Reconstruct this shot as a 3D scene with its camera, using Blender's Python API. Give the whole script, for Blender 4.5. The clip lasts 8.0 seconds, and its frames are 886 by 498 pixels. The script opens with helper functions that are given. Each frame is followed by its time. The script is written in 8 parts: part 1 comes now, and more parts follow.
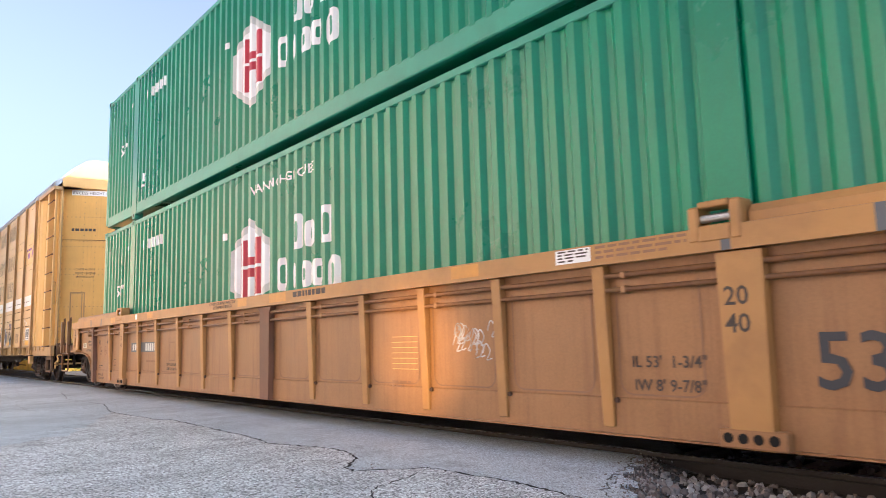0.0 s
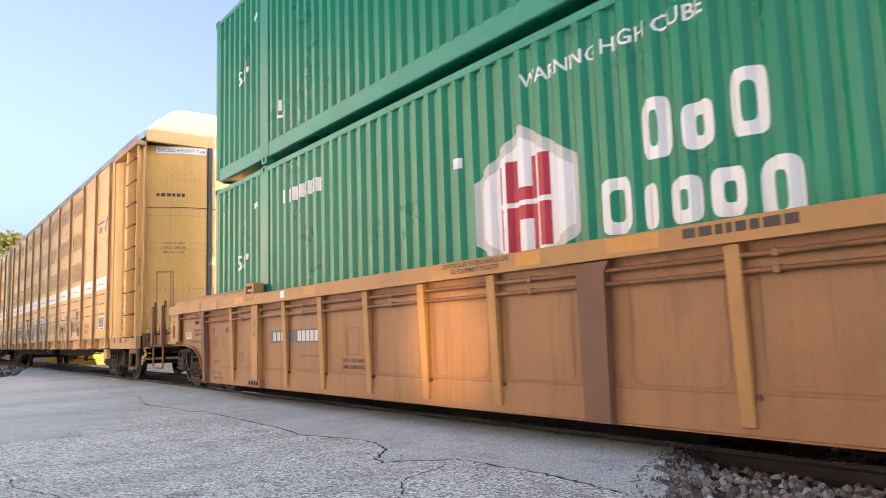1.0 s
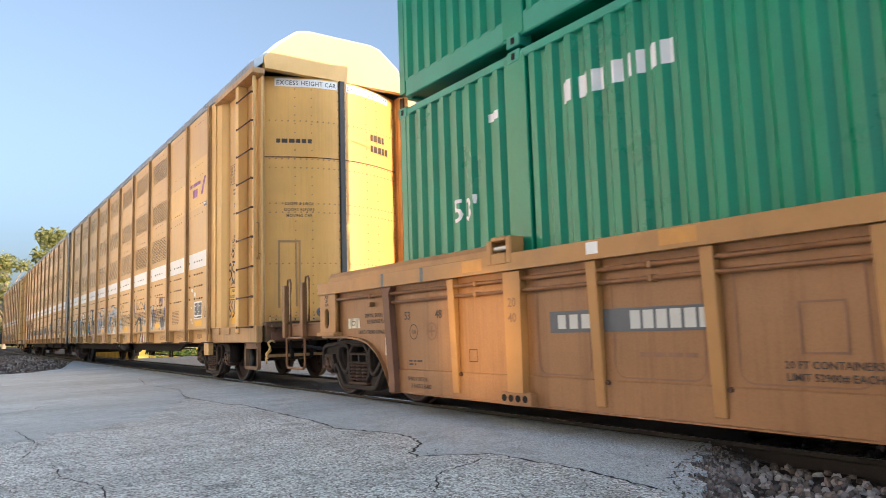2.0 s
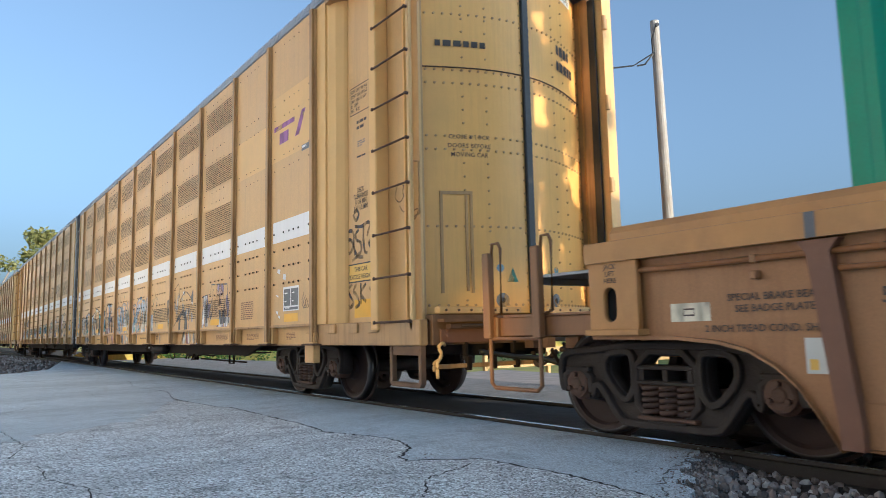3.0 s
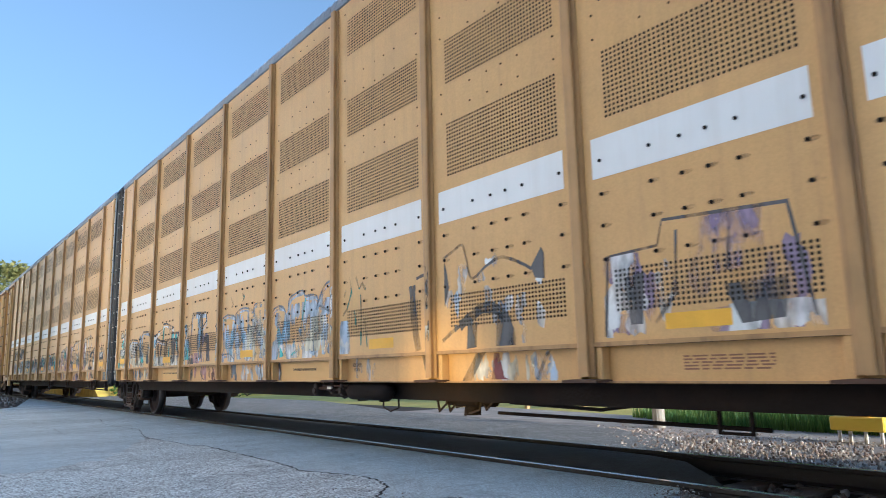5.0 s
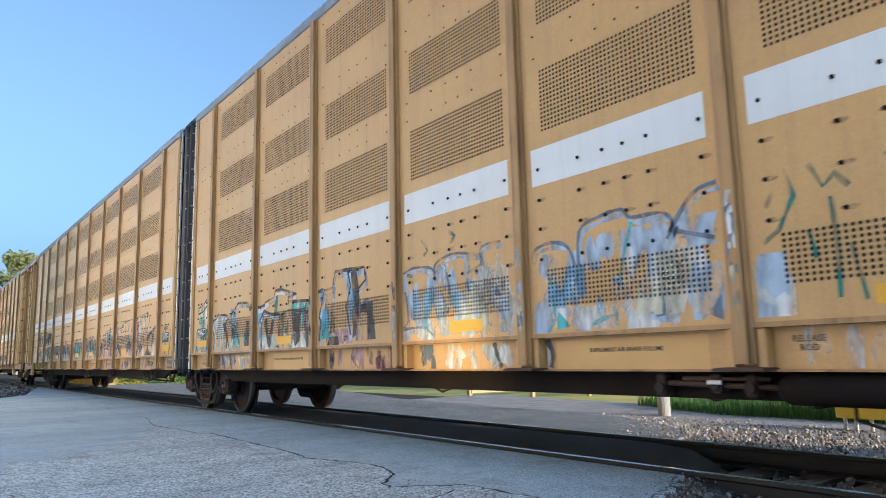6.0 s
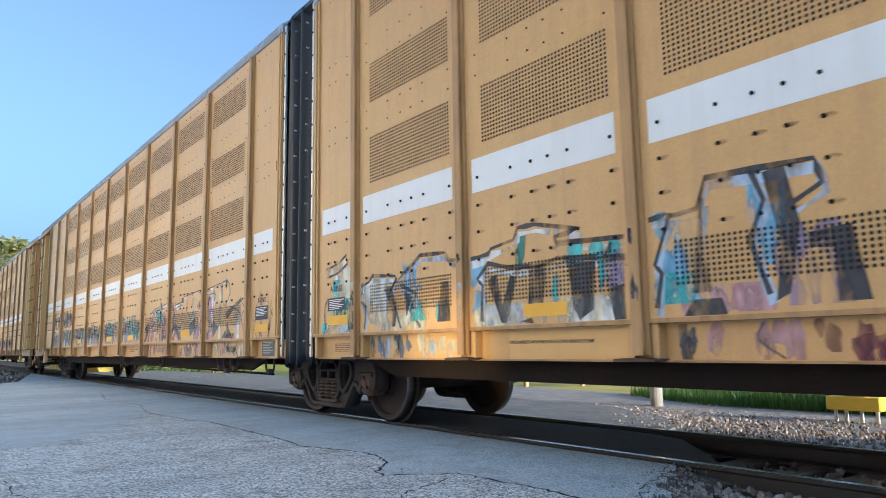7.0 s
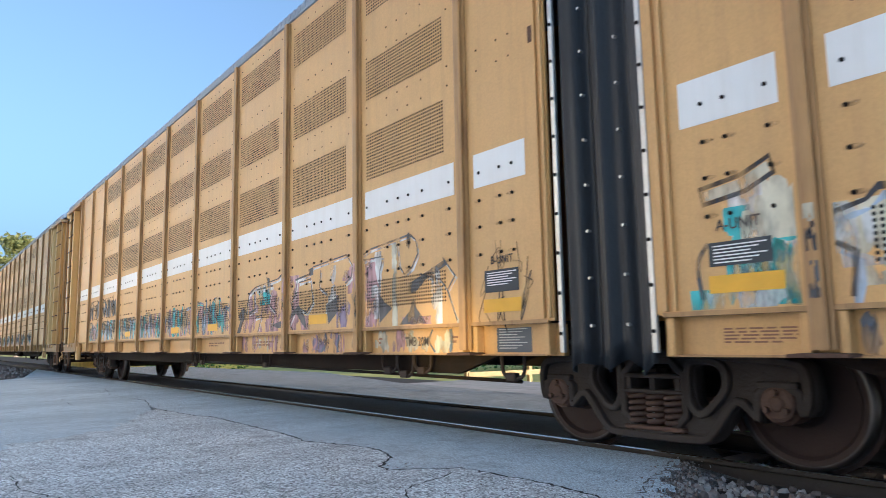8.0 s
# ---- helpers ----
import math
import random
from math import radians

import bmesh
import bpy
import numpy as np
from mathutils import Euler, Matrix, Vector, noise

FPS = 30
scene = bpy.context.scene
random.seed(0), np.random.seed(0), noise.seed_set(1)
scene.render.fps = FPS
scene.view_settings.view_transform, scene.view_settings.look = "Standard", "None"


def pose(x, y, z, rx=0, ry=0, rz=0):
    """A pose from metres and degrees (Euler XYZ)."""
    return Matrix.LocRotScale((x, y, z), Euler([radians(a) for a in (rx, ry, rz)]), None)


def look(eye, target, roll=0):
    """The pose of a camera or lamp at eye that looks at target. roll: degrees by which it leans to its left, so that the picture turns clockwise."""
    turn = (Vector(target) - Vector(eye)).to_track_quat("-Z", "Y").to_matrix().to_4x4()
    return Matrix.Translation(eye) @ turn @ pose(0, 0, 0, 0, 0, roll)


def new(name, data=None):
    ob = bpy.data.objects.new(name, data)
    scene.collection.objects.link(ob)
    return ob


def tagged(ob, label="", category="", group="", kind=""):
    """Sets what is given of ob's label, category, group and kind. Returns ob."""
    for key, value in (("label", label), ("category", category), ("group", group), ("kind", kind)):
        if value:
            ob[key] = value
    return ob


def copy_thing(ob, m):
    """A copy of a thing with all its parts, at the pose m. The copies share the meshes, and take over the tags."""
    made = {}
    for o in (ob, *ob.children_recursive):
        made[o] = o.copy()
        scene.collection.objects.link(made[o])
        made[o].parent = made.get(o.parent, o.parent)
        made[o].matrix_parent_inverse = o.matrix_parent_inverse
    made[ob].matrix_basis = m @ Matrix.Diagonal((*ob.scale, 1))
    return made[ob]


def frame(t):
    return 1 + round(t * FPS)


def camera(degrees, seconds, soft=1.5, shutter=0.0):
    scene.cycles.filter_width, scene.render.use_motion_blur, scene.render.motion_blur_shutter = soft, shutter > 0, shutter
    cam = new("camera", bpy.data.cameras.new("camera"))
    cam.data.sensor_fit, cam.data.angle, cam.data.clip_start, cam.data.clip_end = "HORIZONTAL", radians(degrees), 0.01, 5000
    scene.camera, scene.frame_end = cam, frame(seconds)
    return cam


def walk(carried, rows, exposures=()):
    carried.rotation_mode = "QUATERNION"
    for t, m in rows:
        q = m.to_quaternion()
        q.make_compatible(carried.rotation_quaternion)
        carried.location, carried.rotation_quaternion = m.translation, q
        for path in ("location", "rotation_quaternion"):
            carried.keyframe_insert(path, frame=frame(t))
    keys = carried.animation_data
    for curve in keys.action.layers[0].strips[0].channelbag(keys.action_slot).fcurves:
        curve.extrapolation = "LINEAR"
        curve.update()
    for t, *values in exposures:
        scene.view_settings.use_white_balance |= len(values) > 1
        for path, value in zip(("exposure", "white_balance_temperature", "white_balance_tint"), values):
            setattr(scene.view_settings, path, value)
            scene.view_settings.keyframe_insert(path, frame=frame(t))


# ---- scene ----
PATH = [
    (0.0, -39.54, 7.33, 1.57), (0.5, -38.75, 7.06, 1.72), (1.0, -37.29, 6.77, 1.82), (1.5, -35.41, 6.46, 2.0),
    (1.7, -34.66, 6.37, 2.0), (2.8, -35.02, 6.59, 1.22), (3.0, -35.32, 6.75, 1.22), (3.5, -36.20, 7.31, 1.33),
    (4.0, -37.08, 7.99, 1.5), (4.2, -37.18, 8.32, 1.55), (5.3, -36.95, 9.72, 1.15), (5.5, -36.78, 9.52, 1.21),
    (6.0, -36.59, 8.65, 1.30), (6.5, -36.82, 8.01, 1.13), (7.0, -37.07, 7.80, 0.91), (7.5, -36.94, 7.70, 0.75),
    (8.0, -36.78, 7.41, 1.05),
]
cam = camera(63.97, 8.0, soft=0.2, shutter=0.12)
walk(cam, [(t, pose(-5.39, 0, 0.86, 90 + pitch, roll, yaw)) for t, yaw, pitch, roll in PATH],
     [(0.0, 1.55, 5250, 17), (1.5, 1.38, 5250, 11), (3.0, 0.94, 4500, 1), (3.5, 1.0, 4650, 2), (4.0, 1.02, 4400, 1), (5.5, 1.0, 4250, 1), (6.5, 1.03, 4250, 1), (8.0, 1.10, 4350, 2)])
SPEED = 4.838  # metres per second, towards -y

# ---------------------------------------------------------------- light
SUN_AZ, SUN_EL = 164.0, 11.0  # compass bearing from +y, clockwise; height in degrees
world = bpy.data.worlds.new("sky")
scene.world = world
world.use_nodes = True
wn = world.node_tree.nodes
sky = wn.new("ShaderNodeTexSky")
sky.sky_type = "NISHITA"
sky.sun_disc = False
sky.sun_elevation = radians(SUN_EL)
sky.sun_rotation = radians(SUN_AZ)
sky.air_density, sky.dust_density, sky.ozone_density = 1.0, 5.0, 1.3
wn["Background"].inputs[1].default_value = 0.12
pale = wn.new("ShaderNodeHueSaturation")  # thin summer haze
pale.inputs["Saturation"].default_value = 0.46
world.node_tree.links.new(sky.outputs[0], pale.inputs["Color"])
world.node_tree.links.new(pale.outputs["Color"], wn["Background"].inputs[0])
sun_dir = Vector((math.sin(radians(SUN_AZ)) * math.cos(radians(SUN_EL)), math.cos(radians(SUN_AZ)) * math.cos(radians(SUN_EL)), math.sin(radians(SUN_EL))))
sun = new("sun", bpy.data.lights.new("sun", "SUN"))
sun.data.energy, sun.data.angle, sun.data.color = 4.4, radians(0.6), (1.0, 0.60, 0.27)
sun.matrix_world = look(sun_dir * 60, (0, 0, 0))
# warm spot added without a known source, for the glow on the passing train
beam = new("warm_patch_spot", bpy.data.lights.new("warm_patch_spot", "SPOT"))
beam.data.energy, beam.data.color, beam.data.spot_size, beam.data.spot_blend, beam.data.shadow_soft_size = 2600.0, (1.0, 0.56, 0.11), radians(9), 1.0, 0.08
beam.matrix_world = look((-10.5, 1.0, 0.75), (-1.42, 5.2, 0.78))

# ---------------------------------------------------------------- materials


def mat(name, base, rough=0.6, metal=0.0, vary=0.12, scale=3.0, grime=None, grime_amt=0.0, bump=0.1, bump_scale=40.0, tone=None, streak=False, spec=0.5, speck=0.0):
    """Paint, metal or stone: base colour varied at two scales, with grime in blotches or in runs down the face, and fine relief."""
    m = bpy.data.materials.new(name)
    m.use_nodes = True
    nt = m.node_tree
    nd, ln = nt.nodes, nt.links
    b = nd["Principled BSDF"]
    tc = nd.new("ShaderNodeTexCoord")
    n1 = nd.new("ShaderNodeTexNoise")
    n1.inputs["Scale"].default_value, n1.inputs["Detail"].default_value, n1.inputs["Roughness"].default_value = scale, 8, 0.65
    ln.new(tc.outputs["Object"], n1.inputs["Vector"])
    ramp = nd.new("ShaderNodeValToRGB")
    c = Vector(base)
    lo = [max(0, v * (1 - vary)) for v in c]
    hi = [min(1, v * (1 + vary)) for v in (tone or c)]
    ramp.color_ramp.elements[0].position, ramp.color_ramp.elements[1].position = 0.3, 0.7
    ramp.color_ramp.elements[0].color, ramp.color_ramp.elements[1].color = (*lo, 1), (*hi, 1)
    ln.new(n1.outputs["Fac"], ramp.inputs["Fac"])
    col = ramp.outputs["Color"]
    if grime:
        n2 = nd.new("ShaderNodeTexNoise")
        n2.inputs["Scale"].default_value, n2.inputs["Detail"].default_value, n2.inputs["Roughness"].default_value = 1.0, 9, 0.7
        mp = nd.new("ShaderNodeMapping")
        mp.inputs["Scale"].default_value = (9, 9, 0.6) if streak else (1.6, 1.6, 1.6)
        ln.new(tc.outputs["Object"], mp.inputs["Vector"])
        ln.new(mp.outputs["Vector"], n2.inputs["Vector"])
        r2 = nd.new("ShaderNodeMapRange")
        r2.inputs["From Min"].default_value, r2.inputs["From Max"].default_value = 0.48, 0.78
        r2.inputs["To Max"].default_value = grime_amt
        ln.new(n2.outputs["Fac"], r2.inputs["Value"])
        mx = nd.new("ShaderNodeMixRGB")
        mx.inputs[2].default_value = (*grime, 1)
        ln.new(r2.outputs["Result"], mx.inputs[0])
        ln.new(col, mx.inputs[1])
        col = mx.outputs[0]
    if speck:
        for sc, lo, hi, k in ((55.0, 0.38, 0.60, speck), (9.0, 0.30, 0.70, speck * 0.6)):
            n4 = nd.new("ShaderNodeTexNoise")
            n4.inputs["Scale"].default_value, n4.inputs["Detail"].default_value, n4.inputs["Roughness"].default_value = sc, 5, 0.75
            ln.new(tc.outputs["Object"], n4.inputs["Vector"])
            r4 = nd.new("ShaderNodeMapRange")
            r4.inputs["From Min"].default_value, r4.inputs["From Max"].default_value = lo, hi
            r4.inputs["To Min"].default_value, r4.inputs["To Max"].default_value = 1 - k, 1 + k * 0.7
            ln.new(n4.outputs["Fac"], r4.inputs["Value"])
            m4 = nd.new("ShaderNodeVectorMath")
            m4.operation = "SCALE"
            ln.new(col, m4.inputs[0])
            ln.new(r4.outputs["Result"], m4.inputs["Scale"])
            col = m4.outputs[0]
    ln.new(col, b.inputs["Base Color"])
    n3 = nd.new("ShaderNodeTexNoise")
    n3.inputs["Scale"].default_value, n3.inputs["Detail"].default_value = bump_scale, 6
    ln.new(tc.outputs["Object"], n3.inputs["Vector"])
    rr = nd.new("ShaderNodeMapRange")
    rr.inputs["To Min"].default_value, rr.inputs["To Max"].default_value = max(0.05, rough - 0.12), min(1, rough + 0.12)
    ln.new(n1.outputs["Fac"], rr.inputs["Value"])
    ln.new(rr.outputs["Result"], b.inputs["Roughness"])
    bp = nd.new("ShaderNodeBump")
    bp.inputs["Strength"].default_value, bp.inputs["Distance"].default_value = bump, 0.02
    ln.new(n3.outputs["Fac"], bp.inputs["Height"])
    ln.new(bp.outputs["Normal"], b.inputs["Normal"])
    b.inputs["Metallic"].default_value = metal
    b.inputs["Specular IOR Level"].default_value = spec
    return m


M = {
    "rack": mat("rack_paint", (0.61, 0.375, 0.128), 0.45, 0, 0.06, 1.2, (0.38, 0.23, 0.10), 0.4, 0.05, 25, streak=True, speck=0.06),
    "door": mat("end_door_paint", (0.72, 0.41, 0.10), 0.5, 0, 0.07, 1.5, (0.40, 0.22, 0.08), 0.35, 0.05, 25, streak=True),
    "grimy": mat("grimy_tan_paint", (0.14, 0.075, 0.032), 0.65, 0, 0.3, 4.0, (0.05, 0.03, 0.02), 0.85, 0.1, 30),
    "rack_light": mat("rack_paint_light", (0.70, 0.44, 0.14), 0.5, 0, 0.06, 1.5, (0.45, 0.28, 0.12), 0.3, 0.05, 25),
    "rack_post": mat("rack_post_paint", (0.42, 0.25, 0.09), 0.5, 0, 0.18, 2.0, (0.11, 0.045, 0.022), 0.9, 0.08, 30, streak=True),
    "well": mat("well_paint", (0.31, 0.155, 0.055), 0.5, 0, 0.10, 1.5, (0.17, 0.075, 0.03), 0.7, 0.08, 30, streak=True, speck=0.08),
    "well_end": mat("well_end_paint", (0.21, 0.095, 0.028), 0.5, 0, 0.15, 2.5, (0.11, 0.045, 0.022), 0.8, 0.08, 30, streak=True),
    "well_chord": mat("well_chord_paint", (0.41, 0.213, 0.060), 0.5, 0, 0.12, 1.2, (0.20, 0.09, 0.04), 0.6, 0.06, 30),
    "hanger": mat("grimy_pipe_iron", (0.05, 0.034, 0.026), 0.7, 0, 0.3, 5, (0.02, 0.015, 0.012), 0.6, 0.2, 50, spec=0.25),
    "well_brown": mat("brown_primer", (0.16, 0.075, 0.04), 0.6, 0, 0.15, 3, (0.25, 0.12, 0.06), 0.4, 0.08, 30),
    "green": mat("container_green", (0.013, 0.225, 0.115), 0.30, 0, 0.14, 0.9, (0.022, 0.23, 0.09), 0.5, 0.05, 20, streak=True, spec=0.5, speck=0.07),
    "green_light": mat("container_rail_green", (0.045, 0.29, 0.19), 0.42, 0, 0.10, 1.5, (0.03, 0.13, 0.07), 0.4, 0.05, 20),
    "white": mat("white_paint", (0.80, 0.80, 0.80), 0.45, 0, 0.03, 3, (0.6, 0.55, 0.48), 0.25, 0.03, 30, streak=True),
    "offwhite": mat("faded_decal", (0.55, 0.56, 0.53), 0.5, 0, 0.05, 5, (0.4, 0.42, 0.38), 0.3, 0.03, 30),
    "red": mat("red_decal", (0.42, 0.02, 0.04), 0.45, 0, 0.08, 4),
    "dark": mat("black_ink", (0.035, 0.04, 0.05), 0.6, 0, 0.15, 5),
    "ink": mat("stencil_ink", (0.07, 0.055, 0.045), 0.7, 0, 0.2, 6),
    "fade_ink": mat("faded_stencil", (0.24, 0.13, 0.07), 0.7, 0, 0.15, 6),
    # flat black for openings: the shade inside them is in the colour
    "hole": mat("hole_shade_black", (0.004, 0.004, 0.004), 0.9, 0, 0.1, 6),
    "rust": mat("rusty_steel", (0.10, 0.056, 0.036), 0.75, 0.2, 0.25, 4, (0.06, 0.035, 0.025), 0.6, 0.25, 60),
    "truck": mat("truck_iron", (0.038, 0.030, 0.025), 0.75, 0.0, 0.3, 5, (0.035, 0.024, 0.019), 0.8, 0.25, 60, spec=0.3),
    "spring": mat("spring_steel", (0.075, 0.045, 0.032), 0.7, 0.1, 0.3, 8, (0.03, 0.02, 0.016), 0.6, 0.2, 60, spec=0.3),
    "under": mat("under_frame_black", (0.014, 0.010, 0.008), 0.8, 0, 0.25, 3, (0.045, 0.022, 0.013), 0.5, 0.2, 40, spec=0.15),
    "wheel": mat("wheel_iron", (0.030, 0.015, 0.011), 0.75, 0.0, 0.2, 6, (0.026, 0.018, 0.015), 0.6, 0.15, 50),
    "tread": mat("wheel_tread_steel", (0.13, 0.12, 0.115), 0.45, 1.0, 0.1, 12, None, 0, 0.05, 60),
    "rail_top": mat("rail_running_steel", (0.70, 0.70, 0.71), 0.13, 1.0, 0.05, 20, None, 0, 0.0, 80),
    "rail": mat("rail_side_rust", (0.026, 0.022, 0.019), 0.8, 0.0, 0.2, 5, (0.03, 0.024, 0.02), 0.5, 0.2, 60),
    "roof": mat("roof_galvanised", (0.28, 0.31, 0.36), 0.5, 0.5, 0.12, 2, (0.16, 0.14, 0.13), 0.4, 0.06, 20),
    "rubber": mat("bellows_rubber", (0.014, 0.015, 0.018), 0.5, 0, 0.25, 3, (0.035, 0.034, 0.033), 0.4, 0.15, 30, streak=True),
    "alu": mat("aluminium_strip", (0.55, 0.54, 0.52), 0.4, 0.8, 0.15, 6, (0.3, 0.24, 0.18), 0.5, 0.1, 40),
    "yellow": mat("yellow_paint", (0.78, 0.44, 0.008), 0.5, 0, 0.08, 5),
    "tape": mat("faded_tape", (0.56, 0.27, 0.045), 0.5, 0, 0.12, 8, (0.40, 0.21, 0.06), 0.5),
    "sign": mat("yellow_sign", (0.72, 0.47, 0.08), 0.5, 0, 0.05, 5),
    "plate": mat("placard_grey", (0.10, 0.11, 0.125), 0.5, 0, 0.1, 5),
    "asphalt_far": mat("gritty_far_asphalt", (0.22, 0.225, 0.23), 0.85, 0, 0.25, 1.2, (0.15, 0.15, 0.15), 0.6, 0.4, 90, speck=0.6, spec=0.3),
    # far darker than the road: shade under the train is in this colour
    "asphalt_shaded": mat("crossing_asphalt", (0.085, 0.085, 0.086), 0.85, 0, 0.2, 1.5, (0.10, 0.097, 0.093), 0.4, 0.5, 120, speck=0.4, spec=0.2),
    "asphalt_edge": mat("crumbled_asphalt", (0.17, 0.165, 0.16), 0.9, 0, 0.3, 8, (0.08, 0.08, 0.08), 0.6, 1.0, 70, speck=0.7),
    "bank": mat("sun_yellow_bank", (0.54, 0.43, 0.07), 0.9, 0, 0.3, 1.5, (0.26, 0.30, 0.06), 0.6, 0.8, 20),
    "crack": mat("crack_dark", (0.02, 0.02, 0.022), 0.95, 0, 0.3, 8),
    "soil": mat("soil", (0.06, 0.052, 0.046), 0.95, 0, 0.25, 0.6, (0.05, 0.044, 0.04), 0.5, 0.8, 30, spec=0.15),
    "grass": mat("grass_field", (0.38, 0.35, 0.075), 0.9, 0, 0.3, 0.5, (0.34, 0.30, 0.10), 0.5, 0.6, 30),
    "stone": mat("ballast_stone", (0.27, 0.255, 0.245), 0.85, 0, 0.3, 3, (0.14, 0.12, 0.11), 0.4, 0.4, 40),
    "house": mat("house_clapboard", (0.80, 0.76, 0.68), 0.7, 0, 0.05, 1.0, (0.6, 0.56, 0.5), 0.2, 0.1, 10),
    "wood_pale": mat("pale_wood", (0.38, 0.28, 0.13), 0.8, 0, 0.1, 3),
    "yellow_bright": mat("signal_yellow", (0.80, 0.60, 0.03), 0.45, 0, 0.05, 4),
    "pole": mat("pole_wood", (0.31, 0.30, 0.285), 0.8, 0, 0.15, 3, (0.28, 0.26, 0.23), 0.5, 0.3, 30, streak=True),
    "wood": mat("weathered_wood", (0.30, 0.24, 0.18), 0.8, 0, 0.2, 3, (0.17, 0.13, 0.10), 0.5, 0.3, 30, streak=True),
}


def road_mat(name, base, light, dark, chips, relief):
    """Worn asphalt: drifting tone, long wheel-worn bands, and stone chips that each have their own grey."""
    m = bpy.data.materials.new(name)
    m.use_nodes = True
    nd, ln = m.node_tree.nodes, m.node_tree.links
    b = nd["Principled BSDF"]
    tc = nd.new("ShaderNodeTexCoord")

    def noise_of(scale, detail, stretch=(1, 1, 1), turn=0.0):
        mp = nd.new("ShaderNodeMapping")
        mp.inputs["Scale"].default_value, mp.inputs["Rotation"].default_value = stretch, (0, 0, radians(turn))
        n = nd.new("ShaderNodeTexNoise")
        n.inputs["Scale"].default_value, n.inputs["Detail"].default_value, n.inputs["Roughness"].default_value = scale, detail, 0.62
        ln.new(tc.outputs["Object"], mp.inputs["Vector"])
        ln.new(mp.outputs["Vector"], n.inputs["Vector"])
        return n.outputs["Fac"]

    def mixed(fac, lo, hi, col, other, most):
        r = nd.new("ShaderNodeMapRange")
        r.inputs["From Min"].default_value, r.inputs["From Max"].default_value, r.inputs["To Max"].default_value = lo, hi, most
        ln.new(fac, r.inputs["Value"])
        x = nd.new("ShaderNodeMixRGB")
        ln.new(r.outputs["Result"], x.inputs[0])
        ln.new(col, x.inputs[1])
        x.inputs[2].default_value = (*other, 1)
        return x.outputs[0]

    rgb = nd.new("ShaderNodeRGB")
    rgb.outputs[0].default_value = (*base, 1)
    col = mixed(noise_of(0.55, 7), 0.40, 0.70, rgb.outputs[0], light, 0.9)
    col = mixed(noise_of(0.5, 6, (0.25, 1.6, 1), 35), 0.46, 0.70, col, dark, 0.85)
    col = mixed(noise_of(2.6, 8), 0.52, 0.70, col, dark, 0.75)
    vo = nd.new("ShaderNodeTexVoronoi")
    vo.inputs["Scale"].default_value = chips
    ln.new(tc.outputs["Object"], vo.inputs["Vector"])
    sep = nd.new("ShaderNodeSeparateColor")
    ln.new(vo.outputs["Color"], sep.inputs[0])
    gain = nd.new("ShaderNodeMapRange")
    gain.inputs["To Min"].default_value, gain.inputs["To Max"].default_value = 1 - relief * 0.62, 1 + relief * 0.5
    ln.new(sep.outputs[0], gain.inputs["Value"])
    sc = nd.new("ShaderNodeVectorMath")
    sc.operation = "SCALE"
    ln.new(col, sc.inputs[0])
    ln.new(gain.outputs["Result"], sc.inputs["Scale"])
    ln.new(sc.outputs[0], b.inputs["Base Color"])
    b.inputs["Roughness"].default_value, b.inputs["Specular IOR Level"].default_value = 0.8, 0.4
    bp = nd.new("ShaderNodeBump")
    bp.inputs["Strength"].default_value, bp.inputs["Distance"].default_value = 0.13 * relief, 0.006
    ln.new(vo.outputs["Distance"], bp.inputs["Height"])
    bp.invert = True
    ln.new(bp.outputs["Normal"], b.inputs["Normal"])
    return m


M["asphalt"] = road_mat("road_asphalt", (0.52, 0.58, 0.62), (0.61, 0.67, 0.70), (0.36, 0.405, 0.43), 120.0, 0.8)
M["asphalt_rough"] = road_mat("worn_asphalt", (0.59, 0.62, 0.63), (0.70, 0.72, 0.72), (0.30, 0.31, 0.315), 85.0, 1.25)

# ---------------------------------------------------------------- mesh tools
RUST_STAIN = mat("rust_stain", (0.16, 0.085, 0.04), 0.8, 0, 0.2, 12)
_n = RUST_STAIN.node_tree.nodes
_t, _r = _n.new("ShaderNodeTexNoise"), _n.new("ShaderNodeMapRange")
_t.inputs["Scale"].default_value = 22.0
_r.inputs["From Min"].default_value, _r.inputs["From Max"].default_value, _r.inputs["To Max"].default_value = 0.35, 0.75, 0.55
RUST_STAIN.node_tree.links.new(_t.outputs["Fac"], _r.inputs["Value"])
RUST_STAIN.node_tree.links.new(_r.outputs["Result"], _n["Principled BSDF"].inputs["Alpha"])


def box(bm, x0, x1, y0, y1, z0, z1, bevel=0.0):
    r = bmesh.ops.create_cube(bm, size=1.0, matrix=Matrix.Translation(((x0 + x1) / 2, (y0 + y1) / 2, (z0 + z1) / 2)) @ Matrix.Diagonal((abs(x1 - x0), abs(y1 - y0), abs(z1 - z0), 1)))
    if bevel:
        edges = list({e for v in r["verts"] for e in v.link_edges})
        bmesh.ops.bevel(bm, geom=edges, offset=bevel, segments=1, affect="EDGES")
    return bm


def rod(bm, p, q, r, n=10, r2=None):
    p, q = Vector(p), Vector(q)
    d = q - p
    m = Matrix.Translation((p + q) / 2) @ d.to_track_quat("Z", "Y").to_matrix().to_4x4()
    bmesh.ops.create_cone(bm, cap_ends=True, segments=n, radius1=r, radius2=r if r2 is None else r2, depth=d.length, matrix=m)
    return bm


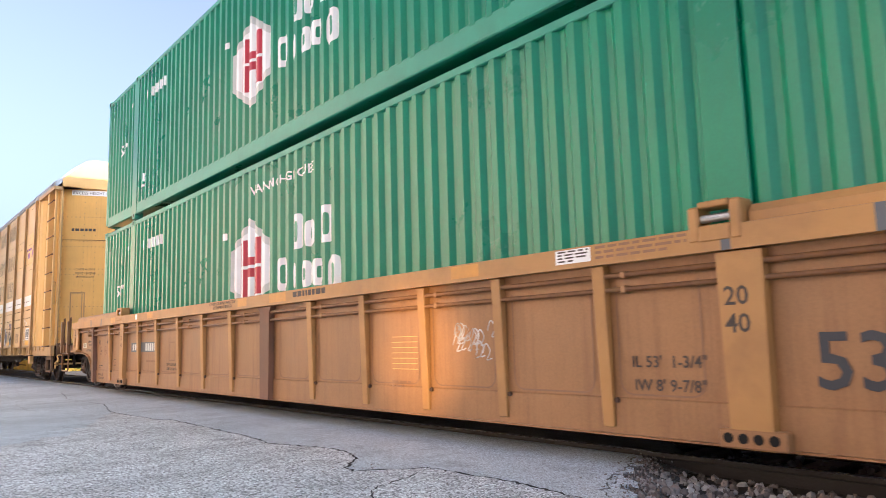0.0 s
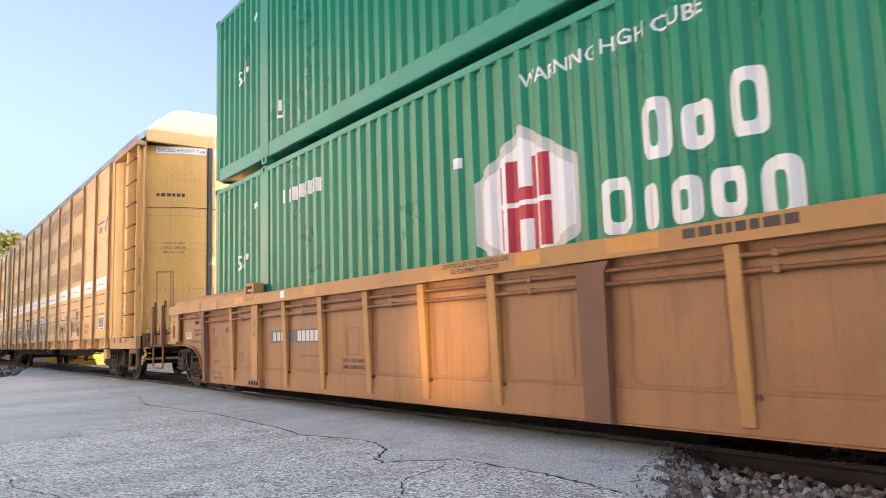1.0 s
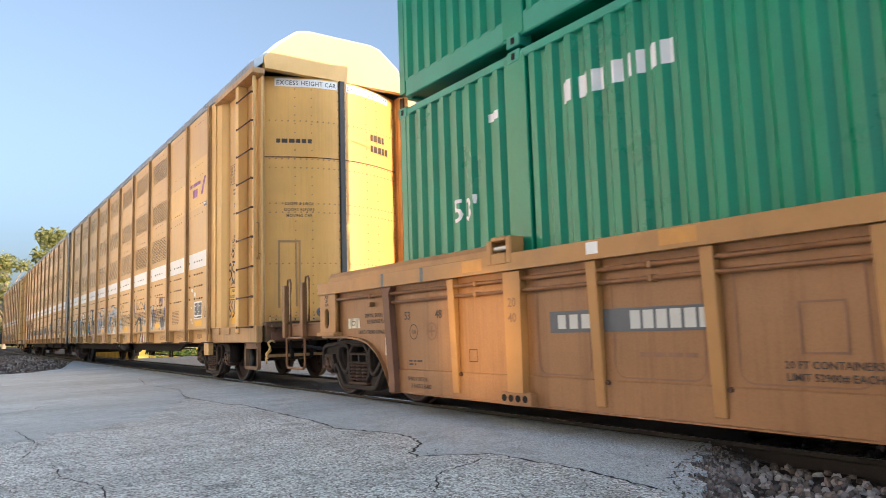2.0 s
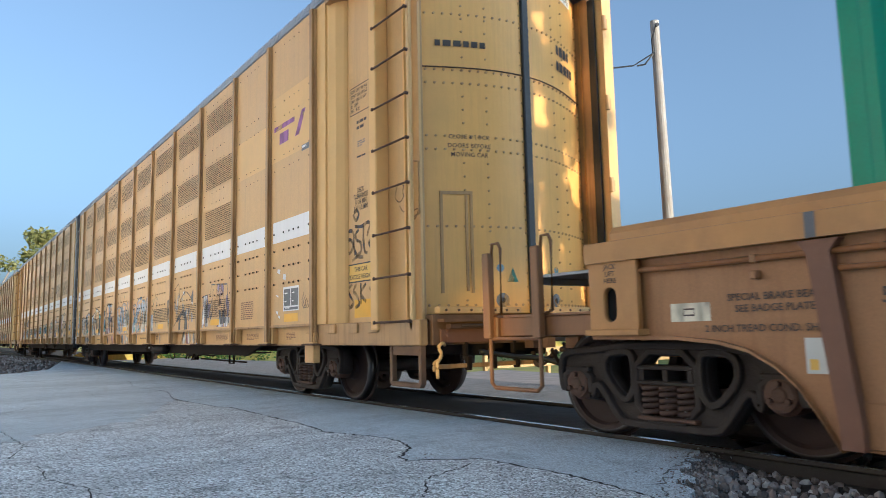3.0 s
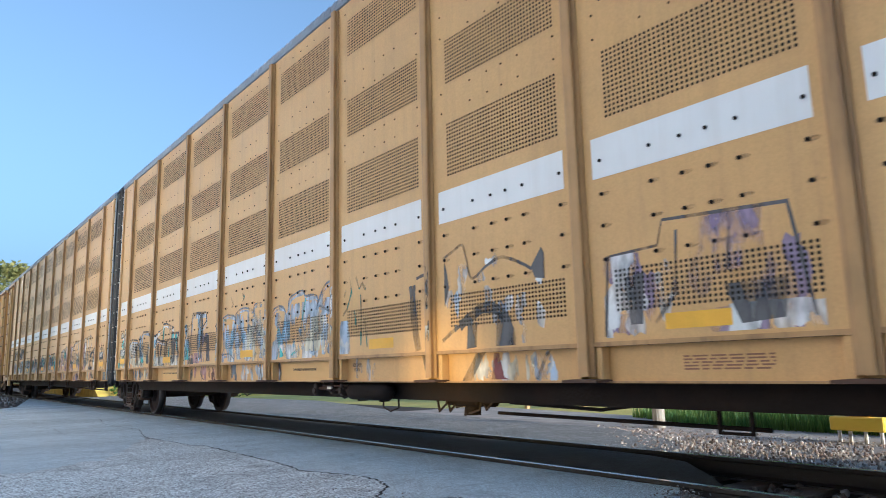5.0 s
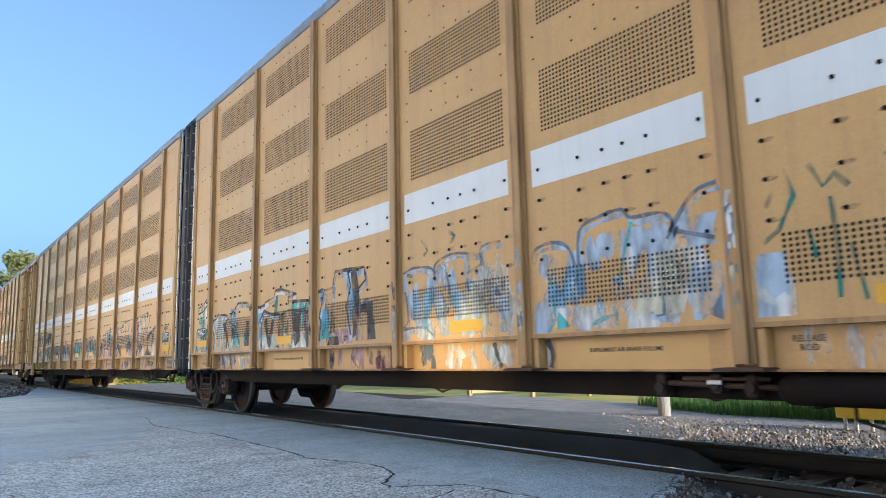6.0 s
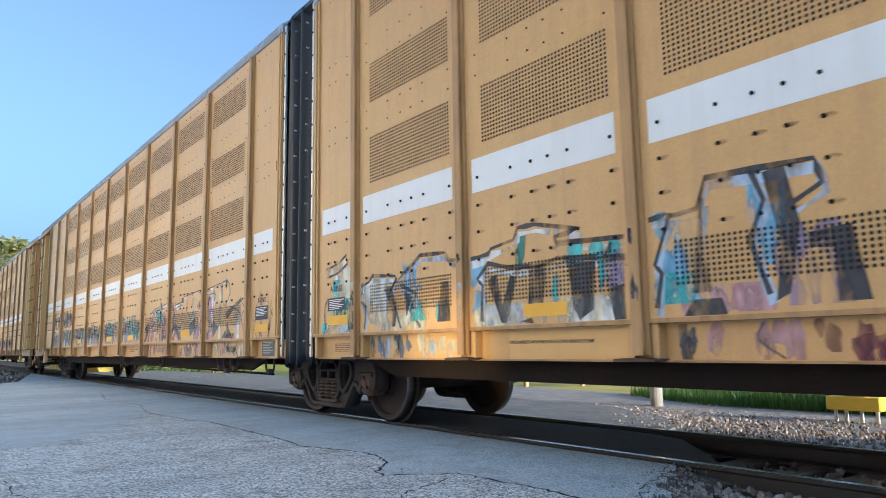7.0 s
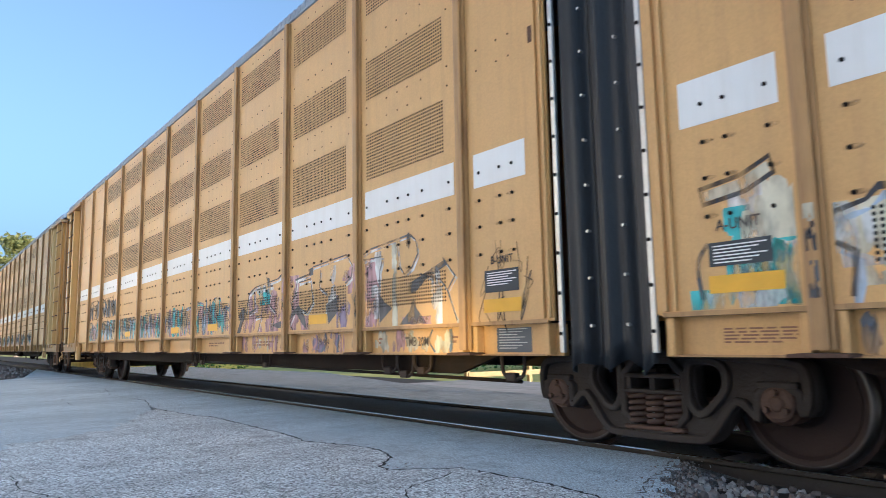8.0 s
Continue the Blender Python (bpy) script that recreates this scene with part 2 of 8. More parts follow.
def prism(bm, pts, axis, a, b):
    """A polygon pushed along an axis from a to b; pts are in the other two axes, in xyz order."""
    def at(u, v, w):
        return {"x": (w, u, v), "y": (u, w, v), "z": (u, v, w)}[axis]
    lo = [bm.verts.new(at(u, v, a)) for u, v in pts]
    hi = [bm.verts.new(at(u, v, b)) for u, v in pts]
    k = len(pts)
    bm.faces.new(lo)
    bm.faces.new(hi[::-1])
    for i in range(k):
        bm.faces.new((lo[i], hi[i], hi[(i + 1) % k], lo[(i + 1) % k]))
    return bm


def pipe(bm, pts, r, n=8):
    """A bent bar through points."""
    pts = [Vector(q) for q in pts]
    rings = []
    for i, q in enumerate(pts):
        d = (pts[min(i + 1, len(pts) - 1)] - pts[max(i - 1, 0)]).normalized()
        m = d.to_track_quat("Z", "Y").to_matrix()
        rings.append([bm.verts.new(q + m @ Vector((r * math.cos(2 * math.pi * k / n), r * math.sin(2 * math.pi * k / n), 0))) for k in range(n)])
    for a, b in zip(rings, rings[1:]):
        for k in range(n):
            bm.faces.new((a[k], a[(k + 1) % n], b[(k + 1) % n], b[k]))
    bm.faces.new(rings[0][::-1])
    bm.faces.new(rings[-1])
    return bm


def curve_3d(ctrl, n=5):
    """A smooth run through points in space."""
    c = [Vector(p) for p in ctrl]
    out = []
    for i in range(len(c) - 1):
        p0, p1, p2, p3 = c[max(i - 1, 0)], c[i], c[i + 1], c[min(i + 2, len(c) - 1)]
        for k in range(n):
            t = k / n
            out.append(0.5 * ((2 * p1) + (p2 - p0) * t + (2 * p0 - 5 * p1 + 4 * p2 - p3) * t * t + (3 * p1 - p0 - 3 * p2 + p3) * t * t * t))
    out.append(c[-1])
    return out


def lathe(bm, prof, centre, axis="x", n=32, cap=True):
    """A turned solid: prof is (along, radius) pairs."""
    c = Vector(centre)
    rings = []
    for a, r in prof:
        ring = []
        for k in range(n):
            s, t = r * math.cos(2 * math.pi * k / n), r * math.sin(2 * math.pi * k / n)
            ring.append(bm.verts.new(c + Vector({"x": (a, s, t), "y": (s, a, t), "z": (s, t, a)}[axis])))
        rings.append(ring)
    for a, b in zip(rings, rings[1:]):
        for k in range(n):
            bm.faces.new((a[k], a[(k + 1) % n], b[(k + 1) % n], b[k]))
    if cap:
        bm.faces.new(rings[0][::-1])
        bm.faces.new(rings[-1])
    return bm


def finish(bm, name):
    bmesh.ops.recalc_face_normals(bm, faces=bm.faces)
    me = bpy.data.meshes.new(name)
    bm.to_mesh(me)
    bm.free()
    return me


def part(name, bm, material, parent=None, label="", smooth=False):
    me = bm if isinstance(bm, bpy.types.Mesh) else finish(bm, name)
    if not me.materials:
        for mm in (material if isinstance(material, (list, tuple)) else (material,)):
            me.materials.append(mm)
    if smooth:
        me.shade_smooth()
    ob = new(name, me)
    if parent is not None:
        ob.parent = parent
    if label:
        tagged(ob, label)
    return ob


def thing(name, label, category, group="", kind="", at=None):
    ob = new(name)
    ob.empty_display_size = 0.2
    tagged(ob, label, category, group, kind)
    if at is not None:
        ob.matrix_world = at
    return ob


def plate(loops, thick, bevel=0.0, place=None):
    """A flat plate with holes, outline and holes as loops in (u, v); it lies in the y-z plane, thick along x."""
    cu = bpy.data.curves.new("plate", "CURVE")
    cu.dimensions, cu.fill_mode, cu.extrude, cu.bevel_depth, cu.bevel_resolution = "2D", "BOTH", thick / 2 - bevel, bevel, 1
    for lp in loops:
        sp = cu.splines.new("POLY")
        sp.points.add(len(lp) - 1)
        for i, (u, v) in enumerate(lp):
            sp.points[i].co = (u, v, 0, 1)
        sp.use_cyclic_u = True
    tmp = bpy.data.objects.new("plate", cu)
    me = bpy.data.meshes.new_from_object(tmp)
    bpy.data.objects.remove(tmp)
    turn = Matrix(((0, 0, 1, 0), (1, 0, 0, 0), (0, 1, 0, 0), (0, 0, 0, 1)))
    me.transform((place or Matrix()) @ turn)
    return me


def words(text, size, place, align="CENTER", depth=0.0008, squeeze=1.0, space=1.0, bold=0.012):
    """Lettering as a mesh: it reads along local x, in the x-y plane."""
    cu = bpy.data.curves.new("words", "FONT")
    cu.body, cu.size, cu.extrude, cu.align_x, cu.resolution_u, cu.space_line, cu.space_character = text, size, depth, align, 2, 1.0, space
    cu.offset = size * bold
    tmp = bpy.data.objects.new("words", cu)
    me = bpy.data.meshes.new_from_object(tmp)
    bpy.data.objects.remove(tmp)
    me.transform(place @ Matrix.Diagonal((squeeze, 1, 1, 1)))
    return me


def on_side(x, y, z, roll=0):
    """Lettering on a face that looks towards -x: reads along -y, up is z."""
    return Matrix.Translation((x, y, z)) @ Matrix(((0, 0, -1, 0), (-1, 0, 0, 0), (0, 1, 0, 0), (0, 0, 0, 1))) @ pose(0, 0, 0, 0, 0, roll)


def on_end(x, y, z):
    """Lettering on a face that looks towards -y."""
    return Matrix.Translation((x, y, z)) @ Matrix(((1, 0, 0, 0), (0, 0, -1, 0), (0, 1, 0, 0), (0, 0, 0, 1)))


def arc(cx, cy, r, a0, a1, n):
    return [(cx + r * math.cos(radians(a0 + (a1 - a0) * i / n)), cy + r * math.sin(radians(a0 + (a1 - a0) * i / n))) for i in range(n + 1)]


SPINNING = []  # (wheelset, radius, y, z)
MOVING = []  # (thing, y at the start, turned about)

# ---------------------------------------------------------------- ground, road and track


def ground_parts():
    bm = bmesh.new()
    bmesh.ops.create_grid(bm, x_segments=40, y_segments=40, size=900)
    g = part("ground", bm, M["grass"])
    g.location = (0, 0, -0.42)
    tagged(g, "flat green and dry grass field around the railway crossing", "ground", kind="structure")
    bm = bmesh.new()
    prism(bm, [(-9, -260), (6.5, -260), (6.5, 300), (-9, 300)], "z", -0.43, -0.22)
    tagged(part("ballast_bed", bm, M["soil"]), "grey gravel bed under the railway track", "ballast", kind="structure")
    # near road: one sheet up to the near rail
    rg = random.Random(41)
    bm = bmesh.new()
    near = [(-60, 24), (-60, -60), (-9, -60), (-4.0, -30), (-2.6, 1.9)] + [(-2.6 + 1.74 * f + rg.uniform(-0.05, 0.05), 1.9 + 1.32 * f ** 0.72 + rg.uniform(-0.06, 0.06)) for f in [k / 26 for k in range(1, 26)]] + [(-0.86, 3.22), (-0.86, 35.5), (-2.43, 25.8), (-3.5, 23.7), (-20, 21)]
    prism(bm, near, "z", -0.40, -0.02)
    tagged(part("road", bm, M["asphalt"]), "grey worn asphalt road leading up to the crossing", "road", kind="structure")
    bm = bmesh.new()
    prism(bm, [(-0.66, 2.95), (-0.17, 3.4), (0.45, 4.06), (0.62, 4.6), (0.66, 5.0), (0.66, 36), (-0.66, 36)], "z", -0.40, -0.035)
    tagged(part("crossing_pavement", bm, M["asphalt_shaded"]), "asphalt fill between the two rails, coloured dark for the train's shade", "pavement", kind="structure")
    bm = bmesh.new()
    prism(bm, [(0.86, 4.9), (1.6, 4.9), (2.3, 5.5), (3.1, 7.0), (3.4, 9.8), (3.8, 14), (5.5, 21), (4.5, 36), (0.86, 36)], "z", -0.40, -0.075)
    tagged(part("far_road", bm, M["asphalt_far"]), "grey asphalt road running on beyond the track", "road", kind="structure")


def rails():
    prof = [(-0.075, -0.172), (0.075, -0.172), (0.075, -0.16), (0.012, -0.14), (0.010, -0.045), (0.036, -0.03), (0.036, -0.004), (-0.036, -0.004), (-0.036, -0.03), (-0.010, -0.045), (-0.012, -0.14), (-0.075, -0.16)]
    for s in (-0.7525, 0.7525):
        bm = bmesh.new()
        prism(bm, [(s + u, v) for u, v in prof], "y", -150, 260)
        r = part("rail", bm, M["rail"])
        tagged(r, "rust brown steel rail with a bright worn head", "rail", group="rails of the track", kind="structure")
        bm = bmesh.new()
        box(bm, s - 0.022, s + 0.022, -150, 260, -0.004, 0.0)
        part("rail_head", bm, M["rail_top"], r, "bright worn steel running surface")
    bm = bmesh.new()
    box(bm, -1.3, 1.3, -0.115, 0.115, -0.34, -0.175, 0.01)
    me = finish(bm, "sleeper")
    me.materials.append(M["wood"])
    for i in range(70):
        y = -8 + i * 0.5
        if 4 < y < 24:
            continue
        o = new("sleeper", me)
        o.location = (0, y, 0)
        tagged(o, "weathered dark timber railway sleeper set in gravel", "sleeper", group="sleepers under the rails")


# ---------------------------------------------------------------- rolling stock pieces


def wheelset(owner, y, radius=0.43, name="wheelset"):
    """Axle with two flanged wheels; made round its own axle so that it can roll."""
    bm = bmesh.new()
    rod(bm, (-1.05, 0, 0), (1.05, 0, 0), 0.08, 16)
    ws = part(name, bm, M["truck"], owner, "dark greasy steel axle", True)
    ws.location = (0, y, radius)
    for s in (-1, 1):
        bm = bmesh.new()
        k = radius / 0.43
        lathe(bm, [(-0.10, 0.10), (-0.10, 0.14), (-0.045, 0.17), (-0.02, 0.34 * k), (-0.055, 0.36 * k), (-0.055, 0.425 * k), (0.05, 0.43 * k), (0.058, 0.46 * k), (0.078, 0.455 * k), (0.08, 0.36 * k), (0.03, 0.33 * k), (0.02, 0.16), (0.06, 0.13), (0.06, 0.1)], (0, 0, 0), "x", 48)
        if s > 0:
            bmesh.ops.transform(bm, matrix=Matrix.Diagonal((-1, 1, 1, 1)), verts=bm.verts)
        # casting marks and bolts, so that the turn shows
        for a in (20, 140, 260):
            rod(bm, (-0.075 * -s * -1, 0.25 * k * math.cos(radians(a)), 0.25 * k * math.sin(radians(a))), (-0.02 * -s * -1, 0.25 * k * math.cos(radians(a)), 0.25 * k * math.sin(radians(a))), 0.02, 8)
        w = part("wheel", bm, M["wheel"], ws, "rust brown cast iron wheel")
        w.location = (s * 0.745, 0, 0)
        bm = bmesh.new()
        lathe(bm, [(-0.057, 0.395 * k), (-0.0575, 0.4255 * k), (0.05, 0.432 * k), (0.05, 0.40 * k)], (0, 0, 0), "x", 48, False)
        if s > 0:
            bmesh.ops.transform(bm, matrix=Matrix.Diagonal((-1, 1, 1, 1)), verts=bm.verts)
        t = part("tread", bm, M["tread"], ws, "bright worn steel tread", True)
        t.location = (s * 0.745, 0, 0)
    SPINNING.append((ws, radius, y, radius))
    return ws


def round_off(pts, n=2):
    """Cut the corners of a closed outline, n times over."""
    for _ in range(n):
        out = []
        for p, q in zip(pts, pts[1:] + pts[:1]):
            out += [(p[0] * 0.78 + q[0] * 0.22, p[1] * 0.78 + q[1] * 0.22), (p[0] * 0.22 + q[0] * 0.78, p[1] * 0.22 + q[1] * 0.78)]
        pts = out
    return pts


def grown(pts, d):
    """A closed outline moved outward by d."""
    area = sum(p[0] * q[1] - q[0] * p[1] for p, q in zip(pts, pts[1:] + pts[:1]))
    d = d if area > 0 else -d
    out = []
    for i, p in enumerate(pts):
        a, b = Vector(pts[i - 1]), Vector(pts[(i + 1) % len(pts)])
        t = (b - a).normalized()
        out.append((p[0] + t.y * d, p[1] - t.x * d))
    return out


def truck(owner, y, base=1.72, radius=0.43):
    """A two-axle freight truck: cast side frames with rounded eyes, springs, bearing caps, bolster."""
    h = base / 2
    r = radius
    for s in (-1, 1):
        x = s * 1.0
        half = [(0.30, r - 0.29), (0.42, r - 0.28), (0.50, r - 0.20), (0.60, r - 0.06), (0.66, r + 0.0), (h - 0.17, r - 0.09), (h - 0.125, r - 0.11), (h - 0.12, r + 0.09), (h + 0.12, r + 0.09), (h + 0.125, r - 0.06), (h + 0.19, r - 0.05), (h + 0.21, r + 0.13), (h + 0.17, r + 0.24), (h + 0.06, r + 0.27), (h - 0.25, r + 0.29), (0.42, r + 0.32)]
        out = round_off(half + [(-u, v) for u, v in half[::-1]], 1)
        win = round_off([(-0.25, r - 0.22), (0.25, r - 0.22), (0.25, r + 0.25), (-0.25, r + 0.25)], 1)
        eye1 = round_off([(-0.30, r + 0.23), (-0.30, r - 0.02), (-0.38, r - 0.11), (-0.56, r + 0.07), (-0.56, r + 0.19), (-0.50, r + 0.24), (-0.38, r + 0.25)], 2)
        eye2 = [(-u, v) for u, v in eye1][::-1]
        me = plate([out, win, eye1, eye2], 0.12, 0.02, Matrix.Translation((x, y, 0)))
        f = part("side_frame", me, M["truck"], owner, "brown rusty cast steel truck side frame")
        # raised cast lips round the outline and the openings
        for outer, inner in ((out, grown(out, -0.03)), (grown(eye1, 0.03), eye1), (grown(eye2, 0.03), eye2), (grown(win, 0.028), win)):
            part("cast_lip", plate([outer, inner], 0.19, 0.012, Matrix.Translation((x + s * 0.012, y, 0))), M["truck"], f)
        # bolster end between the frame windows
        bm = bmesh.new()
        box(bm, x - 0.11, x + 0.11, y - 0.26, y + 0.26, r + 0.02, r + 0.05, 0.008)
        box(bm, x - 0.11, x + 0.11, y - 0.24, y + 0.24, r + 0.13, r + 0.16, 0.008)
        for k in (-0.21, 0.0, 0.21):
            box(bm, x - 0.10, x + 0.10, y + k - 0.02, y + k + 0.02, r + 0.05, r + 0.13)
        part("bolster_end", bm, M["truck"], f)
        # spring seat lip and friction wedges
        bm = bmesh.new()
        box(bm, x - 0.12, x + 0.12, y - 0.25, y + 0.25, r - 0.235, r - 0.205, 0.008)
        for k in (-1, 1):
            prism(bm, [(y + k * 0.25, r + 0.14), (y + k * 0.20, r + 0.12), (y + k * 0.22, r + 0.0), (y + k * 0.25, r + 0.0)], "x", x - 0.09, x + 0.09)
        part("spring_seat", bm, M["rust"], f)
        for k in (-0.155, 0.0, 0.155):
            bm = bmesh.new()
            turns, pts = 5, []
            for i in range(turns * 12 + 1):
                a = 2 * math.pi * i / 12
                pts.append((x + s * 0.04 + 0.070 * math.cos(a), y + k + 0.070 * math.sin(a), r - 0.195 + 0.215 * i / (turns * 12)))
            pipe(bm, pts, 0.0195, 6)
            rod(bm, (x + s * 0.03, y + k, r - 0.2), (x + s * 0.03, y + k, r + 0.02), 0.036, 8)
            part("spring", bm, M["spring"], f, "rusty coil spring", True)
        for e in (-h, h):
            bm = bmesh.new()
            lathe(bm, [(-0.10, 0.10), (-0.10, 0.135), (0.055, 0.135), (0.075, 0.12), (0.085, 0.115), (0.105, 0.11), (0.115, 0.09), (0.115, 0.05), (0.125, 0.04), (0.125, 0.01)], (x, y + e, r), "x", 24)
            if s < 0:
                bmesh.ops.transform(bm, matrix=Matrix.Translation((x, 0, 0)) @ Matrix.Diagonal((-1, 1, 1, 1)) @ Matrix.Translation((-x, 0, 0)), verts=bm.verts)
            for a in (90, 210, 330):
                rod(bm, (x + s * 0.11, y + e + 0.072 * math.cos(radians(a)), r + 0.072 * math.sin(radians(a))), (x + s * 0.145, y + e + 0.072 * math.cos(radians(a)), r + 0.072 * math.sin(radians(a))), 0.02, 6)
            cap = part("bearing_cap", bm, M["rust"], f, "rusty bearing end cap with three bolts")
            bm = bmesh.new()
            box(bm, x - 0.11, x + 0.11, y + e - 0.13, y + e + 0.13, r + 0.09, r + 0.135, 0.01)
            part("bearing_adapter", bm, M["truck"], cap)
            # brake shoe behind
            bm = bmesh.new()
            prism(bm, [(q[0], q[1]) for q in arc(y + e, r, r + 0.06, 180 - 28 if e > 0 else -28, 180 + 20 if e > 0 else 20, 6)] + [(q[0], q[1]) for q in arc(y + e, r, r + 0.01, 180 + 20 if e > 0 else 20, 180 - 28 if e > 0 else -28, 6)], "x", s * 0.70, s * 0.80)
            part("brake_shoe", bm, M["rust"], f)
    bm = bmesh.new()
    box(bm, -0.90, 0.90, y - 0.20, y + 0.20, r - 0.02, r + 0.14, 0.03)
    rod(bm, (0, y, r + 0.1), (0, y, 0.80), 0.22, 20)
    part("bolster", bm, M["under"], owner)
    for e in (-h, h):
        wheelset(owner, y + e, radius)


def coupler(owner, y0, y1):
    bm = bmesh.new()
    d = 1 if y1 > y0 else -1
    box(bm, -0.10, 0.10, min(y0, y1 - d * 0.25), max(y0, y1 - d * 0.25), 0.72, 0.90, 0.02)
    prism(bm, [(-0.14, y1 - d * 0.28), (0.10, y1 - d * 0.28), (0.15, y1 - d * 0.1), (0.05, y1), (-0.02, y1 - d * 0.05), (-0.05, y1 - d * 0.14), (-0.16, y1 - d * 0.12)], "z", 0.68, 0.96)
    part("coupler", bm, M["rust"], owner, "rusty knuckle coupler")


# ---------------------------------------------------------------- containers

C_LEN, C_HALF, C_H = 16.154, 1.296, 2.896


def container(name, base, label):
    """A 53 ft steel container: corrugated sides, rails, corner posts at the ends and at 40 ft, castings."""
    c = thing(name, label, "container", group="stacked green freight containers")
    y0, y1 = -C_LEN / 2, C_LEN / 2
    for s in (-1, 1):
        # corrugated side in three bays
        for a, b in ((y0 + 0.06, -6.24), (-5.95, 5.95), (6.24, y1 - 0.06)):
            n = round((b - a) / 0.2195)
            pitch = (b - a) / n
            pts = []
            for i in range(n):
                u = a + i * pitch
                pts += [(u, 0.0), (u + 0.24 * pitch, 0.0), (u + 0.46 * pitch, 0.042), (u + 0.78 * pitch, 0.042)]
            pts.append((b, 0.0))
            bm = bmesh.new()
            lo = [bm.verts.new((s * (C_HALF - 0.05 + d), u, 0.27)) for u, d in pts]
            hi = [bm.verts.new((s * (C_HALF - 0.05 + d), u, C_H - 0.09)) for u, d in pts]
            for i in range(len(pts) - 1):
                bm.faces.new((lo[i], lo[i + 1], hi[i + 1], hi[i]))
            w = part("side_panel", bm, M["green"], c, "dark green corrugated steel wall")
            md = w.modifiers.new("sheet", "SOLIDIFY")
            md.thickness = 0.003
        for yy, wdt in ((y0 + 0.06, 0.12), (-6.095, 0.29), (6.095, 0.29), (y1 - 0.06, 0.12)):
            bm = bmesh.new()
            box(bm, s * (C_HALF - 0.10), s * (C_HALF - 0.002), yy - wdt / 2, yy + wdt / 2, 0.10 if wdt > 0.2 else 0.13, C_H - 0.05, 0.008)
            part("post", bm, M["green"], c, "green steel post")
            for zz in (0.0, C_H - 0.118):
                if zz == 0.0 and abs(yy) > 7:
                    continue
                bm = bmesh.new()
                box(bm, s * (C_HALF - 0.16), s * (C_HALF + 0.002), yy - 0.09, yy + 0.09, zz, zz + 0.118, 0.008)
                cast = part("corner_casting", bm, M["green_light"], c, "cast steel corner block with an oval hole")
                bm = bmesh.new()
                box(bm, s * (C_HALF + 0.001), s * (C_HALF + 0.004), yy - 0.025, yy + 0.025, zz + 0.03, zz + 0.09, 0)
                part("casting_hole", bm, M["hole"], cast)
        bm = bmesh.new()
        box(bm, s * (C_HALF - 0.09), s * (C_HALF - 0.010), y0 + 0.12, y1 - 0.12, 0.085, 0.30, 0.012)
        part("bottom_rail", bm, M["green_light"], c, "paler green bottom rail")
        bm = bmesh.new()
        box(bm, s * (C_HALF - 0.07), s * (C_HALF - 0.004), y0 + 0.15, y1 - 0.15, C_H - 0.10, C_H - 0.02, 0.008)
        part("top_rail", bm, M["green_light"], c, "paler green top rail")
    for e, yy in ((-1, y0), (1, y1)):
        bm = bmesh.new()
        box(bm, -C_HALF + 0.1, C_HALF - 0.1, yy - e * 0.06, yy - e * 0.02, 0.12, C_H - 0.1)
        part("end_wall", bm, M["green"], c)
        bm = bmesh.new()
        box(bm, -C_HALF + 0.1, C_HALF - 0.1, yy - e * 0.1, yy - e * 0.005, 0.09, 0.22, 0.01)
        box(bm, -C_HALF + 0.1, C_HALF - 0.1, yy - e * 0.1, yy - e * 0.005, C_H - 0.12, C_H - 0.01, 0.01)
        part("end_frame", bm, M["green_light"], c)
        for sx in (-0.9, -0.3, 0.3, 0.9):
            bm = bmesh.new()
            rod(bm, (sx, yy - e * 0.002, 0.1), (sx, yy - e * 0.002, C_H - 0.1), 0.018, 8)
            part("lock_rod", bm, M["alu"], c)
    bm = bmesh.new()
    box(bm, -C_HALF + 0.06, C_HALF - 0.06, y0 + 0.1, y1 - 0.1, C_H - 0.045, C_H - 0.025)
    box(bm, -C_HALF + 0.06, C_HALF - 0.06, y0 + 0.1, y1 - 0.1, 0.12, 0.15)
    part("roof", bm, M["green"], c)
    MOVING.append((c, 8.27, base))
    return c


# ---------------------------------------------------------------- well car


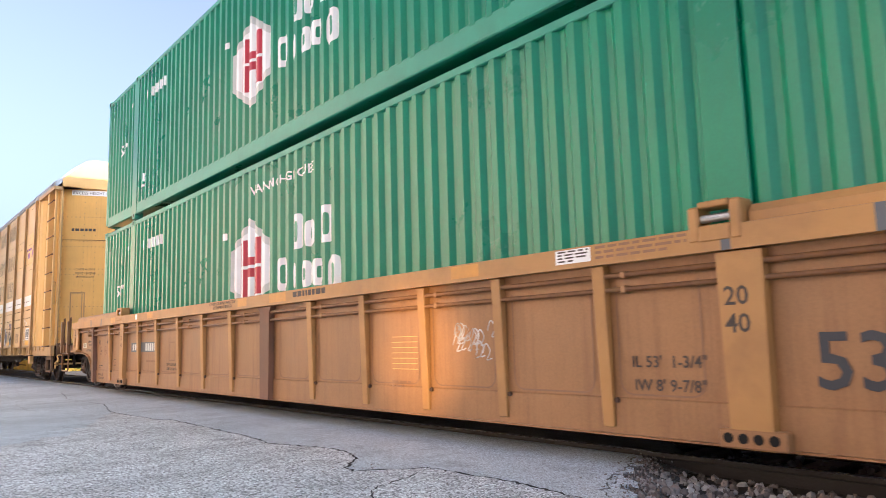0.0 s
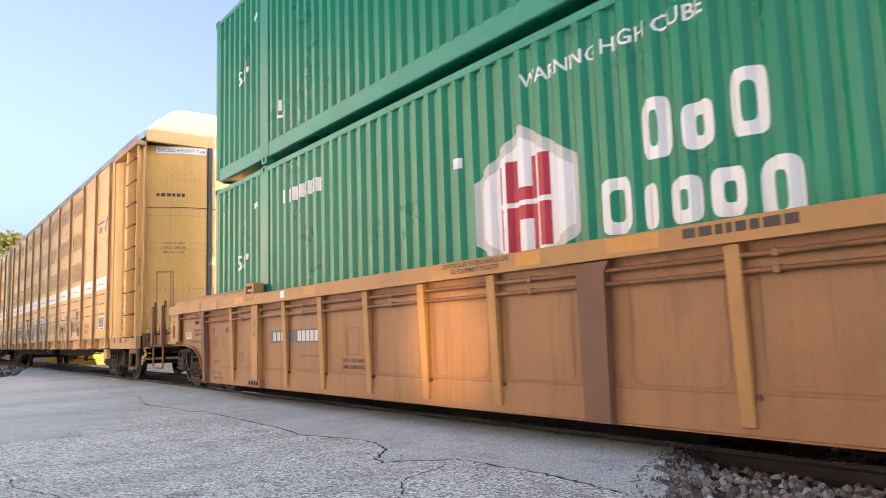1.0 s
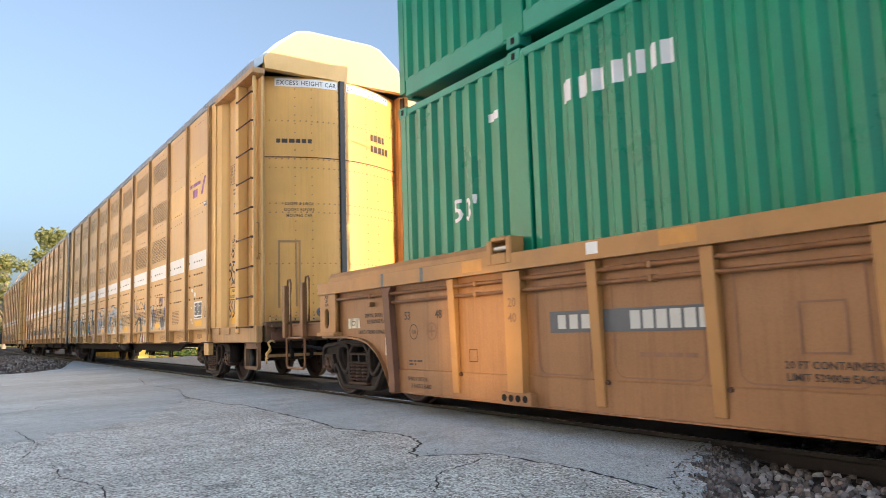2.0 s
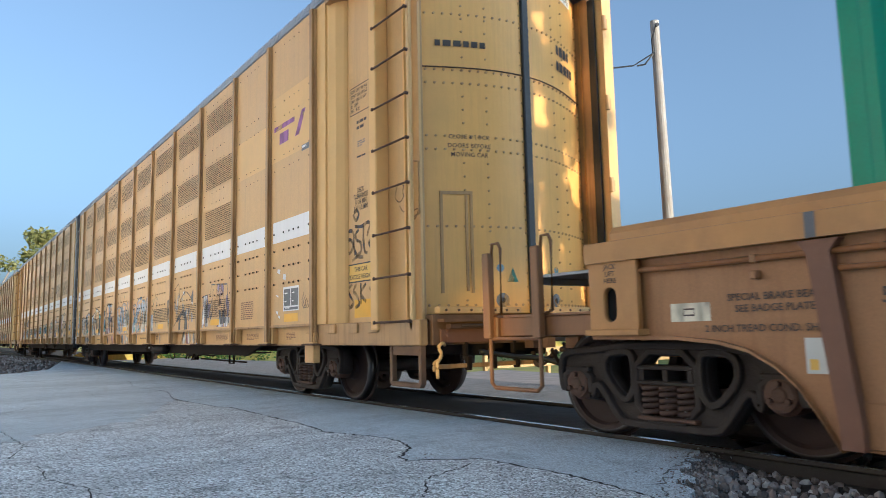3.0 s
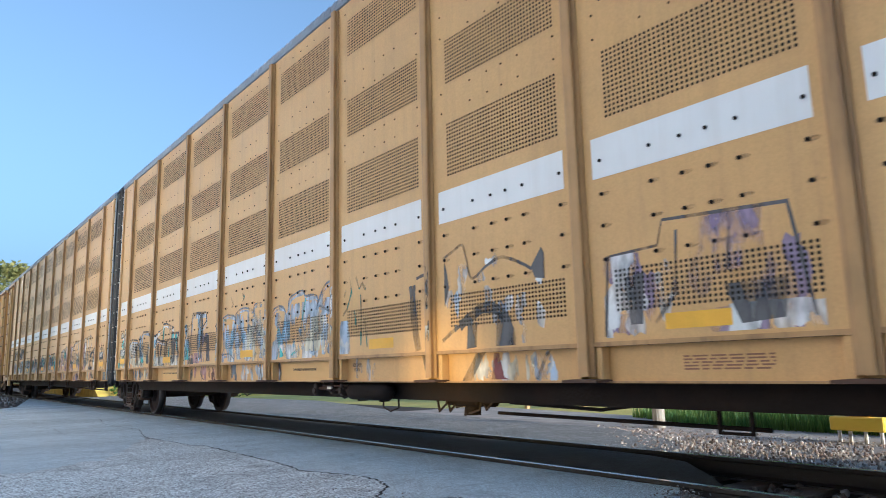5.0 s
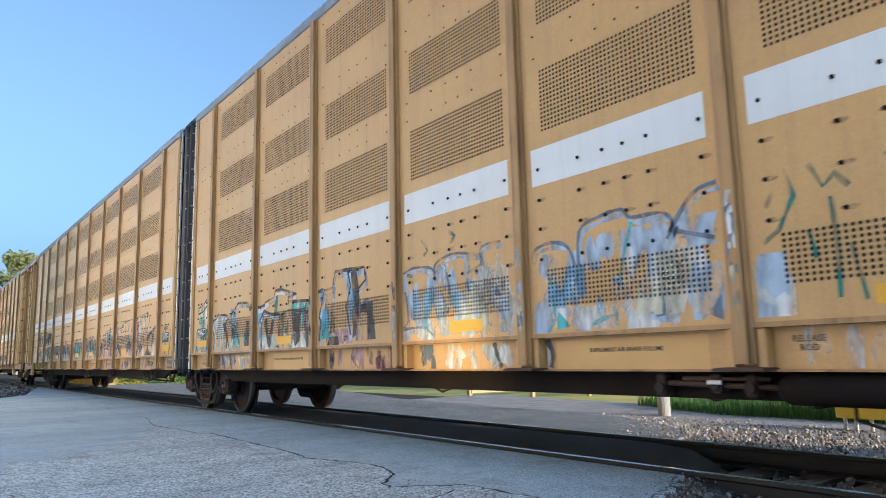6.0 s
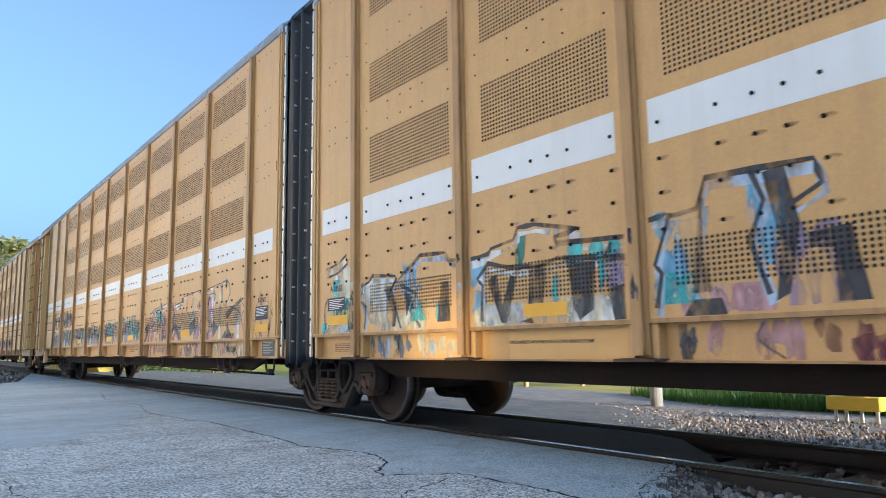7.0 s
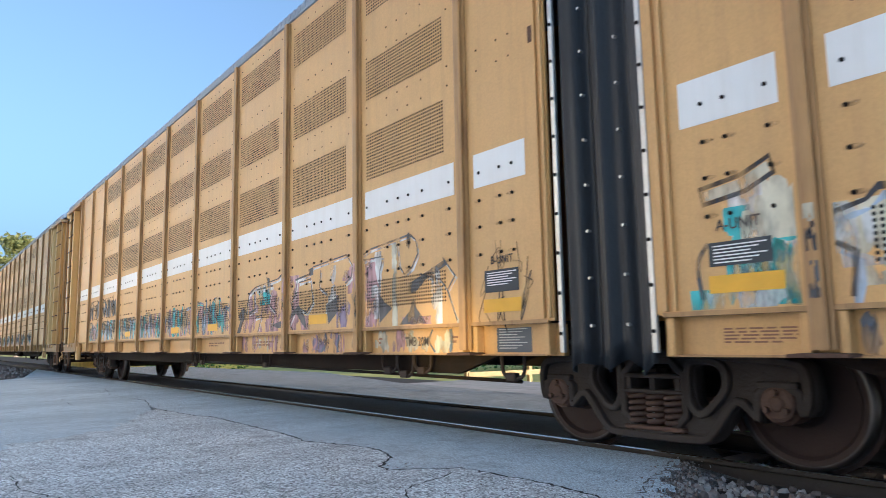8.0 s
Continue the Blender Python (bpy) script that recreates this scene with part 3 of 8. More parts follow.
def well_car():
    c = thing("well_car", "rust orange steel well car carrying two stacked green containers", "railway wagon")
    X = 1.38
    E1 = 8.24  # half of the straight well
    ys = [-7.02, -5.16, -4.14, -3.16, -2.18, -1.10, 1.10, 2.12, 3.14, 4.18, 5.18, 7.02]
    for s in (-1, 1):
        # side sheet with the wheel arches cut away
        arch = [(8.22, 0.19), (8.27, 0.27), (8.34, 0.38), (8.43, 0.51), (8.55, 0.62), (8.72, 0.715), (8.92, 0.765), (9.25, 0.795)]
        out = [(-8.22, 0.19)] + arch + [(9.95, 0.80), (9.95, 1.46), (-9.95, 1.46), (-9.95, 0.80)] + [(-u, v) for u, v in arch[::-1]][:-1]
        me = plate([out], 0.02, 0, Matrix.Translation((s * (X - 0.01), 0, 0)))
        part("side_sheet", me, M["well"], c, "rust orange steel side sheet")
        bm = bmesh.new()
        prism(bm, [(s * (X - 0.06), 1.34), (s * (X + 0.105), 1.34), (s * (X + 0.105), 1.485), (s * (X + 0.085), 1.49), (s * (X - 0.06), 1.49)], "y", -9.95, 9.95)
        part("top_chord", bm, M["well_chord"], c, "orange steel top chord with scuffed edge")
        for a, b in ((-9.75, -6.25), (6.25, 9.75)):
            bm = bmesh.new()
            prism(bm, [(s * (X - 0.055), 1.494), (s * (X + 0.04), 1.494), (s * (X + 0.04), 1.55), (s * (X - 0.0), 1.60), (s * (X - 0.055), 1.60)], "y", a, b)
            part("raised_chord", bm, M["well_chord"], c, "raised chord cap at the car end")
        # lower flange bulges outward
        bm = bmesh.new()
        prism(bm, [(s * (X + 0.001), 0.45), (s * (X + 0.012), 0.44), (s * (X + 0.014), 0.21), (s * (X - 0.05), 0.185), (s * (X - 0.05), 0.2)], "y", -8.21, 8.21)
        part("lower_flange", bm, M["well"], c)
        for yy in ys:
            w = 0.052
            bm = bmesh.new()
            k0, k1 = s * (X + 0.004), s * (X + 0.075)
            kb = s * (X + 0.035)
            v = [bm.verts.new(q) for q in ((k0, yy - w, 1.335), (k0, yy + w, 1.335), (k1, yy + w, 1.335), (k1, yy - w, 1.335), (k0, yy - w * 0.9, 0.25), (k0, yy + w * 0.9, 0.25), (kb, yy + w * 0.9, 0.25), (kb, yy - w * 0.9, 0.25))]
            for q in ((0, 1, 2, 3), (7, 6, 5, 4), (0, 4, 5, 1), (1, 5, 6, 2), (2, 6, 7, 3), (3, 7, 4, 0)):
                bm.faces.new([v[i] for i in q])
            bmesh.ops.bevel(bm, geom=list(bm.edges), offset=0.006, segments=1, affect="EDGES")
            rib = part("rib", bm, M["well_chord"], c, "tapered orange stiffener rib")
            bm = bmesh.new()
            rod(bm, (s * (X + 0.014), yy - 0.075, 0.43), (s * (X + 0.035), yy - 0.075, 0.43), 0.018, 8)
            part("bolt", bm, M["rust"], rib)
        for yy, ww, mm in ((-6.185, 0.14, "well_chord"), (6.095, 0.11, "well_chord"), (0.0, 0.13, "well_brown"), (8.245, 0.065, "well_brown"), (-8.245, 0.065, "well_brown")):
            bm = bmesh.new()
            lean = 0.10 if abs(yy) > 8 else 0.0
            sg = 1 if yy > 0 else -1
            prism(bm, [(yy - ww - 0.05 * (mm == "well_brown"), 1.33), (yy + ww + 0.05 * (mm == "well_brown"), 1.33), (yy + ww, 1.26), (yy + ww * 0.9 - sg * lean, 0.32), (yy + ww * 0.9 - sg * lean, 0.2), (yy - ww * 0.9 - sg * lean, 0.2), (yy - ww * 0.9 - sg * lean, 0.32), (yy - ww, 1.26)], "x", s * (X + 0.004), s * (X + 0.08))
            part("column", bm, M[mm], c, "wide brown column" if mm == "well_brown" else "wide orange column")
            if mm == "well_chord":
                bm = bmesh.new()
                box(bm, s * (X + 0.004), s * (X + 0.088), yy - 0.2, yy + 0.2, 0.20, 0.31, 0.01)
                base = part("column_foot", bm, M["well"], c)
                for k in (-0.13, -0.04, 0.05, 0.14):
                    bm = bmesh.new()
                    rod(bm, (s * (X + 0.086), yy + k, 0.26), (s * (X + 0.092), yy + k, 0.26), 0.03, 12)
                    part("bolt_hole", bm, M["hole"], base)
        for z, r in ((1.262, 0.020), (1.165, 0.018)):
            bm = bmesh.new()
            e9 = 9.5 if z > 1.25 else 8.15
            rod(bm, (s * (X + 0.045), -e9, z), (s * (X + 0.045), e9, z), r, 8)
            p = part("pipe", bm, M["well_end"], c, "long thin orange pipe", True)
            for k in range(-8, 9, 2):
                bm = bmesh.new()
                box(bm, s * (X + 0.002), s * (X + 0.068), k + 0.62, k + 0.66, z - 0.026, z + 0.026, 0.006)
                part("pipe_clip", bm, M["well"], p)
        # container guide and locking block at the 40 ft places
        for yy in (-6.095, 6.095):
            bm = bmesh.new()
            sg = 1 if yy > 0 else -1
            yb = yy - 0.09 if yy < 0 else yy
            box(bm, s * (X - 0.05), s * (X + 0.112), yb - 0.05, yb + 0.02, 1.40, 1.64, 0.012)
            box(bm, s * (X - 0.05), s * (X + 0.112), yb + 0.22, yb + 0.29, 1.40, 1.62, 0.012)
            box(bm, s * (X - 0.05), s * (X + 0.112), yb + 0.02, yb + 0.22, 1.40, 1.50, 0.008)
            box(bm, s * (X - 0.05), s * (X + 0.112), yb + 0.02, yb + 0.22, 1.605, 1.645, 0.008)
            blk = part("guide_block", bm, M["well_chord"], c, "orange locking block with an open slot")
            bm = bmesh.new()
            rod(bm, (s * (X + 0.06), yb + 0.02, 1.545), (s * (X + 0.06), yb + 0.24, 1.545), 0.026, 12)
            part("pin", bm, M["alu"], blk, "pale steel pin")
        # jacking post at the car end
        for e in (-1, 1):
            u0, u1 = sorted((e * 9.50, e * 9.93))
            hole = [(q[0], q[1]) for q in arc(e * 9.74, 1.10, 0.065, 0, 180, 8)] + [(q[0], q[1]) for q in arc(e * 9.74, 0.97, 0.065, 180, 360, 8)]
            me = plate([[(u0, 0.86), (u1, 0.86), (u1, 1.34), (u0, 1.34)], hole], 0.05, 0.008, Matrix.Translation((s * (X + 0.055), 0, 0)))
            part("jack_post", me, M["well_chord"], c, "orange jacking post with an oval hole")
            # black block behind the oval hole, for the shade inside the pocket
            bm = bmesh.new()
            box(bm, s * (X + 0.002), s * (X + 0.02), e * 9.74 - 0.1, e * 9.74 + 0.1, 0.88, 1.2)
            part("jack_pocket", bm, M["hole"], c)
            bm = bmesh.new()
            box(bm, s * (X - 0.2), s * (X + 0.12), u0 - 0.03, u1 + 0.03, 0.815, 0.86, 0.006)
            part("jack_pad", bm, M["well_chord"], c)
            # arch edge
            bm = bmesh.new()
            pts = [(e * u, v) for u, v in arch]
            pts = pts + [(e * 9.95, 0.80)]
            prism(bm, [(q[0] - e * 0.006, q[1] - 0.012) for q in pts] + [(q[0] + e * 0.006, q[1] + 0.012) for q in pts[::-1]], "x", s * (X - 0.12), s * (X + 0.05))
            part("arch_flange", bm, M["well"], c)
    bm = bmesh.new()
    for yy in (-6.6, -3, 0, 3, 6.6):
        box(bm, -X + 0.02, X - 0.02, yy - 0.2, yy + 0.2, 0.22, 0.40, 0.01)
    box(bm, -X + 0.02, X - 0.02, -8.2, 8.2, 0.20, 0.23)
    part("well_floor", bm, M["under"], c)
    for e in (-1, 1):
        bm = bmesh.new()
        box(bm, -X + 0.02, X - 0.02, *sorted((e * 8.2, e * 8.26)), 0.22, 1.40)
        box(bm, -X + 0.02, X - 0.02, *sorted((e * 8.26, e * 10.1)), 0.84, 0.90)
        box(bm, -0.35, 0.35, *sorted((e * 8.26, e * 11.1)), 0.62, 1.02, 0.02)
        part("end_bulkhead", bm, M["well"], c)
        bm = bmesh.new()
        box(bm, -1.40, 1.40, *sorted((e * 9.95, e * 11.0)), 0.98, 1.0)
        for xx in (-1.38, 1.34, -0.5, 0.46):
            box(bm, xx, xx + 0.05, *sorted((e * 9.95, e * 11.1)), 0.82, 0.98, 0.006)
        part("end_platform", bm, M["well_end"], c, "orange end platform")
        bm = bmesh.new()
        box(bm, -1.42, 1.42, *sorted((e * 11.06, e * 11.14)), 0.80, 0.99, 0.01)
        part("end_sill", bm, M["well_end"], c)
        bm = bmesh.new()
        box(bm, -0.9, 0.9, *sorted((e * 10.05, e * 11.1)), 1.34, 1.37, 0.004)
        box(bm, -0.9, 0.9, *sorted((e * 11.05, e * 11.1)), 1.28, 1.34, 0.004)
        part("walkway", bm, M["roof"], c, "grey steel grating walkway")
        for s in (-1, 1):
            for yy in (e * 10.52, e * 11.15):
                bm = bmesh.new()
                box(bm, s * 1.40, s * 1.47, yy - 0.045, yy + 0.045, 0.80, 1.55, 0.008)
                pst = part("handrail_post", bm, M["well_end"], c, "upright orange channel post")
                bm = bmesh.new()
                pipe(bm, [(s * 1.42, yy - 0.06, 1.0), (s * 1.42, yy - 0.15, 1.02), (s * 1.42, yy - 0.16, 1.58), (s * 1.42, yy - 0.13, 1.63), (s * 1.42, yy - 0.05, 1.63), (s * 1.42, yy - 0.03, 1.50)], 0.014)
                part("grab_iron", bm, M["well_end"], pst, "", True)
            bm = bmesh.new()
            ya, yb = e * 10.52, e * 11.15
            pipe(bm, [(s * 1.42, ya, 0.85), (s * 1.42, ya, 0.42), (s * 1.42, ya + e * 0.05, 0.38), (s * 1.42, yb - e * 0.05, 0.38), (s * 1.42, yb, 0.42), (s * 1.42, yb, 0.85)], 0.018)
            pipe(bm, [(s * 1.42, ya, 0.80), (s * 1.42, yb, 0.80)], 0.016)
            part("step", bm, M["well_end"], c, "orange sill step")
        truck(c, e * 9.58)
        coupler(c, e * 11.0, e * 11.62)
        bm = bmesh.new()
        pipe(bm, [(0.35, e * 10.9, 0.8), (0.38, e * 11.15, 0.55), (0.34, e * 11.4, 0.30), (0.26, e * 11.6, 0.22)], 0.03)
        pipe(bm, [(0.25, e * 10.7, 0.75), (0.24, e * 10.9, 0.30), (0.3, e * 11.1, 0.12)], 0.035)
        part("air_hose", bm, M["rubber"], c, "black rubber brake hose", True)
    MOVING.append((c, 8.24, 0.0))
    return c


# ---------------------------------------------------------------- auto rack

POSTS = [2.37, 3.88, 5.37, 7.22, 9.07, 10.91, 12.74, 14.57, 16.42, 18.27, 20.12]
U_END = 21.17
HOLE_ROWS = ((1.21, 1.51), (2.59, 3.11), (3.485, 3.935), (4.465, 4.925))


def holes_mesh(width, z0, z1):
    """Rows of small flat black discs on a sheet, for the dark inside punched holes."""
    ny, nz = int(width / 0.0368), int((z1 - z0) / 0.0333)
    verts, faces = [], []
    for i in range(ny):
        for j in range(nz):
            cy, cz = (i + 0.5) * width / ny, z0 + (j + 0.5) * (z1 - z0) / nz
            k = len(verts)
            for a in range(6):
                verts.append((-1.5235, cy + 0.0118 * math.cos(a * 1.0472), cz + 0.0118 * math.sin(a * 1.0472)))
            faces.append(tuple(range(k, k + 6)))
    me = bpy.data.meshes.new("perforation")
    me.from_pydata(verts, [], faces)
    me.materials.append(M["hole"])
    return me


def rack_unit(name, label, group):
    c = thing(name, label, "railway wagon", group=group)
    # roof
    prof = [(-1.54, 5.16), (-1.54, 5.26), (-1.40, 5.36), (-1.13, 5.64), (-0.8, 5.90), (-0.6, 5.95), (0.6, 5.95), (0.8, 5.90), (1.13, 5.64), (1.40, 5.36), (1.54, 5.26), (1.54, 5.16), (1.50, 5.14), (0.75, 5.82), (-0.75, 5.82), (-1.50, 5.14)]
    bm = bmesh.new()
    prism(bm, prof, "y", 0.0, U_END)
    roof = part("roof", bm, M["roof"], c, "grey galvanised corrugated roof")
    bm = bmesh.new()
    for i in range(int(U_END / 0.15)):
        u = 0.08 + i * 0.15
        prism(bm, [(-1.546, 5.19), (-1.546, 5.275), (-1.405, 5.375), (-1.135, 5.655), (-0.8, 5.915), (-0.8, 5.89), (-1.39, 5.35), (-1.52, 5.19)], "y", u, u + 0.075)
        prism(bm, [(1.546, 5.19), (1.546, 5.275), (1.405, 5.375), (1.135, 5.655), (0.8, 5.915), (0.8, 5.89), (1.39, 5.35), (1.52, 5.19)], "y", u, u + 0.075)
    tagged(part("roof_corrugation", bm, M["roof"], roof), kind="stuff")
    # sides
    hm = {z: holes_mesh(1.40, *z) for z in HOLE_ROWS}
    edges = POSTS + [U_END]
    for s in (-1, 1):
        for i in range(len(edges) - 1):
            a, b = edges[i], edges[i + 1]
            bm = bmesh.new()
            box(bm, s * 1.50, s * 1.52, a, b, 1.0, 5.15)
            pan = part("side_panel", bm, M["rack"], c, "tan painted steel screen panel")
            if 2 <= i < len(edges) - 2:
                for z in HOLE_ROWS:
                    h = new("perforation", hm[z])
                    h.parent = pan
                    if s < 0:
                        h.location = (0, a + 0.17, 0)
                    else:
                        h.matrix_local = Matrix.Translation((0, a + 0.17 + 1.40, 0)) @ pose(0, 0, 0, 0, 0, 180)
                    tagged(h, kind="stuff")
            # white band
            bm = bmesh.new()
            m, k = (0.14, 0.0) if b - a > 1.2 else (0.2, 0.06)
            box(bm, s * 1.5205, s * 1.5225, a + m - k, b - m - k, 2.172, 2.472)
            part("white_band", bm, M["white"], pan, "white reflective stripe")
            # bolts
            bm = bmesh.new()
            rows = [(2.30, 1), (2.055, 1), (1.825, 1), (1.585, 1)]
            rows += [(z, 0) for z in (3.22, 3.41, 3.97, 4.19, 5.02)]
            for z, big in rows:
                for f in (0.06, 0.30, 0.42, 0.53, 0.67, 0.92) if b - a > 1.2 else (0.15, 0.45, 0.62):
                    yy = a + 0.08 + f * (b - a - 0.16)
                    r = 0.014 if big else 0.009
                    rod(bm, (s * 1.521, yy, z), (s * (1.532 if big else 1.526), yy, z), r, 6)
            st = bmesh.new()
            for z, big in rows[1:4]:
                for f in (0.06, 0.30, 0.42, 0.53, 0.67, 0.92) if b - a > 1.2 else (0.15, 0.45, 0.62):
                    yy = a + 0.08 + f * (b - a - 0.16)
                    st.faces.new([st.verts.new((s * 1.5212, yy + 0.055 * math.cos(k * 0.628) - 0.02, z + 0.016 * math.sin(k * 0.628))) for k in range(10)])
            tagged(part("bolt_stain", st, RUST_STAIN, pan, "dark rust smears round the bolts"), kind="stuff")
            tagged(part("bolts", bm, M["under"], pan, "small dark bolt heads"), kind="stuff")
            # sill below the panel
            bm = bmesh.new()
            box(bm, s * 1.38, s * 1.43, a, b, 0.735, 0.985)
            sill = part("side_sill", bm, M["rack"], c, "tan recessed side sill")
            for u0, u1 in ((a + 0.07, a + 0.125), (b - 0.125, b - 0.07)):
                bm = bmesh.new()
                box(bm, s * 1.4305, s * 1.515, u0, u1, 0.745, 0.984, 0.006)
                part("sill_cheek", bm, M["rack"], sill)
            bm = bmesh.new()
            box(bm, s * 1.4305, s * 1.49, a + 0.12, b - 0.12, 0.735, 0.748)
            part("sill_lip", bm, M["rack_post"], sill)
            bm = bmesh.new()
            box(bm, s * 1.50, s * 1.532, a + 0.06, b - 0.06, 0.985, 1.015)
            part("sill_ledge", bm, M["rack_post"], c)
        for yy in POSTS:
            bm = bmesh.new()
            w = 0.07
            prism(bm, [(s * 1.5225, yy - w), (s * 1.535, yy - w), (s * 1.540, yy - 0.035), (s * 1.573, yy - 0.045), (s * 1.578, yy - 0.03), (s * 1.578, yy + 0.03), (s * 1.573, yy + 0.045), (s * 1.540, yy + 0.035), (s * 1.535, yy + w), (s * 1.5225, yy + w)], "z", 0.78, 5.14)
            pst = part("post", bm, M["rack_post"], c, "tan upright post with rust stains")
            bm = bmesh.new()
            prism(bm, [(yy - 0.16, 0.74), (yy + 0.16, 0.74), (yy + 0.16, 0.757), (yy + 0.09, 0.763), (yy - 0.09, 0.763), (yy - 0.16, 0.757)], "x", s * 1.46, s * 1.625)
            part("post_foot", bm, M["rust"], pst, "rusty foot plate")
        # end bay: strip, curved panel, recessed panel, ladder
        bm = bmesh.new()
        box(bm, s * 1.49, s * 1.515, 2.06, 2.36, 1.0, 5.15)
        part("end_strip", bm, M["rack_light"], c)
        bm = bmesh.new()
        pts = [(s * 1.49, 2.06), (s * 1.50, 1.98), (s * 1.47, 1.86), (s * 1.40, 1.76), (s * 1.37, 1.74), (s * 1.34, 1.74), (s * 1.34, 2.06)]
        prism(bm, pts, "z", 1.0, 5.15)
        part("curved_panel", bm, M["rack_light"], c, "pale tan curved corner sheet")
        bm = bmesh.new()
        box(bm, s * 1.33, s * 1.36, 0.16, 1.75, 1.0, 5.15)
        part("recess_panel", bm, M["rack"], c, "tan recessed end panel")
        bm = bmesh.new()
        box(bm, s * 1.36, s * 1.53, 0.78, 0.93, 0.90, 5.15, 0.012)
        part("corner_post", bm, M["rack_light"], c)
        bm = bmesh.new()
        box(bm, s * 1.455, s * 1.50, 0.13, 0.185, 0.90, 5.10, 0.008)
        st = part("ladder_stile", bm, M["rack"], c)
        bm = bmesh.new()
        box(bm, s * 1.30, s * 1.45, 0.30, 0.33, 1.0, 5.12)
        part("corner_sheet", bm, M["door"], c, "tan corner sheet beside the door")
        if s > 0:
            bm = bmesh.new()
            prism(bm, [(1.34, -0.05), (1.50, -0.05), (1.50, 0.12), (1.46, 0.12), (1.46, -0.01), (1.38, -0.01), (1.38, 0.30), (1.34, 0.30)], "z", 0.90, 5.12)
            fp = part("door_channel", bm, M["rack"], c, "tan upright door channel with hinges")
            for k in range(4):
                bm = bmesh.new()
                rod(bm, (1.34, -0.07, 1.5 + k * 1.05), (1.34, -0.07, 1.68 + k * 1.05), 0.03, 10)
                box(bm, 1.32, 1.42, -0.062, -0.05, 1.52 + k * 1.05, 1.66 + k * 1.05, 0.004)
                part("hinge", bm, M["rack_post"], fp)
            bm = bmesh.new()
            box(bm, 1.305, 1.335, 0.06, 0.29, 1.02, 5.12, 0.006)
            part("edge_seal", bm, M["rubber"], fp, "black rubber edge seal")
        for k in range(9):
            z = 0.985 + k * 0.475
            bm = bmesh.new()
            rod(bm, (s * 1.53, 0.14, z), (s * 1.53, 0.83, z), 0.0115, 8)
            rod(bm, (s * 1.50, 0.835, z), (s * 1.545, 0.835, z), 0.02, 8)
            rod(bm, (s * 1.49, 0.155, z), (s * 1.54, 0.155, z), 0.018, 8)
            part("rung", bm, M["rust"], st, "bare steel ladder rung", True)
        bm = bmesh.new()
        pipe(bm, [(s * 1.44, 0.14, 2.06), (s * 1.44, 0.06, 2.08), (s * 1.44, 0.06, 2.62), (s * 1.44, 0.14, 2.64)], 0.012)
        part("grab_iron", bm, M["rack_post"], c, "tan grab iron", True)
        bm = bmesh.new()
        box(bm, s * 1.36, s * 1.56, 0.0, 1.98, 5.06, 5.15)
        part("head_plate", bm, M["rack_post"], c)
        bm = bmesh.new()
        box(bm, s * 1.40, s * 1.50, 0.0, 2.37, 0.74, 1.0, 0.01)
        for yy in (0.9, 1.35, 1.9):
            box(bm, s * 1.47, s * 1.525, yy - 0.10, yy + 0.10, 0.88, 0.99, 0.006)
        part("end_side_sill", bm, M["rack_post"], c, "grimy tan sill")
        bm = bmesh.new()
        prism(bm, [(0.02, 0.82), (0.02, 0.36), (0.06, 0.32), (0.58, 0.32), (0.62, 0.36), (0.62, 0.82), (0.57, 0.82), (0.57, 0.37), (0.07, 0.37), (0.07, 0.82)], "x", s * 1.42, s * 1.475)
        box(bm, s * 1.44, s * 1.468, 0.07, 0.57, 0.64, 0.82, 0.006)
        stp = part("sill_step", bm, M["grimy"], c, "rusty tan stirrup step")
        bm = bmesh.new()
        box(bm, s * 1.44, s * 1.452, 0.01, 0.63, 0.82, 0.97)
        for u in (0.06, 0.58):
            for z in (0.70, 0.78, 0.92):
                rod(bm, (s * 1.45, u, z), (s * 1.485, u, z), 0.016, 6)
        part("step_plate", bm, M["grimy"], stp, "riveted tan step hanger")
        bm = bmesh.new()
        box(bm, s * 1.46, s * 1.56, 2.32, 2.58, 0.52, 0.90, 0.012)
        part("jack_bracket", bm, M["rack"], c, "pale tan bracket")
    # end doors: two curved leaves
    prof = []
    for i in range(25):
        f = i / 24
        prof.append((-1.30 + 1.30 * f, 0.40 - 0.42 * math.sin(f * math.pi / 2)))
    for s in (-1, 1):
        bm = bmesh.new()
        o = [(-s * u if s > 0 else u, v) for u, v in prof]
        inner = [(u, v + 0.04) for u, v in o[::-1]]
        prism(bm, o + inner, "z", 1.06, 5.16)
        dr = part("end_door", bm, M["door"], c, "tan riveted steel end door leaf", False)
        bm = bmesh.new()
        for z in (1.15, 2.0, 2.85, 3.0, 3.6, 3.75, 4.4):
            for k in range(14):
                f = 0.04 + 0.92 * k / 13
                u, v = -1.30 + 1.30 * f, 0.40 - 0.42 * math.sin(f * math.pi / 2)
                u = -u if s > 0 else u
                rod(bm, (u, v + 0.005, z), (u, v - 0.012, z), 0.014, 6)
        for f in (0.04, 0.40, 0.60, 0.95):
            for k in range(26):
                u, v = -1.30 + 1.30 * f, 0.40 - 0.42 * math.sin(f * math.pi / 2)
                u = -u if s > 0 else u
                rod(bm, (u, v + 0.005, 1.2 + k * 0.15), (u, v - 0.012, 1.2 + k * 0.15), 0.012, 6)
        tagged(part("rivets", bm, M["rack_post"], dr), kind="stuff")
        bm = bmesh.new()
        for z in (3.78,):
            pipe(bm, [(-s * u if s > 0 else u, v - 0.006, z) for u, v in prof], 0.008, 6)
        part("seam", bm, M["rust"], dr)
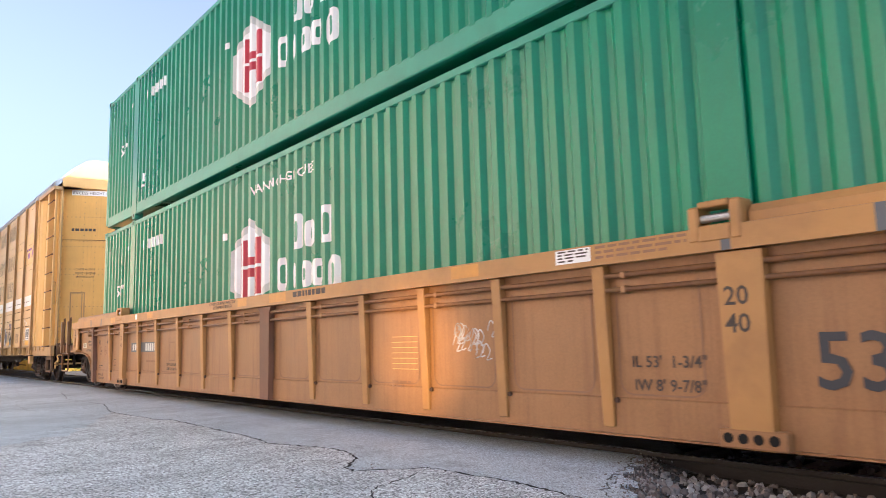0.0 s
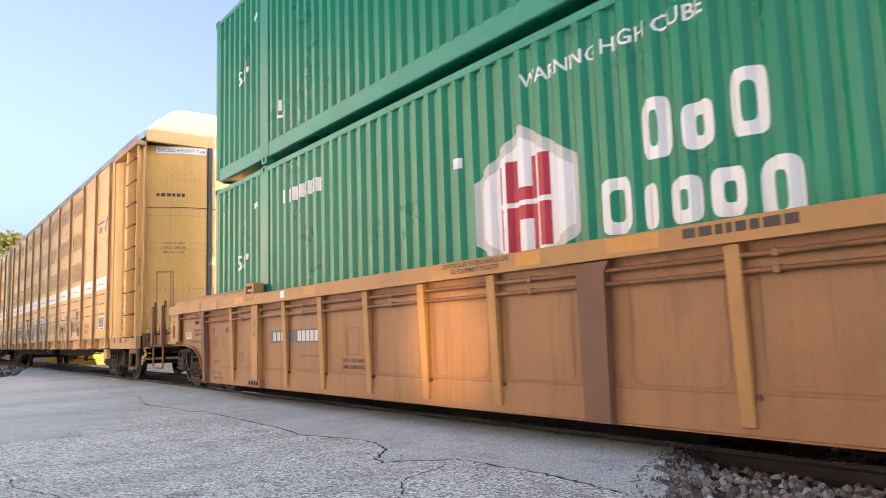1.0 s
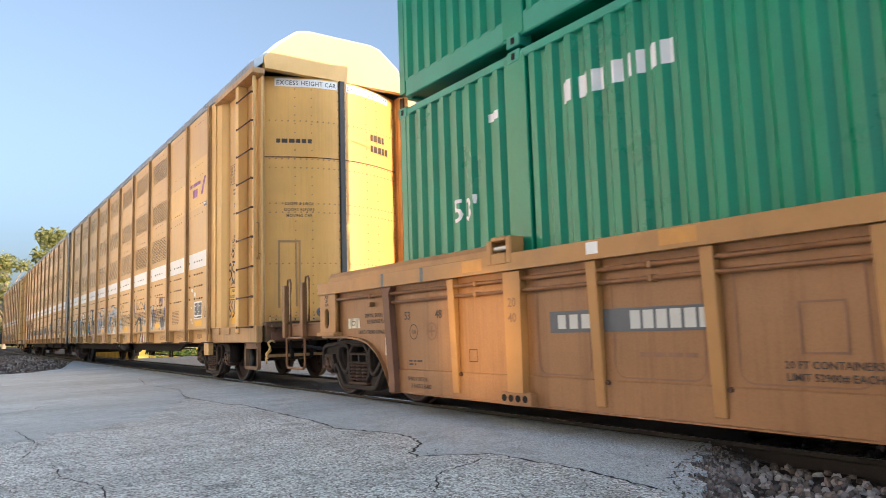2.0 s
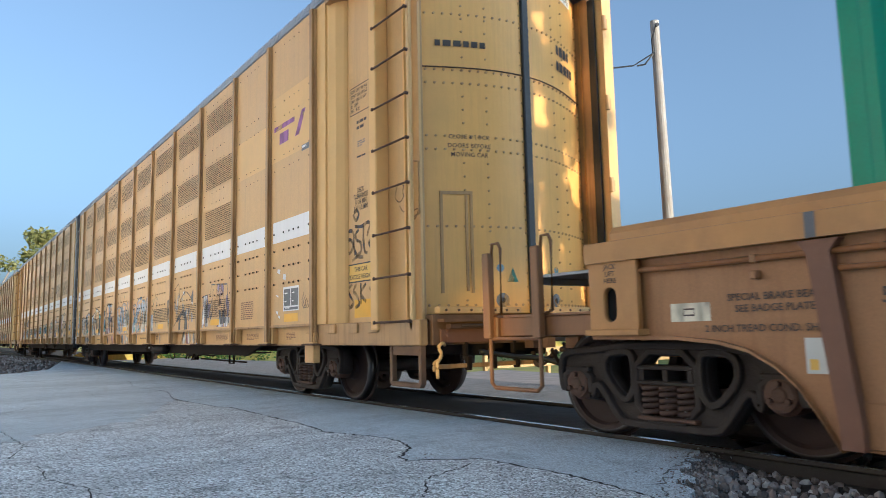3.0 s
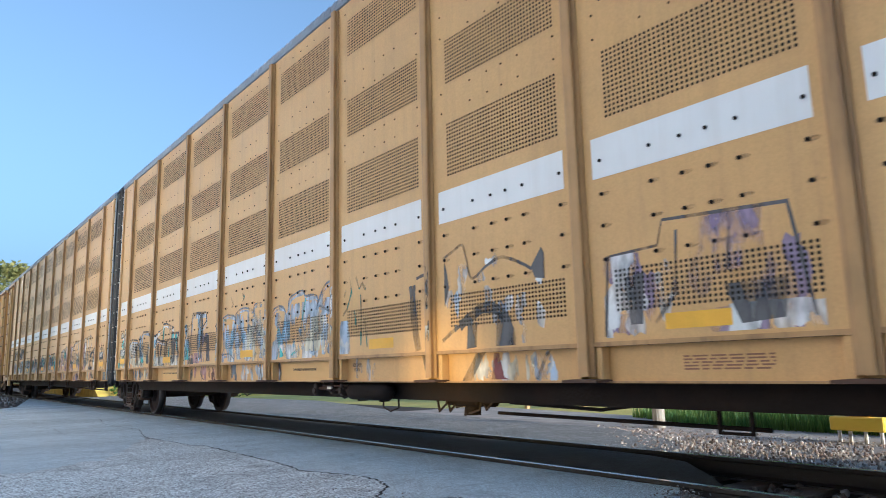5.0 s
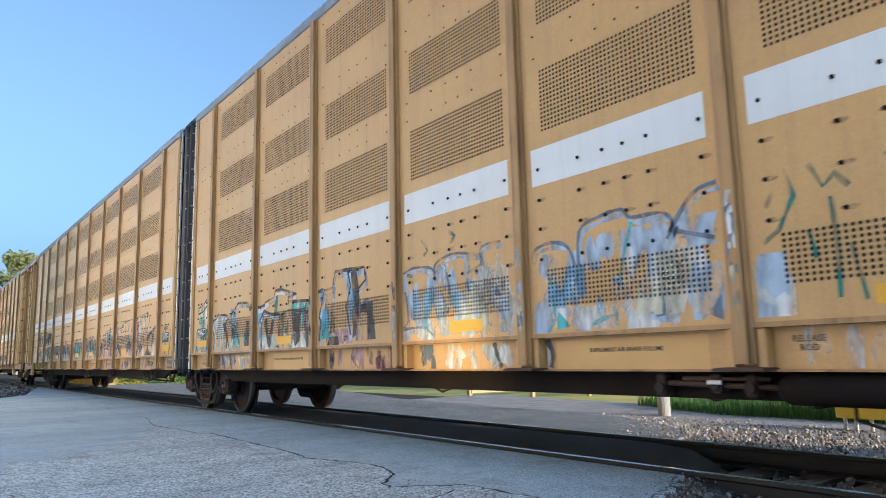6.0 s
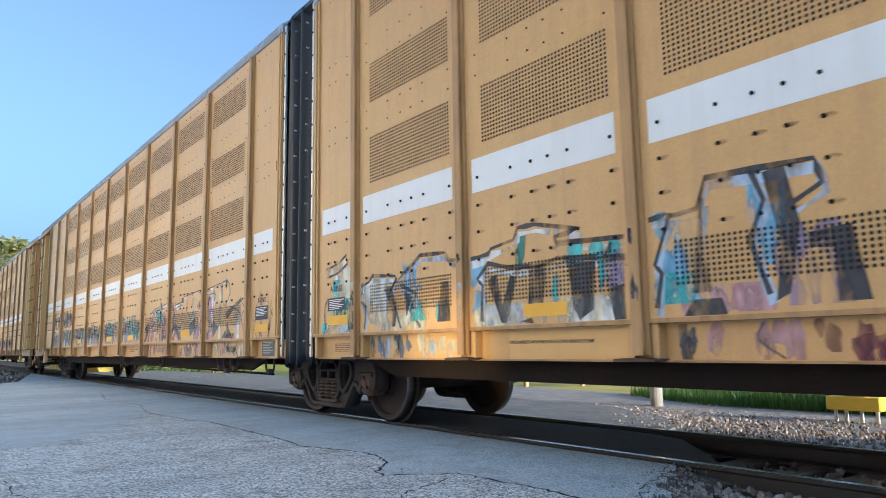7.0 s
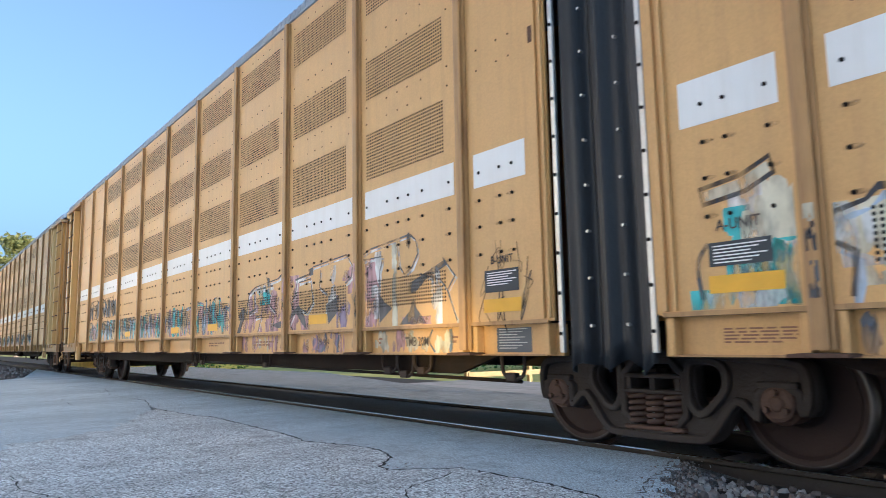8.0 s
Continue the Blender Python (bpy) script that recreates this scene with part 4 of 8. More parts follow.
        # framed recess on one leaf
        if s < 0:
            bm = bmesh.new()
            for u0, u1, z0, z1 in ((-1.04, -1.015, 1.28, 2.37), (-0.735, -0.71, 1.28, 2.37), (-0.785, -0.765, 1.30, 2.34), (-1.04, -0.71, 2.35, 2.385)):
                v0, v1 = (0.40 - 0.42 * math.sin((1 + u / 1.3) * math.pi / 2) for u in (u0, u1))
                prism(bm, [(u0, v0 - 0.016), (u1, v1 - 0.016), (u1, v1 + 0.012), (u0, v0 + 0.012)], "z", z0, z1)
            part("door_recess", bm, M["rack_post"], dr, "shallow framed recess in the door")
        # edge channel outboard of the leaf
        bm = bmesh.new()
        box(bm, s * 1.30, s * 1.327, 0.17, 0.42, 1.0, 5.16)
        part("door_jamb", bm, M["rack_post"], c)
    for s in (-1, 1):
        bm = bmesh.new()
        box(bm, *sorted((s * 0.18, s * 1.28)), -0.035, 0.06, 1.056, 1.125, 0.006)
        brd = part("threshold_board", bm, M["rack"], c, "tan riveted threshold board")
        for k in range(7):
            bm = bmesh.new()
            rod(bm, (s * (0.24 + k * 0.16), -0.034, 1.09), (s * (0.24 + k * 0.16), -0.045, 1.09), 0.014, 6)
            part("rivet", bm, M["rust"], brd)
        bm = bmesh.new()
        box(bm, *sorted((s * 0.25, s * 1.20)), -0.10, -0.022, 0.90, 0.955, 0.006)
        part("sill_rail", bm, M["rust"], c)
        bm = bmesh.new()
        pipe(bm, [(s * 0.45, -0.06, 0.93), (s * 0.45, -0.15, 0.93), (s * 1.05, -0.15, 0.93), (s * 1.05, -0.06, 0.93)], 0.012)
        part("hand_hold", bm, M["hanger"], c, "rusty hand hold", True)
    bm = bmesh.new()
    box(bm, -0.05, 0.05, -0.06, 0.04, 1.06, 5.16, 0.01)
    part("door_seal", bm, M["rubber"], c, "black rubber door seal")
    bm = bmesh.new()
    prism(bm, [(-1.36, 5.162), (1.36, 5.162), (1.38, 5.34), (1.10, 5.62), (0.78, 5.88), (0.58, 5.93), (-0.58, 5.93), (-0.78, 5.88), (-1.10, 5.62), (-1.38, 5.34)], "y", -0.02, 0.10)
    # paler tan than the side panels, for the sunlight on the roof end
    part("end_cap", bm, M["rack_light"], c, "tan roof end, coloured paler for the sun on it")
    # underframe
    bm = bmesh.new()
    box(bm, -1.42, 1.42, 0.05, U_END, 0.97, 0.998)
    box(bm, -0.40, 0.40, 0.2, U_END, 0.60, 0.97, 0.02)
    for yy in POSTS:
        cb = bmesh.new()
        box(cb, -1.40, 1.40, yy - 0.05, yy + 0.05, 0.74, 0.968)
        part("cross_beam", cb, M["under"], c)
    for s in (-1, 1):
        sg = bmesh.new()
        prism(sg, [(4.7, 0.735), (5.4, 0.56), (19.7, 0.56), (20.3, 0.735)], "x", s * 1.24, s * 1.30)
        part("side_girder", sg, M["under"], c, "dark side girder below the sill")
    part("underframe", bm, M["under"], c, "black grimy underframe")
    bm = bmesh.new()
    box(bm, -1.36, 1.36, -0.02, 0.10, 0.74, 1.05, 0.01)
    box(bm, -1.30, 1.30, -0.14, -0.02, 0.97, 1.0)
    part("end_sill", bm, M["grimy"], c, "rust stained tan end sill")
    for x0, x1 in ((-1.28, -0.55), (0.55, 1.28)):
        bm = bmesh.new()
        box(bm, x0, x1, -0.045, -0.021, 0.76, 0.90, 0.006)
        for k in range(3):
            rod(bm, (x0 + 0.08, -0.045, 0.78 + k * 0.05), (x0 + 0.08, -0.06, 0.78 + k * 0.05), 0.012, 6)
        part("sill_plate", bm, M["well_brown"], c, "dark rusty reinforcing plate")
    bm = bmesh.new()
    lathe(bm, [(9.95, 0.02), (9.97, 0.06), (10.02, 0.088), (10.72, 0.088), (10.77, 0.06), (10.79, 0.02)], (-1.40, 0, 0.635), "y", 20)
    part("air_reservoir", bm, M["under"], c, "rusty air reservoir", True)
    for uu in (10.14, 10.58):
        bm = bmesh.new()
        box(bm, -1.42, -1.31, uu - 0.025, uu + 0.025, 0.535, 0.734, 0.006)
        part("reservoir_strap", bm, M["under"], c, "black strap round the reservoir")
    bm = bmesh.new()
    rod(bm, (-1.38, 10.80, 0.64), (-1.38, 11.60, 0.66), 0.018, 8)
    rod(bm, (-1.40, 10.84, 0.69), (-1.40, 11.42, 0.69), 0.013, 8)
    part("air_pipe", bm, M["rust"], c, "thin rusty air pipe", True)
    for uu, z0 in ((10.95, 0.58), (11.18, 0.60), (11.58, 0.57)):
        bm = bmesh.new()
        box(bm, -1.43, -1.32, uu - 0.035, uu + 0.035, z0, 0.72, 0.012)
        rod(bm, (-1.45, uu, z0 + 0.06), (-1.32, uu, z0 + 0.06), 0.035, 10)
        part("pipe_valve", bm, M["hanger"], c, "dark iron pipe valve")
    bm = bmesh.new()
    box(bm, -1.46, -1.44, 11.12, 11.22, 0.655, 0.685, 0.004)
    part("valve_handle", bm, M["alu"], c, "bare metal cut-out handle")
    rng = random.Random(15)
    bm = bmesh.new()
    box(bm, -1.12, -0.92, 8.95, 9.30, 0.50, 0.74, 0.02)
    rod(bm, (-1.02, 8.80, 0.56), (-1.02, 9.45, 0.56), 0.06, 12)
    rod(bm, (-1.02, 9.12, 0.42), (-1.02, 9.12, 0.52), 0.075, 12)
    part("brake_valve", bm, M["under"], c, "black brake valve with pipes")
    for k in range(5):
        bm = bmesh.new()
        u = 8.75 + k * 0.17
        pipe(bm, [(-1.05, u, 0.70), (-1.08, u + 0.03, rng.uniform(0.46, 0.54)), (-1.08, u + rng.uniform(0.1, 0.25), rng.uniform(0.42, 0.50)), (-1.0, u + 0.3, 0.62)], 0.013)
        part("brake_pipe", bm, M["hanger"], c)
    bm = bmesh.new()
    rod(bm, (-1.0, 6.2, 0.43), (-1.0, 8.78, 0.45), 0.015, 8)
    part("brake_rod", bm, M["under"], c)
    for yy, zz in ((10.2, 0.46), (11.2, 0.58), (14.2, 0.56)):
        bm = bmesh.new()
        pipe(bm, [(-1.15, yy, 0.73), (-1.15, yy, zz), (-1.15, yy + 0.16, zz - 0.04), (-1.15, yy + 0.3, zz), (-1.15, yy + 0.3, 0.73)], 0.011)
        part("hanger", bm, M["hanger"], c)
    bm = bmesh.new()
    pipe(bm, [(-1.2, 4.6, 0.62), (-1.2, 7.0, 0.58), (-1.2, 7.4, 0.53), (-1.2, 8.4, 0.56)], 0.014)
    part("brake_rod", bm, M["under"], c)
    bm = bmesh.new()
    pipe(bm, [(-1.22, 6.2, 0.74), (-1.22, 6.2, 0.42), (-1.22, 6.42, 0.42), (-1.22, 6.42, 0.74)], 0.018)
    part("safety_loop", bm, M["under"], c)
    bm = bmesh.new()
    pipe(bm, [(-0.8, 3.6, 0.64), (-0.8, 18.5, 0.64)], 0.018)
    part("brake_rod", bm, M["under"], c)
    # hanging gear along the other side
    bm = bmesh.new()
    rod(bm, (1.34, 11.8, 0.60), (1.34, 20.6, 0.52), 0.016, 8)
    part("brake_rod", bm, M["under"], c, "black brake rod", True)
    for uu in (12.3, 12.7, 15.4, 18.6, 18.9, 19.2, 20.5):
        bm = bmesh.new()
        lo = rng.uniform(0.51, 0.57)
        pipe(bm, curve_3d([(1.36, uu - 0.12, 0.73), (1.36, uu - 0.10, lo + 0.05), (1.36, uu, lo), (1.36, uu + 0.14, lo + 0.03), (1.36, uu + 0.16, 0.73)]), 0.016, 6)
        box(bm, 1.33, 1.39, uu - 0.05, uu + 0.07, lo - 0.02, lo + 0.05, 0.008)
        part("hanger", bm, M["hanger"], c, "black rod hanger")
    truck(c, 3.55)
    coupler(c, 0.0, -0.30)
    bm = bmesh.new()
    box(bm, -1.36, 0.60, -0.075, -0.045, 0.505, 0.55, 0.006)
    lev = part("lever_bar", bm, M["rack_post"], c, "tan uncoupling lever bar")
    bm = bmesh.new()
    pipe(bm, curve_3d([(-1.22, -0.02, 0.74), (-1.30, -0.10, 0.76), (-1.36, -0.12, 0.72), (-1.33, -0.12, 0.66), (-1.36, -0.13, 0.60), (-1.40, -0.15, 0.56), (-1.40, -0.15, 0.42)]), 0.017)
    pipe(bm, curve_3d([(-1.33, -0.12, 0.64), (-1.30, -0.05, 0.60), (-1.32, 0.02, 0.56), (-1.32, 0.02, 0.48)]), 0.017)
    part("cut_lever", bm, M["rack_light"], lev, "bent tan uncoupling handle", True)
    for xx in (-0.95, -0.62, -0.3):
        bm = bmesh.new()
        box(bm, xx - 0.03, xx + 0.03, -0.09, -0.03, 0.48, 0.62, 0.008)
        box(bm, xx - 0.014, xx + 0.014, -0.04, 0.02, 0.58, 0.78)
        part("lever_bracket", bm, M["under"], lev, "black lever bracket")
    bm = bmesh.new()
    pipe(bm, curve_3d([(-0.75, 0.0, 0.66), (-0.40, -0.12, 0.60), (-0.10, -0.30, 0.56), (0.12, -0.52, 0.42), (0.16, -0.62, 0.24), (0.15, -0.62, 0.15)]), 0.027)
    pipe(bm, curve_3d([(0.12, -0.56, 0.74), (0.14, -0.58, 0.5), (0.15, -0.60, 0.2)]), 0.03)
    box(bm, 0.09, 0.21, -0.68, -0.56, 0.12, 0.22, 0.02)
    part("air_hose", bm, M["rubber"], c, "black rubber brake hose", True)
    rng = random.Random(23)
    for k in range(9):
        bm = bmesh.new()
        q = Vector((rng.uniform(-0.2, 0.9), rng.uniform(-0.5, 0.0), rng.uniform(0.62, 0.78)))
        pipe(bm, curve_3d([q, q + Vector((rng.uniform(-0.2, 0.2), -0.12, rng.uniform(-0.14, 0.0))), q + Vector((rng.uniform(-0.25, 0.25), -0.22, rng.uniform(-0.10, 0.06)))]), rng.uniform(0.012, 0.03), 6)
        part("brake_fitting", bm, M["hanger"], c, "", True)
    return c


def bellows(owner):
    """The folded rubber gangway between the two units, with its clamping strips."""
    for s in (-1, 1):
        bm = bmesh.new()
        n, m = 48, 30
        cols = []
        for i in range(n + 1):
            f = i / n
            col = []
            for j in range(m + 1):
                h = j / m
                sway = 0.10 * math.sin(h * 5.0 + f * 2.0) + 0.05 * math.sin(h * 11.0)
                fold = 0.052 * math.sin(f * math.pi * 5 + 0.4 + sway) + 0.020 * math.sin(f * math.pi * 13 + 1.2 * sway + 1.0) * (1.2 - h)
                foot = 0.66 + 0.035 * math.sin(f * math.pi * 5 + 2.0) + 0.02 * math.sin(f * 23)
                col.append(bm.verts.new((s * (1.45 + fold), U_END + 0.02 + 0.80 * f, foot + (5.30 - foot) * h)))
            cols.append(col)
        for a, b in zip(cols, cols[1:]):
            for k in range(m):
                bm.faces.new((a[k], b[k], b[k + 1], a[k + 1]))
        bel = part("bellows", bm, M["rubber"], owner, "black folded rubber bellows", True)
        bel.modifiers.new("cloth", "SOLIDIFY").thickness = 0.012
        bm = bmesh.new()
        for col in (0.24, 0.56):
            for k in range(13):
                rod(bm, (s * 1.48, U_END + col, 0.95 + 0.34 * k), (s * 1.512, U_END + col, 0.95 + 0.34 * k), 0.012, 6)
        tagged(part("stud", bm, M["alu"], bel), kind="stuff")
        for yy in (U_END - 0.16, U_END - 0.09, U_END + 0.94, U_END + 1.01):
            bm = bmesh.new()
            box(bm, s * 1.521, s * 1.545, yy - 0.014, yy + 0.014, 1.02, 5.14, 0.004)
            part("edge_flange", bm, M["rack"], owner, "tan upright edge flange")
        for yy in (U_END + 0.015, U_END + 0.835):
            bm = bmesh.new()
            box(bm, s * 1.50, s * 1.53, yy - 0.022, yy + 0.022, 0.76, 5.2, 0.004)
            st = part("clamp_strip", bm, M["alu"], owner, "bright metal clamping strip")
            bm = bmesh.new()
            for k in range(15):
                rod(bm, (s * 1.53, yy, 0.9 + 0.3 * k), (s * 1.54, yy, 0.9 + 0.3 * k), 0.014, 6)
            tagged(part("screws", bm, M["under"], st), kind="stuff")
    bm = bmesh.new()
    prism(bm, [(-1.50, 5.25), (-1.42, 5.40), (-1.14, 5.70), (-0.8, 5.96), (-0.6, 6.0), (0.6, 6.0), (0.8, 5.96), (1.14, 5.70), (1.42, 5.40), (1.50, 5.25), (1.40, 5.2), (0.7, 5.80), (-0.7, 5.80), (-1.40, 5.2)], "y", U_END, U_END + 0.86)
    part("bellows_roof", bm, M["rubber"], owner, "black rubber gangway roof")
    truck(owner, 21.55, 1.84, 0.44)


ground_parts()
rails()
well_car()
lower = container("container", 0.45, "lower green corrugated 53 foot container with white and red hexagon mark")
upper = container("container", 0.45 + 2.925, "upper green corrugated 53 foot container with white and red hexagon mark")
unit_a = rack_unit("auto_rack_unit", "tan two-level car carrier unit with perforated panels and spray paint", "car carrier units")
unit_b = copy_thing(unit_a, Matrix())
unit_c = copy_thing(unit_a, Matrix())
bellows(unit_a)


def twin(ob):
    """Register the copied wheelsets of a unit."""
    for o in ob.children:
        if o.name.startswith("wheelset"):
            SPINNING.append((o, 0.43, o.location.y, 0.43))


twin(unit_b), twin(unit_c)
# copies ahead, past the crossing and out of view, added to shade the road
for ob, y, z in [(o, y - 24.0, z) for o, y, z in MOVING]:
    ahead = copy_thing(ob, Matrix())
    MOVING.append((ahead, y, z))
    twin(ahead)
MOVING += [(unit_a, 20.40, 0.0), (unit_b, 63.65, 0.0), (unit_c, 65.05, 0.0)]
TURNED = {unit_b.name: 180}



# ---------------------------------------------------------------- lettering, marks and spray paint
INFO = {}
for ob, y, z in MOVING:
    INFO[ob.name] = pose(0, y, z, 0, 0, TURNED.get(ob.name, 0)).inverted()


def spray(name, base, cover=0.75, scale=7.0):
    """Thin spray paint, patchy so that the sheet shows through."""
    m = mat(name, base, 0.55, 0, 0.12, 5)
    nd, ln = m.node_tree.nodes, m.node_tree.links
    tc = nd.new("ShaderNodeTexCoord")
    n = nd.new("ShaderNodeTexNoise")
    n.inputs["Scale"].default_value, n.inputs["Detail"].default_value = scale, 5
    r = nd.new("ShaderNodeMapRange")
    r.inputs["From Min"].default_value, r.inputs["From Max"].default_value = 0.35, 0.62
    r.inputs["To Min"].default_value, r.inputs["To Max"].default_value = max(0, cover - 0.6), min(1, cover + 0.25)
    mp = nd.new("ShaderNodeMapping")
    mp.inputs["Scale"].default_value = (1.0, 1.0, 0.4)
    ln.new(tc.outputs["Object"], mp.inputs["Vector"])
    ln.new(mp.outputs["Vector"], n.inputs["Vector"])
    ln.new(n.outputs["Fac"], r.inputs["Value"])
    ln.new(r.outputs["Result"], nd["Principled BSDF"].inputs["Alpha"])
    return m


S = {
    "black": spray("spray_black", (0.035, 0.035, 0.045), 0.85),
    "grey": spray("spray_grey", (0.10, 0.10, 0.11), 0.85),
    "white": spray("spray_white", (0.85, 0.86, 0.86), 0.6),
    "pale": spray("spray_pale_blue", (0.50, 0.60, 0.76), 0.68),
    "blue": spray("spray_blue", (0.30, 0.54, 0.78), 0.62),
    "aqua": spray("spray_aqua", (0.14, 0.56, 0.58), 0.62),
    "teal": spray("spray_teal", (0.06, 0.24, 0.19), 0.6),
    "pink": spray("spray_pink", (0.58, 0.36, 0.38), 0.6),
    "lilac": spray("spray_lilac", (0.36, 0.29, 0.44), 0.5),
    "cream": spray("spray_cream", (0.74, 0.70, 0.54), 0.7),
    "maroon": spray("spray_maroon", (0.18, 0.05, 0.07), 0.7),
    "purple": spray("decal_purple", (0.30, 0.10, 0.36), 0.9),
    "slate": spray("spray_slate", (0.16, 0.20, 0.27), 0.75),
}


def stick(owner, name, me, material, label="", under=None):
    """Fix a flat mesh, given in places along the train at the start, to its car."""
    me.transform(INFO[owner.name])
    return part(name, me, material, under or owner, label)


def flat(polys, x):
    """Flat patches on a face that looks towards -x; each a list of (y, z)."""
    bm = bmesh.new()
    for pl in polys:
        bm.faces.new([bm.verts.new((x, y, z)) for y, z in pl])
    me = bpy.data.meshes.new("flat")
    bm.to_mesh(me)
    bm.free()
    return me


def ribbon(pts, w, x, closed=False, wob=0.0, rng=None):
    """A painted stroke of width w along points (y, z)."""
    pts = [Vector(p) for p in pts]
    n = len(pts)
    bm = bmesh.new()
    L, R = [], []
    for i, p in enumerate(pts):
        a = pts[(i - 1) % n] if closed or i else p
        b = pts[(i + 1) % n] if closed or i < n - 1 else p
        d = (b - a).normalized() if (b - a).length else Vector((1, 0))
        nn = Vector((-d.y, d.x))
        k = w / 2 * (1 + (rng.uniform(-wob, wob) if rng else 0))
        L.append(bm.verts.new((x, *(p + nn * k))))
        R.append(bm.verts.new((x, *(p - nn * k))))
    for i in range(n if closed else n - 1):
        j = (i + 1) % n
        bm.faces.new((L[i], L[j], R[j], R[i]))
    me = bpy.data.meshes.new("stroke")
    bm.to_mesh(me)
    bm.free()
    return me


def curve_pts(ctrl, n=6):
    """Smooth run through control points."""
    c = [Vector(p) for p in ctrl]
    out = []
    for i in range(len(c) - 1):
        p0, p1, p2, p3 = c[max(i - 1, 0)], c[i], c[i + 1], c[min(i + 2, len(c) - 1)]
        for k in range(n):
            t = k / n
            out.append(0.5 * ((2 * p1) + (p2 - p0) * t + (2 * p0 - 5 * p1 + 4 * p2 - p3) * t * t + (3 * p1 - p0 - 3 * p2 + p3) * t * t * t))
    out.append(c[-1])
    return out


def islands(me):
    """The loose pieces of a mesh, each as a mesh of its own."""
    bm = bmesh.new()
    bm.from_mesh(me)
    bmesh.ops.remove_doubles(bm, verts=bm.verts, dist=1e-5)
    bm.verts.index_update()
    seen, out = set(), []
    for v in bm.verts:
        if v.index in seen or not v.link_faces:
            continue
        todo, group = [v], []
        seen.add(v.index)
        while todo:
            q = todo.pop()
            group.append(q)
            for e in q.link_edges:
                w = e.other_vert(q)
                if w.index not in seen:
                    seen.add(w.index)
                    todo.append(w)
        at = {q.index: k for k, q in enumerate(group)}
        faces = {f for q in group for f in q.link_faces}
        m = bpy.data.meshes.new(me.name)
        m.from_pydata([q.co[:] for q in group], [], [[at[q.index] for q in f.verts] for f in sorted(faces, key=lambda f: f.index)])
        out.append(m)
    bm.free()
    return out


def lettering(owner, text, size, Y, Z, material, x, align="CENTER", squeeze=1.0, name="lettering"):
    me = words(text, size, on_side(x, Y, Z), align, 0.0004, squeeze)
    if size < 0.1:
        return stick(owner, name, me, material)
    for m in islands(me):
        stick(owner, "letter", m, material)


def bars(owner, Y0, Y1, Z0, Z1, rows, material, x, seed=1):
    """Lettering too small to read: broken bars of its size."""
    rng = random.Random(seed)
    polys = []
    h = (Z1 - Z0) / rows
    for r in range(rows):
        z = Z1 - r * h
        y = Y0
        end = Y1 if r < rows - 1 else Y0 + (Y1 - Y0) * rng.uniform(0.5, 1)
        while y > end:
            w = rng.uniform(0.04, 0.12)
            e = max(y - w, end)
            polys.append([(y, z - h * 0.62), (e, z - h * 0.62), (e, z - h * 0.1), (y, z - h * 0.1)])
            y = e - 0.02
    return stick(owner, "worn_lettering", flat(polys, x), material)


def rect(Y0, Y1, Z0, Z1):
    return [(Y0, Z0), (Y1, Z0), (Y1, Z1), (Y0, Z1)]


XS = -1.5235  # just proud of the side panels, below the holes


def patch_shape(cy, cz, ry, rz, rng, lo, hi, zlo, zhi):
    """An uneven sprayed blotch, kept inside its bay."""
    out = []
    for k in range(11):
        a = 2 * math.pi * k / 11
        q = rng.uniform(0.65, 1.2)
        out.append((min(hi, max(lo, cy + ry * q * math.cos(a))), min(zhi, max(zlo, cz + rz * q * math.sin(a)))))
    return out


